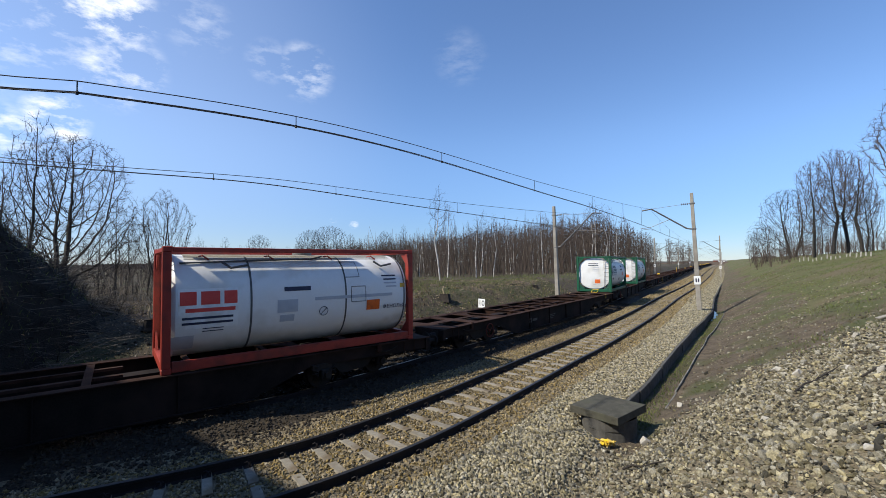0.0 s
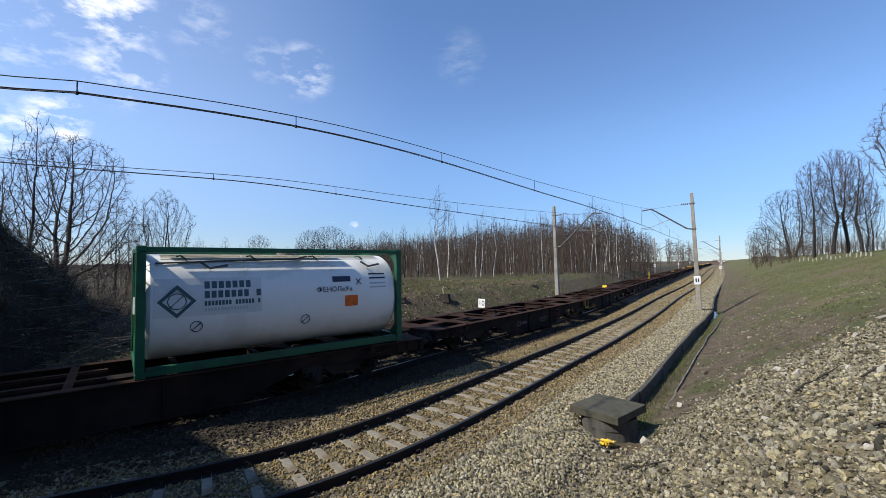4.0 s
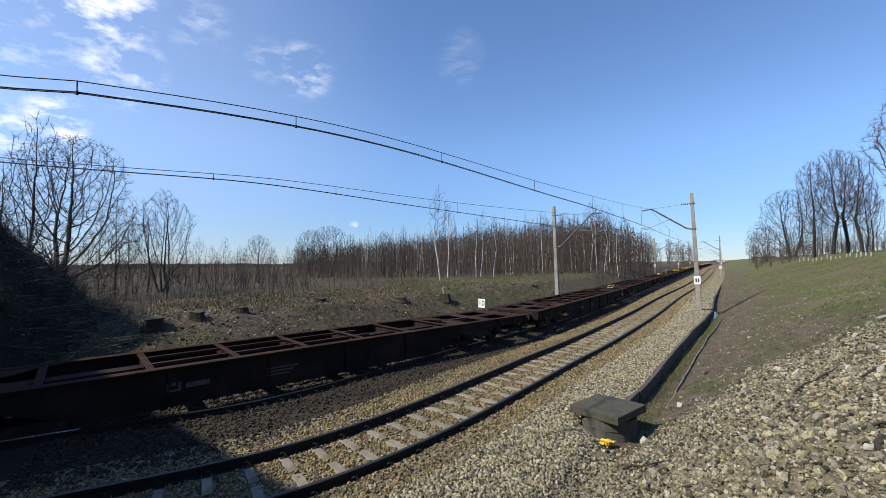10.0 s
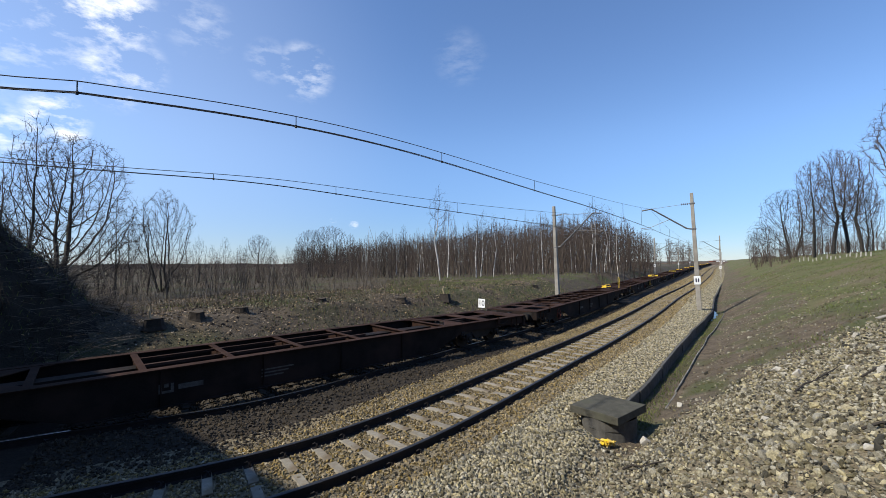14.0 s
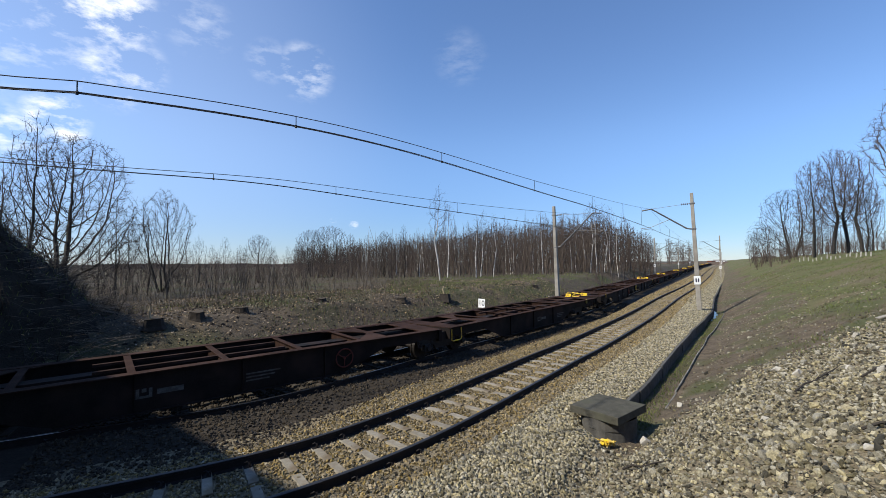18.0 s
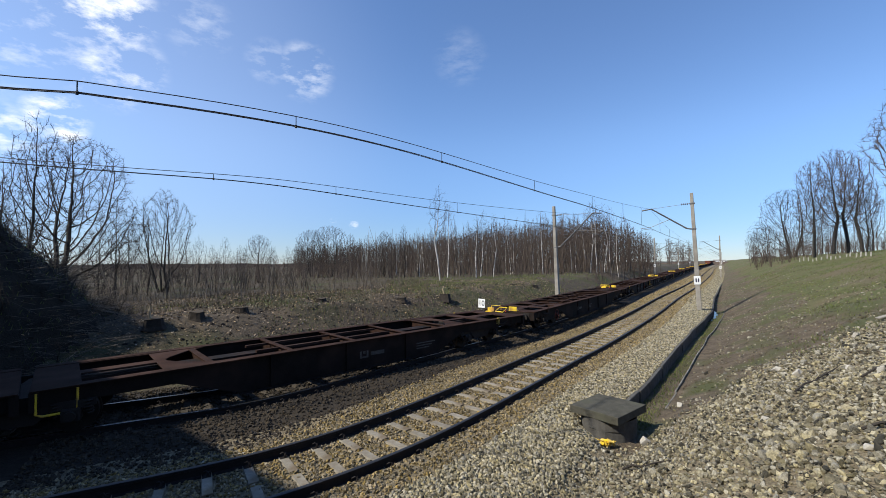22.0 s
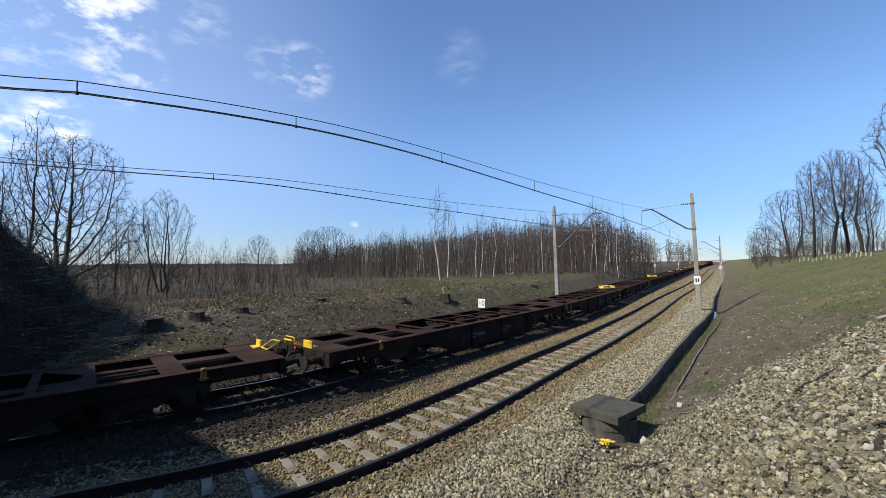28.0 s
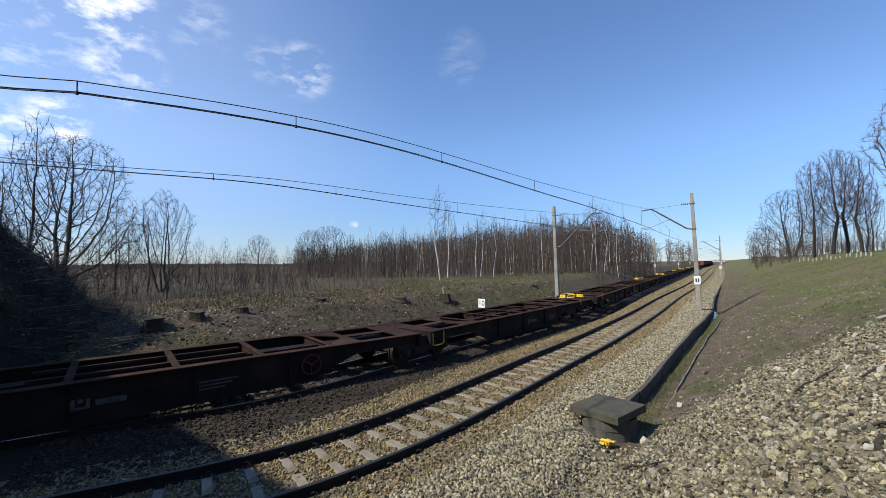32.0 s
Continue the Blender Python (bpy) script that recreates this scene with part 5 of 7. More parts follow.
# ---- loose stones ----
def stone_shapes(n, seed, corners):
    """Angular stones of eight uneven faces, or chunks with eight uneven corners."""
    rng = np.random.default_rng(seed)
    if corners == 6:
        v = np.array([(1, 0, 0), (-1, 0, 0), (0, 1, 0), (0, -1, 0), (0, 0, 1), (0, 0, -1.0)]) * 1.15
        f = np.array([(0, 2, 4), (2, 1, 4), (1, 3, 4), (3, 0, 4), (2, 0, 5), (1, 2, 5), (3, 1, 5), (0, 3, 5)])
        jog = 0.16
    elif corners == 12:
        g = (1 + 5 ** 0.5) / 2
        v = np.array([(0, a, b * g) for a in (-1, 1) for b in (-1, 1)] + [(a, b * g, 0) for a in (-1, 1) for b in (-1, 1)] + [(b * g, 0, a) for a in (-1, 1) for b in (-1, 1)]) * 0.53
        f = np.array([q for q in itertools.combinations(range(12), 3) if all(abs(np.linalg.norm(v[a] - v[b]) - 1.06) < 0.01 for a, b in itertools.combinations(q, 2))])
        flip = np.einsum("ij,ij->i", np.cross(v[f[:, 1]] - v[f[:, 0]], v[f[:, 2]] - v[f[:, 0]]), v[f[:, 0]]) < 0
        f[flip] = f[flip][:, ::-1]
        jog = 0.12
    else:
        v = np.array([(a, b, c) for a in (-1, 1) for b in (-1, 1) for c in (-1, 1)]) * 0.62
        f = np.array([(0, 1, 3), (0, 3, 2), (4, 6, 7), (4, 7, 5), (0, 4, 5), (0, 5, 1), (2, 3, 7), (2, 7, 6), (0, 2, 6), (0, 6, 4), (1, 5, 7), (1, 7, 3)])
        jog = 0.2
    return [(v * rng.uniform(0.75, 1.2, (corners, 1)) + rng.normal(0, jog, (corners, 3))) * np.array([1.15, rng.uniform(0.75, 1.0), rng.uniform(0.6, 0.9)]) for _ in range(n)], f


def scatter_stones(name, xyz, size, mat, seed, label, corners=8):
    """One object of many small stones at the places xyz."""
    rng = np.random.default_rng(seed)
    shapes, f = stone_shapes(24, seed, corners)
    shapes = np.array(shapes)
    n = len(xyz)
    pick = rng.integers(0, 24, n)
    q = rng.normal(size=(n, 4))
    q /= np.linalg.norm(q, axis=1)[:, None]
    w, a, b, c = q.T
    rot = np.stack([1 - 2 * (b * b + c * c), 2 * (a * b - c * w), 2 * (a * c + b * w), 2 * (a * b + c * w), 1 - 2 * (a * a + c * c), 2 * (b * c - a * w), 2 * (a * c - b * w), 2 * (b * c + a * w), 1 - 2 * (a * a + b * b)], 1).reshape(-1, 3, 3)
    v = np.einsum("nij,nkj->nki", rot, shapes[pick]) * size[:, None, None] + xyz[:, None]
    faces = (f[None] + (np.arange(n) * corners)[:, None, None]).reshape(-1, 3)
    ob = new(name, tris(name, v.reshape(-1, 3), faces, mat))
    return tagged(ob, label, "stones", kind="stuff")


BED_O, BED_Z = [a for a, b in BED[:-3]], [b for a, b in BED[:-3]]
PIT = Vector((-2.38, 9.0, -0.53))


def bed_z(st, o):
    """Height of the ballast bed; far below beyond its foot."""
    e = bed_edge(st)
    fo, fz = bed_foot(st)
    z = np.interp(o, BED_O, BED_Z)
    for a, za, b, zb in ((0.9, -0.135, e - 0.46, -0.165), (e - 0.46, -0.165, e, -0.2), (e, -0.2, fo, fz)):
        z = np.where(o > a, za + (zb - za) * np.clip((o - a) / np.maximum(b - a, 1e-4), 0, 1), z)
    return np.where(o > fo, -9.0, z)


def bed_stones(name, n, st0, st1, o0, o1, lo, hi, mat, seed, power=1.6, skip=None, corners=6):
    rng = np.random.default_rng(seed)
    st = st0 + (st1 - st0) * rng.random(n) ** power
    o = rng.uniform(o0, o1, n)
    if skip is not None:
        on = (np.abs((st + 6 + 0.3) % 0.6 - 0.3) < 0.095) & (np.abs(o - skip) < 0.9) & (np.abs(o - skip + 0.01) > 0.05) & (rng.random(n) < 0.97)
        st, o = st[~on], o[~on]
        n = len(st)
    in_bed = ((o < wall_o(st, -0.07)) | (st < 9.4)) & (np.abs(o) > 0.085) & (np.abs(o + 1.5) > 0.085)
    st, o = st[in_bed], o[in_bed]
    n = len(st)
    x, y = beside(st, o)
    dark_reach = -2.9 + 0.75 * np.clip((7.5 - st) / 4, 0, 1) + rng.normal(0, 0.12, n)      # how far the oily stones with painted-in shade reach
    k = (np.hypot(x - PIT.x, y - PIT.y) > 0.58) & np.where(mat == M_STONE_OILSHADE, o < dark_reach, o > dark_reach)
    x, y, o, st, n = x[k], y[k], o[k], st[k], int(k.sum())
    z = bed_z(st, o) if o0 < 0.7 else np.maximum(bed_z(st, o), ground_z(x, y))
    z = z + rng.uniform(-0.02, 0.02, n)
    size = rng.uniform(lo, hi, n) * (1 + np.clip(st - 10, 0, 40) * 0.018)
    return scatter_stones(name, np.stack([x, y, z], 1), size, mat, seed, "angular crushed ballast stones, tan and grey", corners)


bed_stones("track_ballast", 66000, 0, 34, -2.95, 0.75, 0.017, 0.036, M_STONE_TAN, 3, 1.45, NEAR, 8)
bed_stones("shoulder_ballast", 40000, 2, 34, 0.75, 2.2, 0.02, 0.042, M_STONE, 4, 1.6, None, 12)
bed_stones("distant_track_ballast", 12000, 33, 85, -2.9, 0.75, 0.03, 0.05, M_STONE_TAN, 13, 1.2, NEAR)
bed_stones("distant_shoulder_ballast", 8000, 33, 85, 0.75, 2.6, 0.03, 0.05, M_STONE, 14, 1.2)
bed_stones("remote_track_ballast", 6500, 84, 230, -2.9, 0.75, 0.03, 0.05, M_STONE_TAN, 19, 1.3, NEAR)
bed_stones("remote_shoulder_ballast", 5200, 84, 230, 0.75, 2.9, 0.03, 0.05, M_STONE, 20, 1.3)
bed_stones("far_track_ballast", 30000, 0, 34, -7.4, -1.9, 0.02, 0.042, M_STONE_OILSHADE, 5)


def on_slope(n, st0, st1, o0, o1, seed, power, keep):
    rng = np.random.default_rng(seed)
    st = st0 + (st1 - st0) * rng.random(n) ** power
    o = rng.uniform(o0, o1, n)
    x, y = beside(st, o)
    k = keep(x, y, o, st, rng)
    x, y = x[k], y[k]
    return np.stack([x, y, ground_z(x, y)], 1), rng


def rubble_zone(x, y, o, st, rng):
    """Share of stone cover on the slope: full near the camera, thinning out uphill and away."""
    edge = 9.6 + 1.62 * np.clip(o - 2.5, 0, 9) + 0.7 * np.sin(o * 1.7) + 0.4 * np.sin(o * 4.1 + 1)
    return np.clip((edge - y) / 2.2, 0.0, 1)


xyz, rng = on_slope(135000, 1.5, 30, 1.85, 12.5, 7, 1.6, lambda x, y, o, st, r: (r.random(len(x)) < rubble_zone(x, y, o, st, r) * 0.97 + 0.03) & ((o > 2.5) | (st < 9.2)) & (r.random(len(x)) < np.clip(1.0 - np.maximum((x - 0.28 * y - 0.8) / 1.5, (1.6 - y) / 1.5), 0.2, 1)))
xyz = xyz[np.hypot(xyz[:, 0] - PIT.x, xyz[:, 1] - PIT.y) > 0.58]
oo, ss = offset_of(xyz[:, 0], xyz[:, 1])
xyz[:, 2] = np.maximum(xyz[:, 2], bed_z(ss, oo)) + rng.uniform(-0.01, 0.032, len(xyz))
scatter_stones("slope_rubble", xyz, 0.016 + 0.027 * rng.random(len(xyz)) ** 2.2, M_RUBBLE, 8, "pale crushed stones spread over the slope", 12)
xyz, rng = on_slope(700, 2, 24, 3.0, 11, 9, 1.2, lambda x, y, o, st, r: r.random(len(x)) < rubble_zone(x, y, o, st, r) + 0.05)
xyz[:, 2] += 0.015
scatter_stones("slope_cobbles", xyz, rng.uniform(0.045, 0.085, len(xyz)), M_RUBBLE, 10, "larger pale stones on the slope", 12)
xyz, rng = on_slope(9000, 12, 60, 2.6, 9, 11, 1.3, lambda x, y, o, st, r: r.random(len(x)) < 0.9)
scatter_stones("slope_clods", xyz, 0.012 + 0.03 * rng.random(len(xyz)) ** 2, M_SLOPE, 12, "brown clods of earth on the slope")
xyz, rng = on_slope(5200, 11, 60, 2.75, 8.5, 15, 1.4, lambda x, y, o, st, r: r.random(len(x)) < 0.25 + 0.75 * (np.sin(x * 2.1 + y * 0.6) + np.sin(y * 1.1 - x) > 0.5))
scatter_stones("scattered_stones", xyz, 0.012 + 0.045 * rng.random(len(xyz)) ** 3, M_RUBBLE, 16, "loose stones strewn over bare earth")
xyz, rng = on_slope(620, 3.0, 9, 3.0, 7.5, 17, 1.0, lambda x, y, o, st, r: (x > -0.4) & (y < 8) & (r.random(len(x)) < np.clip((x + 0.6) / 1.6, 0, 1)))
xyz[:, 2] += 0.01
scatter_stones("coarse_rubble", xyz, rng.uniform(0.035, 0.082, len(xyz)), M_RUBBLE, 18, "coarse grey and tan stones low on the slope", 12)
water = new("ditch_water", strip(np.linspace(27.5, 34.5, 29), [(lambda q: wall_o(q, 0.07), -0.435), (lambda q: wall_o(q, 0.09) + 0.2 * np.sin((q - 27.5) / 7 * math.pi) + 0.05 * np.sin(q * 4.0), -0.435)], M_WATER, "ditch_water"))
tagged(water, "shallow still water lying in the ditch", "water", kind="structure")
# a few large pale rocks, branches and a plank lying on the slope
ROCKS, ROCK_FACES = stone_shapes(5, 77, 8)
for k, (x, y, r) in enumerate(((1.04, 6.3, 0.055), (1.16, 5.7, 0.06), (0.54, 12.0, 0.10), (0.82, 11.2, 0.11), (-1.62, 8.62, 0.10), (1.5, 10.6, 0.07), (1.7, 9.4, 0.075), (0.2, 8.4, 0.06), (2.1, 13.8, 0.09), (-1.3, 10.9, 0.08))):
    bm = B()
    vs = [bm.verts.new(Vector(c) * r * 1.1) for c in ROCKS[k % 5]]
    for q in ROCK_FACES:
        bm.faces.new([vs[i] for i in q])
    bmesh.ops.bevel(bm, geom=bm.edges[:], offset=r * 0.12, segments=1, profile=0.5, affect="EDGES")
    rock = new("rock", mesh_of(bm, "rock", M_ROCK))
    rock.matrix_basis = pose(x, y, float(ground_z(x, y)[0]) + r * 0.45, 20 * k, 13 * k, 50 * k)
    tagged(rock, "large pale angular rock lying among the slope's rubble", "rock", "large rocks on the slope")
for x, y, ln, turn in ((1.05, 10.2, 1.7, 62), (2.0, 9.9, 1.6, 48), (1.5, 6.9, 0.9, 10), (-1.3, 7.0, 0.7, 20)):
    a, pts = radians(turn), []
    for i in range(6):
        d = ln * (i / 5 - 0.5)
        px, py = x + math.cos(a) * d, y + math.sin(a) * d + 0.05 * math.sin(i * 1.9)
        pts.append((px, py, float(ground_z(px, py)[0]) + 0.05 + 0.02 * (i % 2)))
    bm = tube(B(), pts, 0.018, 6, 0.007)
    tube(bm, [pts[2], Vector(pts[2]) + Vector((0.1, 0.2, 0.08))], 0.01, 5, 0.004)
    tagged(new("dead_branch", mesh_of(bm, "dead_branch", M_BARK)), "thin dark dead branch lying on the rubble", "branch", "branches on the slope")
px, py = 3.2, 15.5
plank = new("plank", mesh_of(box(B(), -0.6, 0.6, -0.06, 0.06, 0.0, 0.03, 0.004), "plank", M_POLE))
plank.matrix_basis = pose(px, py, float(ground_z(px, py)[0]) + 0.03, 0, -14, 35)
tagged(plank, "short weathered pale plank lying on the grass", "plank")
# ground under the stones and the turf on the right get their own surfaces
cxs, cys = (XX[:-1, :-1] + XX[1:, 1:]).ravel() / 2, (YY[:-1, :-1] + YY[1:, 1:]).ravel() / 2
go, gst = offset_of(cxs, cys)
ground.data.materials.append(M_GRASS)
ground.data.materials.append(M_BALLAST)
ground.data.materials.append(M_MOUNDSHADE)
ground.data.materials.append(M_SLOPE)
idx = np.zeros(len(cxs), np.int32)
idx[(go > 1.5) & (np.abs(cys) < 400)] = 4
# the mound's cells take the earth with shade painted in
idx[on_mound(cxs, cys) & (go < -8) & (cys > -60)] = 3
idx[(go > 5.6 + 0.5 * np.sin(cys * 0.5) + 0.4 * np.sin(cys * 1.3)) & (cys > 20)] = 1
idx[(go > 1.2) & (go < 12.5) & (rubble_zone(cxs, cys, go, gst, None) > 0.45) & (cys > -4)] = 2
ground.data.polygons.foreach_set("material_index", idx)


# ---- grass, leaves and twigs ----
def blades(name, places, h, wdt, mat, seed, label, category="grass", lean=0.5):
    """One object of many thin bent blades, two triangles each."""
    rng = np.random.default_rng(seed)
    n = len(places)
    a = rng.uniform(0, math.tau, n)
    d = np.stack([np.cos(a), np.sin(a), np.zeros(n)], 1)
    e = np.stack([-np.sin(a), np.cos(a), np.zeros(n)], 1)
    hh = (h * rng.uniform(0.4, 1.1, n))[:, None]
    b0 = places - e * wdt
    b1 = places + e * wdt
    mid = places + d * hh * lean * 0.35 + np.array([0, 0, 1]) * hh * 0.6
    tip = places + d * hh * lean + np.array([0, 0, 1]) * hh
    v = np.stack([b0, b1, mid, tip], 1).reshape(-1, 3)
    i = np.arange(n)[:, None] * 4
    f = np.concatenate([i + np.array([[0, 1, 2]]), i + np.array([[2, 1, 3]])])
    return tagged(new(name, tris(name, v, f, mat)), label, category, kind="stuff")


xyz, rng = on_slope(60000, 6, 60, 3.2, 26, 21, 1.5, lambda x, y, o, st, r: (r.random(len(x)) > rubble_zone(x, y, o, st, r) * 1.4) & (r.random(len(x)) < np.clip((o - 4.6) / 2, 0.16, 1)) & (np.sin(x * 1.3) + np.sin(y * 0.9 + x) > -0.7 + np.clip(6.5 - o, 0, 1)))
blades("slope_grass", xyz, 0.12, 0.012, M_BLADE, 22, "short patchy green and straw grass on the slope")
xyz, rng = on_slope(11000, 9.5, 34, 1.9, 3.0, 23, 1.3, lambda x, y, o, st, r: (o > wall_o(st, 0.08)) & (o < wall_o(st, 0.62)) & (r.random(len(x)) < 0.55))
blades("ditch_grass", xyz, 0.08, 0.012, M_BLADE, 24, "fresh green grass in the ditch")


def on_left(n, seed, x0=-30, x1=-11, y0=-2, y1=40, o0=-24, o1=-8.4):
    rng = np.random.default_rng(seed)
    x, y = rng.uniform(x0, x1, n), y0 + (y1 - y0) * rng.random(n) ** 1.2
    o, st = offset_of(x, y)
    k = (o > o0) & (o < o1)
    return np.stack([x[k], y[k], ground_z(x[k], y[k])], 1), rng


def leaves(name, places, size, mat, seed, label):
    rng = np.random.default_rng(seed)
    n = len(places)
    t = rng.normal(size=(n, 2, 3)) * np.array([1, 1, 0.45])
    t /= np.linalg.norm(t, axis=2)[..., None]
    s = (size * rng.uniform(0.5, 1.2, n))[:, None]
    v = np.stack([places - t[:, 0] * s, places + t[:, 1] * s * 0.6, places + t[:, 0] * s, places - t[:, 1] * s * 0.6], 1).reshape(-1, 3) + np.array([0, 0, 0.02])
    i = np.arange(n)[:, None] * 4
    return tagged(new(name, tris(name, v, i + np.array([[0, 1, 2, 3]]), mat)), label, "leaves", kind="stuff")


xyz, rng = on_left(60000, 31)
xyz = xyz[~on_mound(xyz[:, 0], xyz[:, 1]) | (rng.random(len(xyz)) < 0.1)]
leaves("fallen_leaves", xyz, 0.05, M_LEAF, 32, "dry brown leaves over the bank")
xyz, rng = on_left(5200, 65, y1=34, o1=-9.0)
scatter_stones("bank_clods", xyz, 0.02 + 0.07 * rng.random(len(xyz)) ** 2, M_STUMP, 66, "dark clods and bark litter on the bank")
xyz, rng = on_left(22000, 33, o0=-19, o1=-9.6)
xyz = xyz[(np.sin(xyz[:, 0] * 0.9 + 1) + np.sin(xyz[:, 1] * 0.7)) > -0.3]
blades("bank_grass", xyz, 0.16, 0.014, M_BLADE, 34, "patchy green grass on top of the bank")


def sticks(name, places, length, mat, seed, label):
    """Thin fallen twigs lying about."""
    rng = np.random.default_rng(seed)
    n = len(places)
    a, b = rng.uniform(0, math.tau, n), rng.normal(0.1, 0.22, n)
    d = np.stack([np.cos(a), np.sin(a), b], 1) * (length * rng.uniform(0.3, 1.3, n))[:, None]
    segs = [(p, p + q, 0.008, 0.004, 2) for p, q in zip(places + np.array([0, 0, 0.02]), d)]
    v, f = limbs(segs)
    return tagged(new(name, tris(name, v, f, mat)), label, "twigs", kind="stuff")


yl = np.array([(-2.30, 8.12, -0.52), (-2.36, 8.05, -0.52), (-2.24, 8.2, -0.52), (-2.2, 8.14, -0.5), (-2.28, 8.06, -0.49), (-2.40, 8.02, -0.5), (-2.16, 8.24, -0.52), (-2.33, 8.14, -0.48), (-2.26, 8.1, -0.46), (-2.22, 8.06, -0.47)])
yl = np.concatenate([yl + np.array([0.03 * math.sin(k * 2.1) + 0.04, 0.03 * math.cos(k * 1.7) + 0.05, 0.10 + 0.014 * k]) for k in range(5)])
leaves("yellow_leaves", yl, 0.075, M_YLEAF, 35, "small heap of yellow leaves beside the drain chamber")


# ---- bare trees ----
def grow(seed, height, spread=0.6, counts=(14, 8, 6, 4), trunk_r=0.16, first=0.25, up=0.15, stems=1, wob=0.07, limb=0.56, stout=0.5):
    """Segments (p, q, r0, r1, level) of a leafless tree, its foot at the origin; counts gives the side shoots of each level."""
    rng = random.Random(seed)
    segs = []

    def branch(p, d, length, r, level):
        n = (6, 3, 2, 1, 1)[min(level, 4)]
        pts = [p]
        for i in range(n):
            d = (d + Vector((rng.gauss(0, wob), rng.gauss(0, wob), rng.gauss(0, wob * 0.6) + (up * 0.18 if level else 0)))).normalized()
            pts.append(pts[-1] + d * length / n)
        for i in range(n):
            segs.append((pts[i], pts[i + 1], r * (1 - 0.8 * i / n), r * (1 - 0.8 * (i + 1) / n), level))
        if level >= len(counts):
            return
        lo = first if level == 0 else 0.12
        for k in range(counts[level]):
            u = lo + (1 - lo) * (k + rng.random()) / counts[level]
            i = min(int(u * n), n - 1)
            q = pts[i].lerp(pts[i + 1], u * n - i)
            dd = (pts[i + 1] - pts[i]).normalized()
            side = Vector((rng.gauss(0, 1), rng.gauss(0, 1), rng.gauss(0, 0.5)))
            side = (side - dd * side.dot(dd)).normalized()
            ang = spread * rng.uniform(0.75, 1.25) * (1.15 - 0.5 * u if level == 0 else 1)
            nd = (dd * math.cos(ang) + side * math.sin(ang) + Vector((0, 0, up * 0.6))).normalized()
            ln = length * ((limb * math.sin(min(0.45 + u * 1.1, 1.57)) * (1.35 - u)) if level == 0 else 0.52 * (1.2 - 0.6 * u)) * rng.uniform(0.75, 1.2)
            branch(q, nd, ln, max(r * (1 - 0.8 * u) * (stout if level == 0 else 0.5), 0.005), level + 1)
    for s in range(stems):
        k = 0.04 + 0.10 * (stems > 1)
        lean = Vector((rng.gauss(0, k), rng.gauss(0, k), 1)).normalized()
        branch(Vector((rng.gauss(0, 0.25) * (stems > 1), rng.gauss(0, 0.25) * (stems > 1), -0.15)), lean, height * (1 if stems == 1 else rng.uniform(0.75, 1.0)), trunk_r, 0)
    k = height / max(q.z for _, q, _, _, _ in segs)
    return [(p * k, q * k, a, b, lv) for p, q, a, b, lv in segs]


def limbs(segs, thin=0.0):
    """Vertices and triangles of three-sided limbs for segments; the last shoots run to a point."""
    p, q = (np.array([s[i] for s in segs], float) for i in (0, 1))
    r0, r1 = (np.array([s[i] for s in segs], float) for i in (2, 3))
    r0, r1 = np.maximum(r0, thin), np.maximum(r1, thin)
    d = q - p
    d /= np.maximum(np.linalg.norm(d, axis=1)[:, None], 1e-9)
    ref = np.where(np.abs(d[:, 2:3]) < 0.9, np.array([[0, 0, 1.0]]), np.array([[1.0, 0, 0]]))
    a = np.cross(d, ref)
    a /= np.linalg.norm(a, axis=1)[:, None]
    b = np.cross(d, a)
    k = 3
    v = np.empty((len(p), 2 * k, 3))
    for i in range(k):
        w = a * math.cos(i * math.tau / k) + b * math.sin(i * math.tau / k)
        v[:, i] = p + w * r0[:, None]
        v[:, k + i] = q + w * r1[:, None]
    base = (np.arange(len(p)) * 2 * k)[:, None]
    tip = np.array([s[4] for s in segs]) >= max(2, max(s[4] for s in segs))
    f = [base + np.array([[i, (i + 1) % k, k + i]]) for i in range(k)]
    f += [base[~tip] + np.array([[(i + 1) % k, k + (i + 1) % k, k + i]]) for i in range(k)]
    v[tip, k:] = q[tip, None]
    return v.reshape(-1, 3), np.concatenate(f)


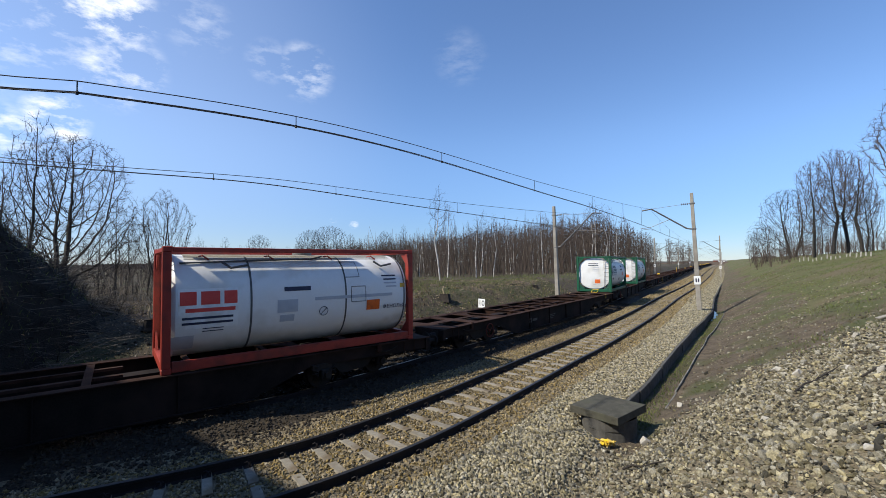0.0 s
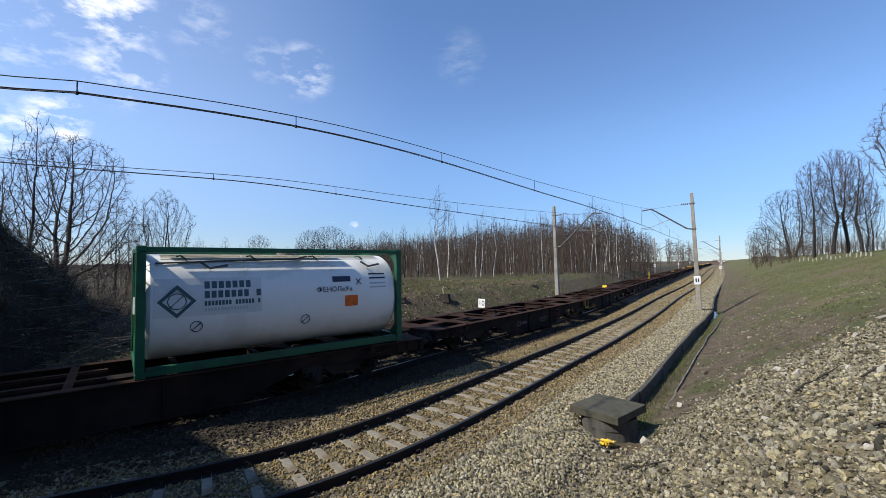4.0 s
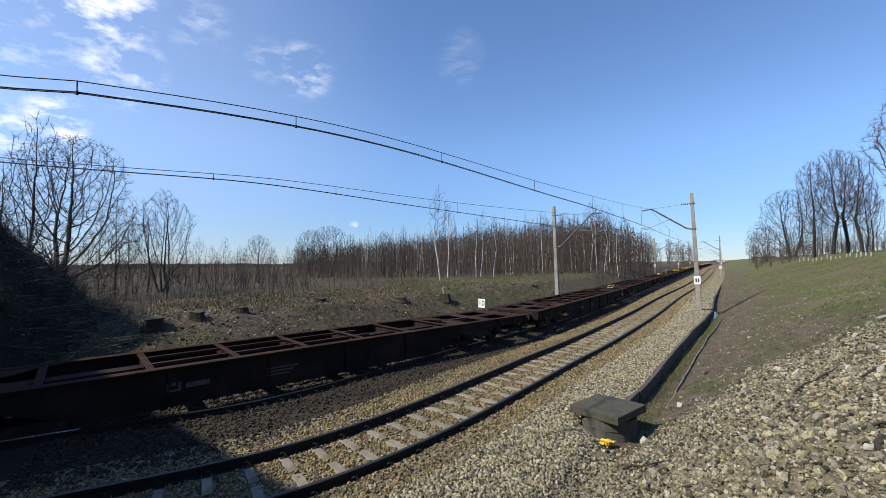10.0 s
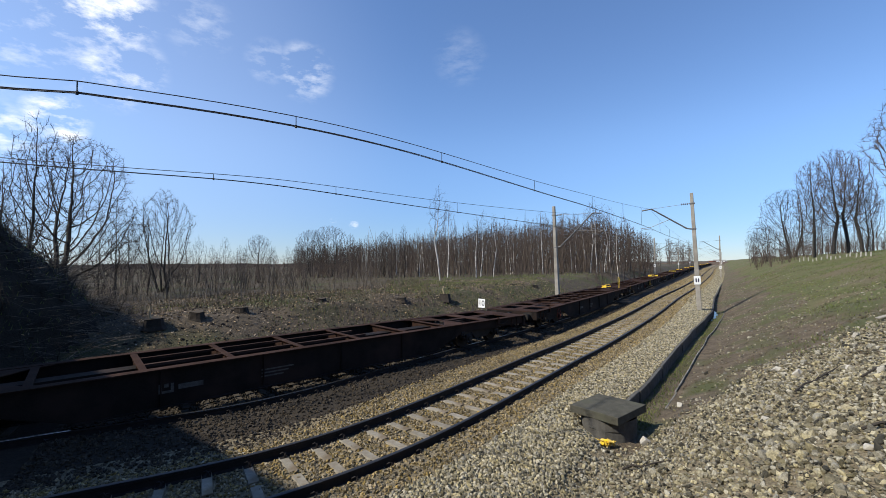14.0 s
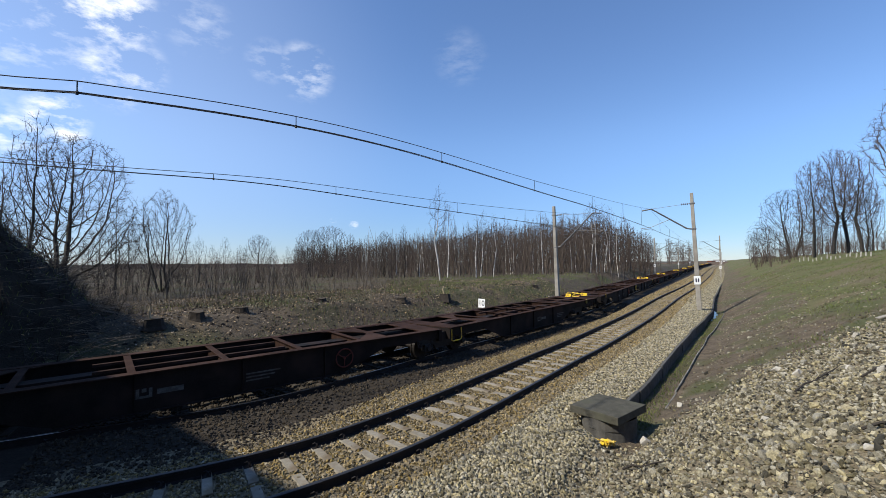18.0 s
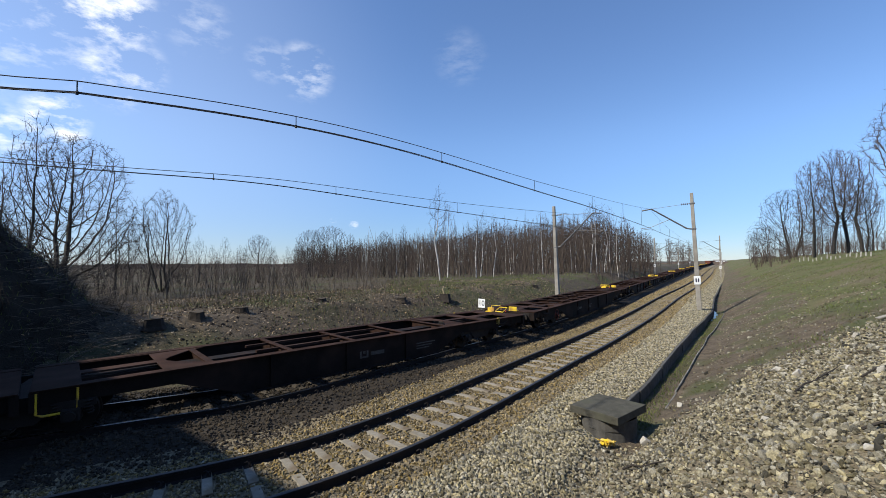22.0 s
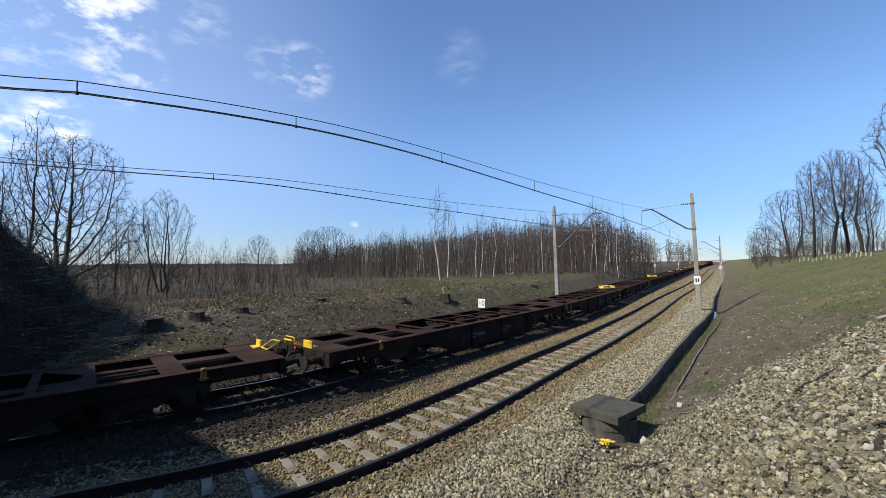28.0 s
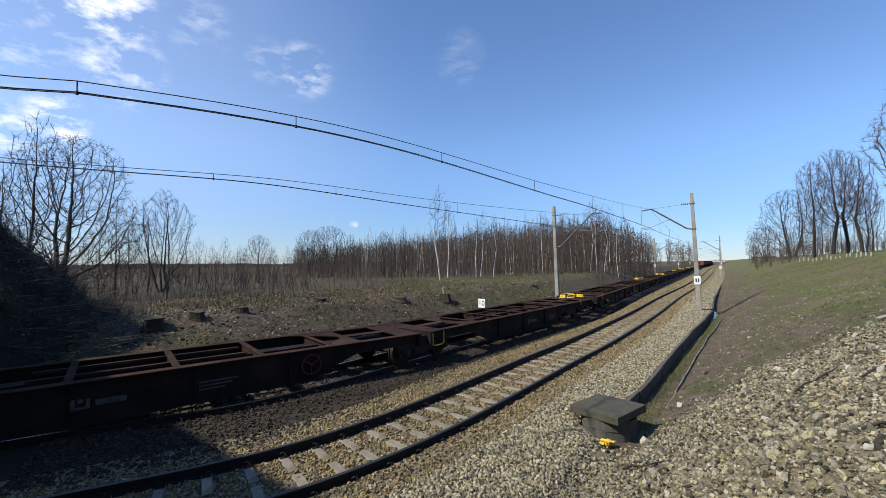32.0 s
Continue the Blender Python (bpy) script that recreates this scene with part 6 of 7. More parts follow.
def grow_crown(seed, height=10.0, wide=7.0, low=1.6, trunk_r=0.16, stems=1, points=900, step=0.3, twig=0.42, twigs=2, up=0.10, bow=0.8, flat=0.7, lean=0.05, tip=0.006):
    """Segments of a leafless tree whose limbs reach for points spread through its crown: wide across, from low up to height."""
    rng = np.random.default_rng(seed)
    u = rng.random(points) ** 0.85
    rad = wide / 2 * np.sin(math.pi * np.clip(0.06 + 0.94 * u, 0, 1) ** bow) ** flat
    lump = 1 + 0.16 * np.sin(3 * u * math.pi + rng.uniform(0, 6))
    a = rng.uniform(0, math.tau, points)
    rr = rad * lump * (1 + 0.14 * np.sin(2 * a + seed)) * rng.random(points) ** 0.52
    goal = np.stack([rr * np.cos(a), rr * np.sin(a), low + (height - low) * u], 1)
    pos, par = [], []
    for k in range(stems):
        base = rng.normal(0, 0.16 * (stems > 1), 3) * np.array([1, 1, 0]) - np.array([0, 0, 0.15])
        way = np.array([rng.normal(0, lean + 0.16 * (stems > 1)), rng.normal(0, lean + 0.16 * (stems > 1)), 1.0])
        last, p = -1, base
        while p[2] < low + 0.12 * (height - low):
            pos.append(p)
            par.append(last)
            last = len(pos) - 1
            way = way + rng.normal(0, 0.035, 3) * np.array([1, 1, 0])
            p = p + way / np.linalg.norm(way) * step * 1.6
    run = [pos[k] - pos[q] if q >= 0 else np.array([0, 0, 1.0]) for k, q in enumerate(par)]
    run = [q / np.linalg.norm(q) for q in run]
    near, dist = np.zeros(points, int), np.full(points, 1e9)

    def meet(first):
        d = np.linalg.norm(goal[:, None] - np.array(pos[first:])[None], axis=2)
        k = d.argmin(1)
        m = d[np.arange(len(goal)), k]
        better = m < dist
        near[better], dist[better] = first + k[better], m[better]
    meet(0)
    sprouts = np.zeros(40000, int)
    for turn in range(90):
        if len(goal) == 0:
            break
        p = np.array(pos)
        way = np.zeros_like(p)
        d = goal - p[near]
        d /= np.maximum(np.linalg.norm(d, axis=1)[:, None], 1e-6)
        np.add.at(way, near, d)
        tips = np.unique(near)
        sprouts[tips] += 1
        w = way[tips]
        w = w / np.maximum(np.linalg.norm(w, axis=1)[:, None], 1e-6) + 0.30 * np.array([run[k] for k in tips]) + rng.normal(0, 0.11, (len(tips), 3)) + np.array([0, 0, up])
        w /= np.linalg.norm(w, axis=1)[:, None]
        first = len(pos)
        pos.extend(p[tips] + w * step)
        run.extend(w)
        par.extend(int(t) for t in tips)
        meet(first)
        alive = (dist > step * 1.45) & (sprouts[near] < 3)
        goal, near, dist = goal[alive], near[alive], dist[alive]
    n = len(pos)
    load = np.zeros(n)
    kids = np.zeros(n, int)
    for k in range(n - 1, -1, -1):
        load[k] = max(load[k], 1)
        if par[k] >= 0:
            load[par[k]] += load[k]
            kids[par[k]] += 1
    e = math.log(trunk_r / tip) / math.log(max(load.max(), 2))
    r = tip * load ** e
    segs = []
    for k in range(n):
        if par[k] >= 0:
            segs.append((pos[par[k]], pos[k], min(r[par[k]], r[k] * 1.35), r[k], 0 if r[k] > 0.028 else 2))
            if load[k] <= 7:
                d = pos[k] - pos[par[k]]
                d = d / np.linalg.norm(d)
                for q in range(twigs + (kids[k] == 0)):
                    w = d * 0.8 + rng.normal(0, 0.55, 3) + np.array([0, 0, up])
                    w *= twig * rng.uniform(0.5, 1.3) / np.linalg.norm(w)
                    segs.append((pos[k], pos[k] + w, tip, tip * 0.6, 3))
    return segs


def crown_tree(seed, bark, twig_mat, thin=0.005, **kw):
    segs = grow_crown(seed, **kw)
    big = [q for q in segs if q[4] == 0]
    small = [q for q in segs if q[4] > 0]
    return tris("trunk", *limbs(big, 0.016), bark, True), tris("crown", *limbs(small, thin), twig_mat, True)


BROAD = [crown_tree(100 + k, M_BARK, M_DARKTWIG, 0.008, wide=8.4, low=1.0, trunk_r=0.24, points=2600, step=0.25, twig=0.40, twigs=3, bow=0.9, flat=0.5, tip=0.008, stems=1 + k % 2) for k in range(3)]
SLIM = [crown_tree(120 + k, M_BARK, M_DARKTWIG, 0.008, wide=3.4, low=1.5, trunk_r=0.13, points=900, step=0.25, twig=0.42, up=0.3, bow=0.8, flat=0.7, tip=0.008) for k in range(4)]
TALL = [crown_tree(130 + k, M_BARK, M_TWIG, 0.009, lean=0.015, wide=3.6, low=2.4, trunk_r=0.17, points=1500, step=0.24, twig=0.42, twigs=4, up=0.2, bow=1.1, flat=0.5, tip=0.009) for k in range(3)]
BIRCHES = [crown_tree(140 + k, M_BIRCH, M_TWIG, 0.008, wide=2.7, low=3.6, trunk_r=0.085, points=560, step=0.28, twig=0.45, up=0.15, bow=0.8, flat=0.7, lean=0.02, tip=0.008) for k in range(4)]
CLUMP = [crown_tree(160 + k, M_BARK, M_DARKTWIG, 0.008, wide=5.4, low=1.2, trunk_r=0.12, points=2000, step=0.25, twig=0.44, twigs=3, up=0.3, bow=0.9, flat=0.6, tip=0.008, stems=5) for k in range(2)]
KINDS = {
    "broad": (BROAD, "bare broad-crowned tree with dark branching limbs", "tree"),
    "slim": (SLIM, "bare slim tree with upright dark branches", "tree"),
    "tall": (TALL, "tall bare tree with a high narrow crown", "tree"),
    "birch": (BIRCHES, "bare birch with a thin white trunk", "birch tree"),
    "clump": (CLUMP, "bare tree with several thin stems", "tree")}


def plant(kind, x, y, height, turn=None, lean=0.0, z=None):
    meshes, label, cat = KINDS[kind]
    t, c = random.choice(meshes)
    root = tagged(new("birch_tree" if kind == "birch" else "bare_tree"), label, cat, "birches at the wood's edge" if kind == "birch" else "bare trees")
    z = float(ground_z(x, y)[0]) if z is None else z
    s = height / 10.0
    root.matrix_basis = Matrix.Translation((x, y, z - 0.1)) @ Euler((0, radians(lean), radians(random.uniform(0, 360) if turn is None else turn))).to_matrix().to_4x4() @ Matrix.Diagonal((s, s, s, 1))
    part("trunk", t, None, root)
    part("crown", c, None, root)
    return root


def polar(az, r):
    """A place r metres from the camera, az degrees left of the picture's axis."""
    a = YAW + radians(az)
    return -math.sin(a) * r, math.cos(a) * r


# left of the tracks, on the near field
for kind, az, r, h in (("slim", 45.2, 34, 11.6), ("broad", 42.6, 36, 10.9), ("slim", 47.4, 37, 9.4), ("slim", 40.2, 41, 6.4), ("slim", 38.9, 39, 7.4), ("slim", 37.8, 45, 6.6), ("clump", 34.6, 42, 8.9), ("slim", 36.0, 46, 7.4), ("slim", 32.4, 52, 5.6), ("slim", 31.0, 60, 6.2), ("slim", 29.6, 66, 5.6), ("slim", 28.2, 72, 7.0), ("slim", 26.6, 78, 6.2),
                       ("broad", 24.4, 92, 8.6), ("slim", 22.6, 88, 6.4), ("slim", 20.9, 95, 6.8), ("broad", 18.0, 84, 9.4), ("broad", 15.6, 80, 9.9), ("slim", 19.4, 90, 7.6), ("slim", 12.8, 78, 8.4), ("slim", 10.4, 75, 8.2), ("clump", 8.2, 72, 8.2), ("slim", 5.5, 66, 8.8)):
    plant(kind, *polar(az, r), h)
# birches at the wood's edge
for az, r, h, lean in ((0.5, 46, 11.0, 0), (-0.6, 60, 11.0, -2), (-4.6, 58, 9.4, -5), (-5.2, 60, 10.0, -3), (-7.0, 60, 9.4, 2), (-13.8, 64, 10.2, -2), (-17.6, 68, 7.6, -5), (-19.9, 70, 11.6, 1), (-20.7, 70, 12.0, -1), (-21.6, 71, 11.6, 4), (-22.4, 72, 11.2, -4)):
    plant("birch", *polar(az, r), h, None, lean)
# right of the tracks, beyond the field
for kind, az, r, h in (("broad", -40.6, 82, 10.8), ("clump", -38.4, 96, 7.4), ("tall", -42.4, 62, 11.0), ("tall", -43.9, 64, 12.0), ("tall", -44.9, 66, 12.2), ("tall", -45.9, 64, 10.8), ("slim", -46.2, 60, 8.4), ("tall", -49.6, 45, 13.5), ("slim", -50.6, 46, 14.0), ("slim", -43.0, 90, 8.0), ("clump", -37.4, 120, 7.2), ("slim", -46.6, 80, 9.0), ("slim", -41.6, 78, 6.4)):
    plant(kind, *polar(az, r), h)


def wood(name, places, heights, variants, mat, thin, label, category="wood"):
    """Many plain trees joined in one object."""
    places, heights = np.asarray(places), np.asarray(heights)
    off, _ = offset_of(places[:, 0], places[:, 1])
    clear = (off < -9.0) | (off > 6.0)      # nothing grows on the line
    places, heights = places[clear], heights[clear]
    packs = [limbs(s, thin) for s in variants]
    vs, fs, n = [], [], 0
    rng = random.Random(name)
    for (x, y, z), h in zip(places, heights):
        v, f = packs[rng.randrange(len(packs))]
        a = rng.uniform(0, math.tau)
        c, s = math.cos(a), math.sin(a)
        k = h / 10
        w = v * k
        vs.append(np.stack([w[:, 0] * c - w[:, 1] * s + x, w[:, 0] * s + w[:, 1] * c + y, w[:, 2] + z], 1))
        fs.append(f + n)
        n += len(v)
    return tagged(new(name, tris(name, np.concatenate(vs), np.concatenate(fs), mat, True)), label, category, kind="stuff")


def polar_field(n, az0, az1, r0, r1, seed):
    rng = np.random.default_rng(seed)
    az, r = rng.uniform(az0, az1, n), r0 + (r1 - r0) * rng.random(n)
    a = YAW + np.radians(az)
    x, y = -np.sin(a) * r, np.cos(a) * r
    return np.stack([x, y, ground_z(x, y)], 1), az, rng


PLAIN = [grow_crown(200 + k, 10, 3.0, 1.2, 0.085, 1, 170, 0.5, 0.7, 5, 0.25, 0.8, 0.6, 0.04, 0.011) for k in range(7)]
FILL = [grow_crown(210 + k, 10, 3.6, 0.8, 0.09, 1, 70, 0.7, 1.1, 2, 0.3, 0.8, 0.5, 0.04, 0.018) for k in range(5)]
PLAIN_BIRCH = [[q for q in grow(220 + k, 10, 0.4, (1,), 0.08, 0.5, 0.3, 1, 0.04) if q[4] == 0] for k in range(4)]
SAPLING = [grow(240 + k, 10, 0.4, (7,), 0.10, 0.25, 0.4) for k in range(6)]
BUSH = [grow(250 + k, 10, 0.6, (7, 3), 0.10, 0.1, 0.3, 3) for k in range(5)]
xyz, az, rng = polar_field(480, -28.6, 20, 66, 110, 41)
wood("birch_wood", xyz, np.interp(az, [-28.6, -27.0, -22, -14, -5, 2, 12, 20], [4.6, 8.4, 10.8, 10.8, 10.0, 8.6, 7.2, 6.4]) * rng.uniform(0.78, 1.05, len(xyz)) * (np.hypot(xyz[:, 0], xyz[:, 1]) / 80) ** 0.6, PLAIN, M_TWIG, 0.013, "dense leafless wood with grey-brown twigs", "wood")
xyz, az, rng = polar_field(760, -28.2, 18, 84, 170, 56)
wood("deep_wood", xyz, np.interp(az, [-28.2, -26.0, -22, -14, -5, 2, 12, 18], [4.6, 7.8, 10.0, 10.0, 9.2, 7.6, 6.0, 5.0]) * rng.uniform(0.7, 1.0, len(xyz)) * (np.hypot(xyz[:, 0], xyz[:, 1]) / 80) ** 0.8, FILL, M_TWIG, 0.02, "dark depth of the leafless wood", "wood")
xyz, az, rng = polar_field(34, -27, 12, 64, 90, 42)
wood("birch_trunks", xyz, rng.uniform(6.5, 9, len(xyz)), PLAIN_BIRCH, M_BIRCH, 0.02, "thin pale birch trunks in the wood", "wood")
xyz, az, rng = polar_field(120, -27, 14, 64, 80, 55)
wood("grey_trunks", xyz, rng.uniform(5.5, 9, len(xyz)), PLAIN_BIRCH, M_SAPLING, 0.02, "thin grey trunks at the wood's edge", "wood")
xyz, az, rng = polar_field(330, 6, 46, 22, 50, 43)
wood("saplings", xyz, 0.7 + 2.2 * rng.random(len(xyz)) ** 1.8, SAPLING, M_SAPLING, 0.007, "thicket of thin bare saplings", "thicket")
xyz, az, rng = polar_field(300, -28, 34, 54, 90, 44)
wood("undergrowth", xyz, rng.uniform(1.2, 3.4, len(xyz)), BUSH, M_TWIG, 0.010, "dry brown undergrowth at the wood's edge", "thicket")
xyz, az, rng = polar_field(230, 12, 50, 100, 230, 45)
wood("far_wood", xyz, rng.uniform(3.4, 6.0, len(xyz)), FILL, M_TWIG, 0.02, "distant leafless wood", "wood")
xyz, az, rng = polar_field(80, -33.6, -28.8, 210, 300, 46)
wood("wood_by_the_line", xyz, rng.uniform(9, 14, len(xyz)), FILL, M_TWIG, 0.03, "distant leafless wood beside the line", "wood")
xyz, az, rng = polar_field(120, -50, -37.0, 76, 130, 47)
wood("wood_beyond_field", xyz, rng.uniform(2.6, 6.0, len(xyz)), FILL, M_TWIG, 0.015, "leafless thicket beyond the grass field", "wood")
xyz, az, rng = polar_field(200, -50, -37.6, 66, 110, 49)
wood("field_thicket", xyz, rng.uniform(1.3, 3.2, len(xyz)), BUSH, M_TWIG, 0.010, "dense bare thicket beyond the grass field", "thicket")
xyz, az, rng = polar_field(360, 10, 50, 62, 130, 50)
wood("clearing_thicket", xyz, rng.uniform(1.6, 4.2, len(xyz)), BUSH, M_TWIG, 0.012, "dense brown thicket beyond the clearing", "thicket")
xyz, az, rng = polar_field(170, 18, 47, 36, 62, 54)
wood("near_thicket", xyz, rng.uniform(0.9, 2.3, len(xyz)), BUSH, M_DARKTWIG, 0.007, "dark bare bushes between the trees and the bank", "thicket")
# the edge of the woods at the horizon: a jagged dark belt
bz = np.radians(np.linspace(-49, 50, 900))
hz = np.random.default_rng(48)
top = 4.6 + 0.9 * np.sin(bz * 13) + 0.5 * np.sin(bz * 41 + 1) + np.abs(hz.normal(0, 1.0, len(bz)))
bx, by = -np.sin(YAW + bz) * 380, np.cos(YAW + bz) * 380
keep = (np.degrees(bz) > -29.5) | (np.degrees(bz) < -37.2)
tops = np.where(np.degrees(bz) > -29.5, 1.4 + (top + 0.8) * 0.42 * np.clip((np.degrees(bz) + 12) / 14, 0, 1), np.where(keep, 4.6 + 0.25 * top, 2.2))
v = np.stack([np.concatenate([bx, bx * 1.01, bx * 1.05]), np.concatenate([by, by * 1.01, by * 1.05]), np.concatenate([np.full(900, -2.0), tops, np.full(900, -2.0)])], 1)
i = np.arange(899)[:, None]
belt = new("horizon_wood", tris("horizon_wood", v, np.concatenate([i + np.array([[0, 1, 901, 900]]), i + np.array([[900, 901, 1801, 1800]])]), M_TWIG))
tagged(belt, "dark far edge of the woods on the horizon", "backdrop", kind="structure")

# brush on the dark mound
rng = np.random.default_rng(51)
x, y = rng.uniform(-27, -13, 900), rng.uniform(0, 8, 900)
o, stn = offset_of(x, y)
k = (o < -8.8) & on_mound(x, y + rng.uniform(-0.8, 0.0, len(y)))
xyz = np.stack([x[k], y[k], ground_z(x[k], y[k])], 1)
BRUSH = [grow(260 + j, 10, 1.0, (6, 3), 0.12, 0.1, -0.25, 3, 0.2) for j in range(5)]
wood("mound_brush", xyz, rng.uniform(0.3, 1.25, len(xyz)), BRUSH, M_BARK, 0.007, "tangled dry brush and cut branches on the mound", "brush")


rng = np.random.default_rng(52)
x, y = rng.uniform(-22, -13.0, 2600), rng.uniform(2.2, 9.4, 2600)
k = on_mound(x - 0.3, y - 0.9) & ~on_mound(x + 1.6, y + 2.4)
n = int(k.sum())
sticks("cut_branches", np.stack([x[k], y[k], ground_z(x[k], y[k]) + 0.05 + 0.5 * rng.random(n) ** 2], 1), 1.5, M_SAPLING, 53, "heap of thin cut branches at the mound's foot")
xyz, rng = on_left(5200, 36)
sticks("fallen_twigs", xyz, 0.5, M_BRUSH, 37, "pale dry twigs lying on the bank")
xyz, rng = on_slope(260, 3, 24, 3.0, 11, 38, 1.2, lambda x, y, o, st, r: r.random(len(x)) < 0.8)
sticks("slope_twigs", xyz, 0.35, M_BARK, 39, "dark dry twigs on the slope")

xyz, az, rng = polar_field(12000, 2, 47, 19, 62, 61)
blades("dry_field_grass", xyz, 0.32, 0.012, M_BRUSH, 62, "tall dry straw-coloured grass in the clearing", "grass", 0.35)
xyz, az, rng = polar_field(9000, -26, 8, 24, 64, 63)
blades("bank_field_grass", xyz, 0.25, 0.014, M_BLADE, 64, "rough green and straw grass behind the bank", "grass", 0.5)

# ---- stumps ----
def stump(x, y, r, h, seed):
    rng = random.Random(seed)
    ob = tagged(new("tree_stump"), "dark sawn tree stump on the grassy bank", "tree stump", "stumps on the bank")
    ob.matrix_basis = pose(x, y, float(ground_z(x, y)[0]) - 0.08, rng.uniform(-5, 5), rng.uniform(-5, 5), rng.uniform(0, 360))
    bm = B()
    n = 14
    lob = [1 + 0.18 * math.sin(3 * k * math.tau / n + seed) + rng.uniform(-0.13, 0.13) for k in range(n)]
    rows = [[bm.verts.new((r * s * lob[k] * math.cos(k * math.tau / n), r * s * lob[k] * math.sin(k * math.tau / n), z + rng.uniform(-0.02, 0.02))) for k in range(n)] for s, z in ((1.35, 0.0), (1.1, h * 0.35), (1.0, h * 0.7), (0.95, h))]
    for p, q in zip(rows, rows[1:]):
        for k in range(n):
            bm.faces.new((p[k], p[(k + 1) % n], q[(k + 1) % n], q[k]))
    part("bark", bm, M_STUMP, ob)
    bm = B()
    bm.faces.new([bm.verts.new((r * 0.95 * lob[k] * math.cos(k * math.tau / n), r * 0.95 * lob[k] * math.sin(k * math.tau / n), h + 0.025)) for k in range(n)])
    part("sawn_top", bm, M_OLDCUT, ob, "weathered dark sawn wood")
    if seed in (1, 6):
        bm = B()
        tube(bm, [(r * 0.4, 0, h), (r * 0.55, 0.05, h + 0.3), (r * 0.4, 0.0, h + 0.48)], 0.05, 5, 0.012)
        part("splinter", bm, M_STUMPCUT, ob, "pale upright splinter")
    return ob


for az, r, rad, h, sd in ((35.3, 17.4, 0.32, 0.42, 1), (31.1, 17.8, 0.26, 0.38, 2), (26.2, 18.6, 0.26, 0.34, 3), (16.6, 21, 0.24, 0.26, 4), (5.8, 23, 0.27, 0.28, 5), (-0.3, 25, 0.36, 0.6, 6), (-12.6, 38, 0.3, 0.25, 7), (-9.5, 36, 0.28, 0.22, 8)):
    stump(*polar(az, r), rad * 0.92, h * 0.85, sd)

# ---- stakes behind the bank ----
for az, r, h in ((-4.1, 24, 0.75), (-11.4, 27, 0.65)):
    x, y = polar(az, r)
    stake = new("stake", mesh_of(tube(B(), [(0, 0, -0.2), (0.02, 0, h * 0.6), (0.0, 0.02, h)], 0.035, 6, 0.025), "stake", M_SAPLING))
    stake.matrix_basis = pose(x, y, float(ground_z(x, y)[0]), 3, -4, 0)
    tagged(stake, "thin pale wooden stake standing in the grass", "stake", "stakes on the bank")

# ---- fence posts on the field ----
POST = mesh_of(box(B(), -0.04, 0.04, -0.04, 0.04, -0.2, 0.36, 0.01), "fence_post", M_ROCK)
for k in range(16):
    q = k / 15
    r = 62 - 18 * q
    x, y = polar(-41.2 - 5.3 * q + random.uniform(-0.08, 0.08), r)
    ob = new("fence_post", POST)
    ob.matrix_basis = pose(x, y, float(ground_z(x, y)[0]), random.uniform(-7, 7), random.uniform(-7, 7), random.uniform(0, 90)) @ Matrix.Diagonal((1, 1, random.uniform(0.75, 1.25), 1))
    tagged(ob, "short pale concrete fence post on the grass", "fence post", "row of fence posts")

# ---- unseen overpass behind the camera, set for its shadow, and distant sheds ----
bridge = tagged(new("road_overpass"), "plain concrete road bridge over the tracks, unseen behind the camera", "bridge", kind="structure")
bm = B()
box(bm, -34, 22, -14.2, -3.0, 6.0, 6.8)
part("deck", bm, M_CONCRETE, bridge)
bm = B()
box(bm, -34, 22, -3.2, -2.95, 6.8, 7.4)
part("parapet", bm, M_CONCRETE, bridge)
M_SHED = material("shed_wall", (0.6, 0.6, 0.58), (0.75, 0.75, 0.73), 0.8, 0, 0.3, 3, 0.0)
M_ROOF = material("shed_roof", (0.20, 0.19, 0.18), (0.30, 0.29, 0.28), 0.8, 0, 0.3, 3, 0.0)
for az, r, w, h in ((-33.9, 900, 9, 3.2), (-34.6, 1100, 10, 3.0)):
    x, y = polar(az, r)
    shed = tagged(new("distant_house"), "small pale house far along the line", "house", "distant houses")
    shed.matrix_basis = pose(x, y, float(ground_z(x, y)[0]), 0, 0, 10)
    part("wall", box(B(), -w / 2, w / 2, -4, 4, -1, h), M_SHED, shed)
    bm = B()
    prism(bm, [(-4.4, h), (4.4, h), (0, h + 2.2)], "x", -w / 2 - 0.4, w / 2 + 0.4)
    part("roof", bm, M_ROOF, shed)
    for k in (-0.25, 0.25):
        part("window", box(B(), k * w - 0.6, k * w + 0.6, -4.06, -4.0, 1.2, 2.6), M_INK, shed)


# ---- what moves ----
def ticks(u):
    """Times at which a body at u is keyed: close together while it passes the camera."""
    out, t = [], 0.0
    while t < 32.0:
        out.append(t)
        s = u - SPEED * t
        t += 0.2 if -20 < s < 45 else (0.6 if -45 < s < 90 else 2.0)
        t = round(t * 30) / 30
    return [q for q in out if q < 31.9] + [32.0]


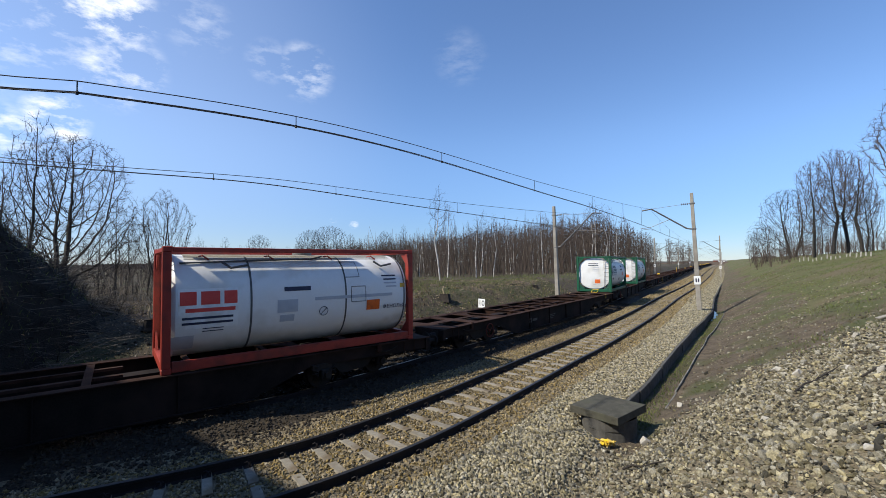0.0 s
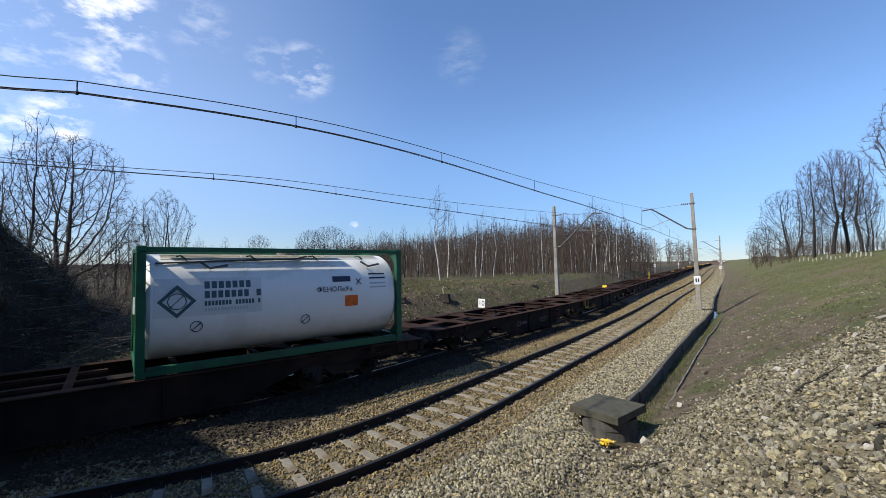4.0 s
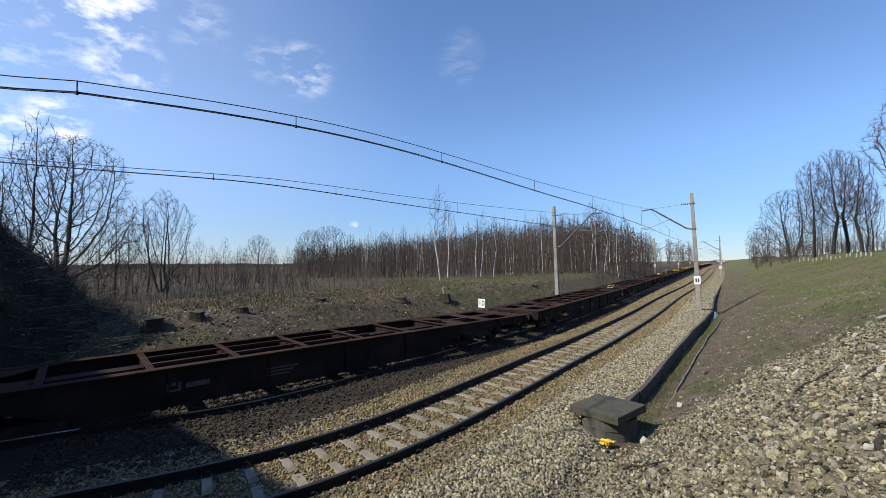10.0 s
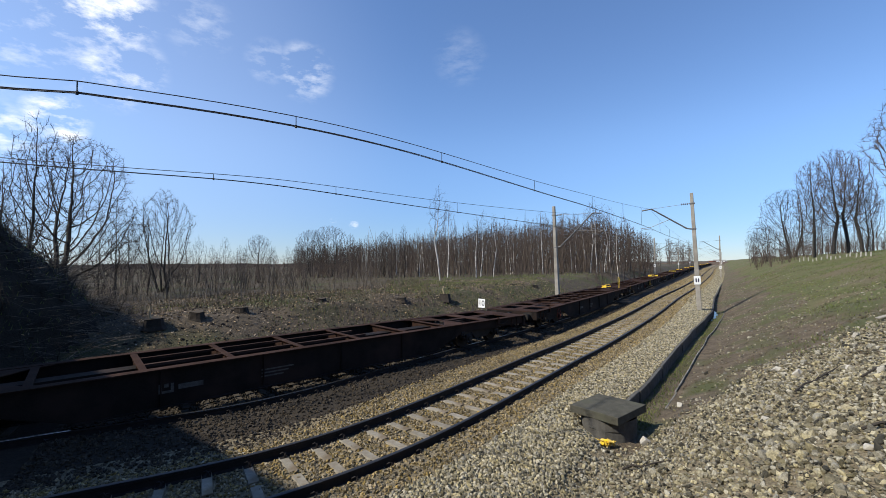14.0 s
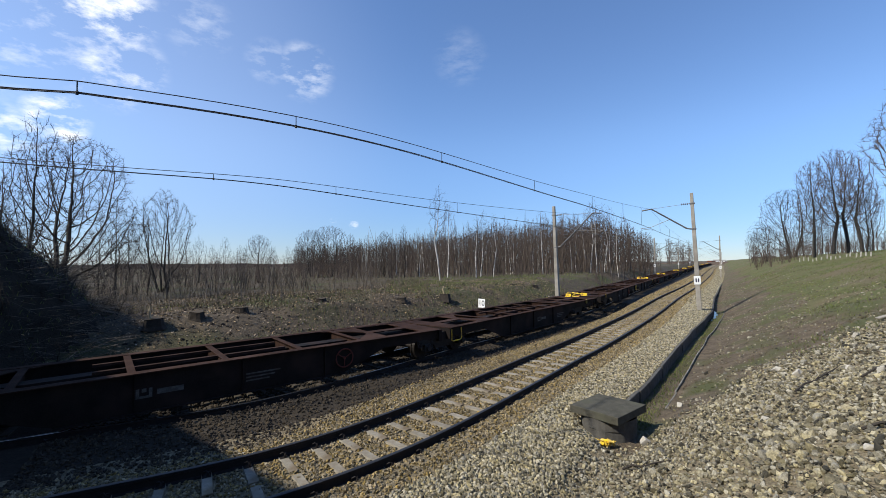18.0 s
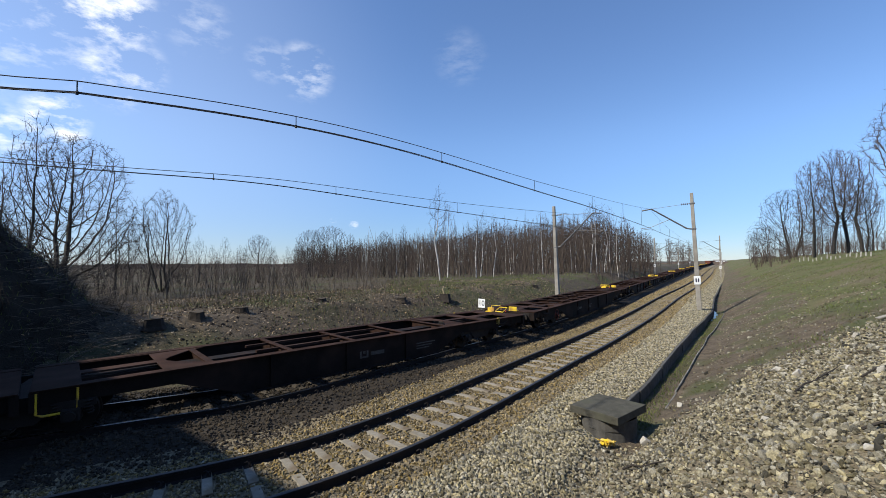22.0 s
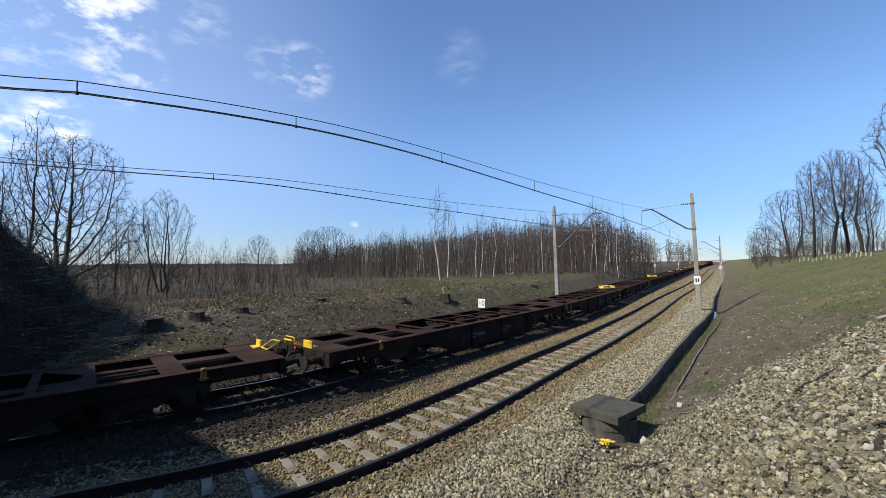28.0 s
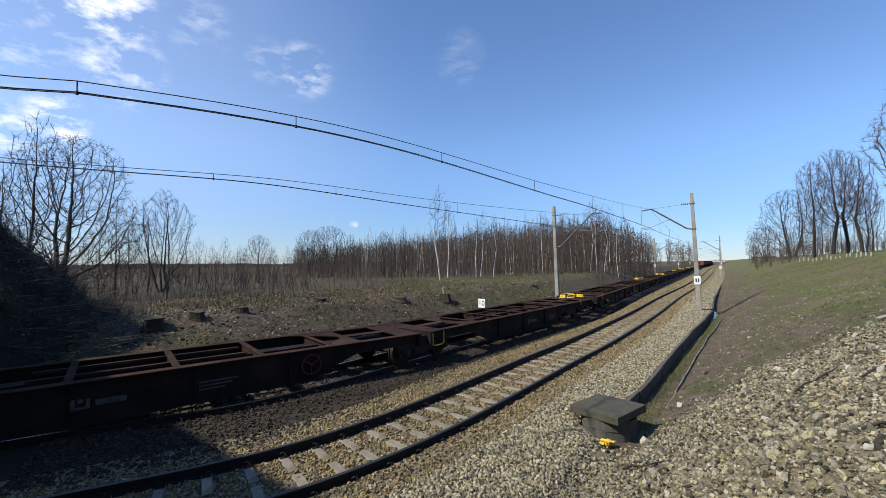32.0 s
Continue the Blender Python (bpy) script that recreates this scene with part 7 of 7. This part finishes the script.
def motions():
    turn = {}
    for root, a, b in WAGON_KEYS:
        times = ticks((a + b) / 2)
        turn[root] = lambda t, a=a, b=b: far_pose(a - SPEED * t, b - SPEED * t)
        walk(root, [(t, turn[root](t)) for t in times])
    for sec, root, mid, out, s in SECTION_KEYS:
        rows = []
        for t in ticks(mid):
            p, q = on_far(mid - SPEED * t), on_far(out - SPEED * t)
            d = (q - p).normalized() * s
            m = Matrix.Translation(p) @ Matrix.Rotation(math.atan2(-d.x, d.y), 4, "Z")
            rows.append((t, turn[root](t).inverted() @ m))
        walk(sec, rows)
    for bo, root, u, y in BOGIE_KEYS:
        rows = []
        for t in ticks(u):
            m = far_pose(u - SPEED * t - 0.9, u - SPEED * t + 0.9)
            rows.append((t, turn[root](t).inverted() @ m))
        walk(bo, rows)
    place = {bo: u for bo, root, u, y in BOGIE_KEYS}
    for w, bo, d in WHEEL_KEYS:
        u = place[bo]
        t0, t1 = max(0.0, (u - 26) / SPEED), min(32.0, (u + 3) / SPEED)
        if t1 <= t0:
            continue
        k0, k1 = int(t0 * 30), int(math.ceil(t1 * 30))
        rows = [(k / 30, pose(0, d, 0.365, math.degrees(k / 30 * SPEED / 0.365) % 360)) for k in range(k0, min(k1, 960) + 1)]
        if rows[0][0] > 0:
            rows.insert(0, (0.0, rows[0][1]))
        if rows[-1][0] < 32:
            rows.append((32.0, rows[-1][1]))
        walk(w, rows)
    for load, u in LOAD_KEYS:
        times = ticks(u)
        owner = [(a, b) for _, a, b in WAGON_KEYS if b - a > 5 and (a + b) / 2 - 10.2 < u < (a + b) / 2 + 10.2][0]
        rows = []
        for t in times:
            m = far_pose(owner[0] - SPEED * t, owner[1] - SPEED * t)
            rows.append((t, m @ pose(0, u - (owner[0] + owner[1]) / 2, DECK + 0.024)))
        walk(load, rows)

    # the insect crosses before the camera, from above the picture out to its right
    rows = []
    for t, x, y, d in ((0.0, -3.2, 9.0, 14), (2.0, -1.7, 4.6, 8), (3.2, -0.47, 0.93, 3.2), (3.3, -0.29, 0.75, 3.0), (3.4, -0.113, 0.565, 3.0), (3.5, 0.067, 0.378, 3.0), (3.6, 0.26, 0.22, 3.0), (3.8, 0.75, 0.08, 3.0), (4.0, 1.5, 0.25, 3.2), (5.0, 5.0, 2.5, 5), (32.0, 30, 25, 8)):
        p = EYE + view_way(x, y) * d
        rows.append((t, Matrix.Translation(p) @ Euler((0.3, 0.2, YAW - 0.9)).to_matrix().to_4x4()))
    walk(insect, rows)


motions()
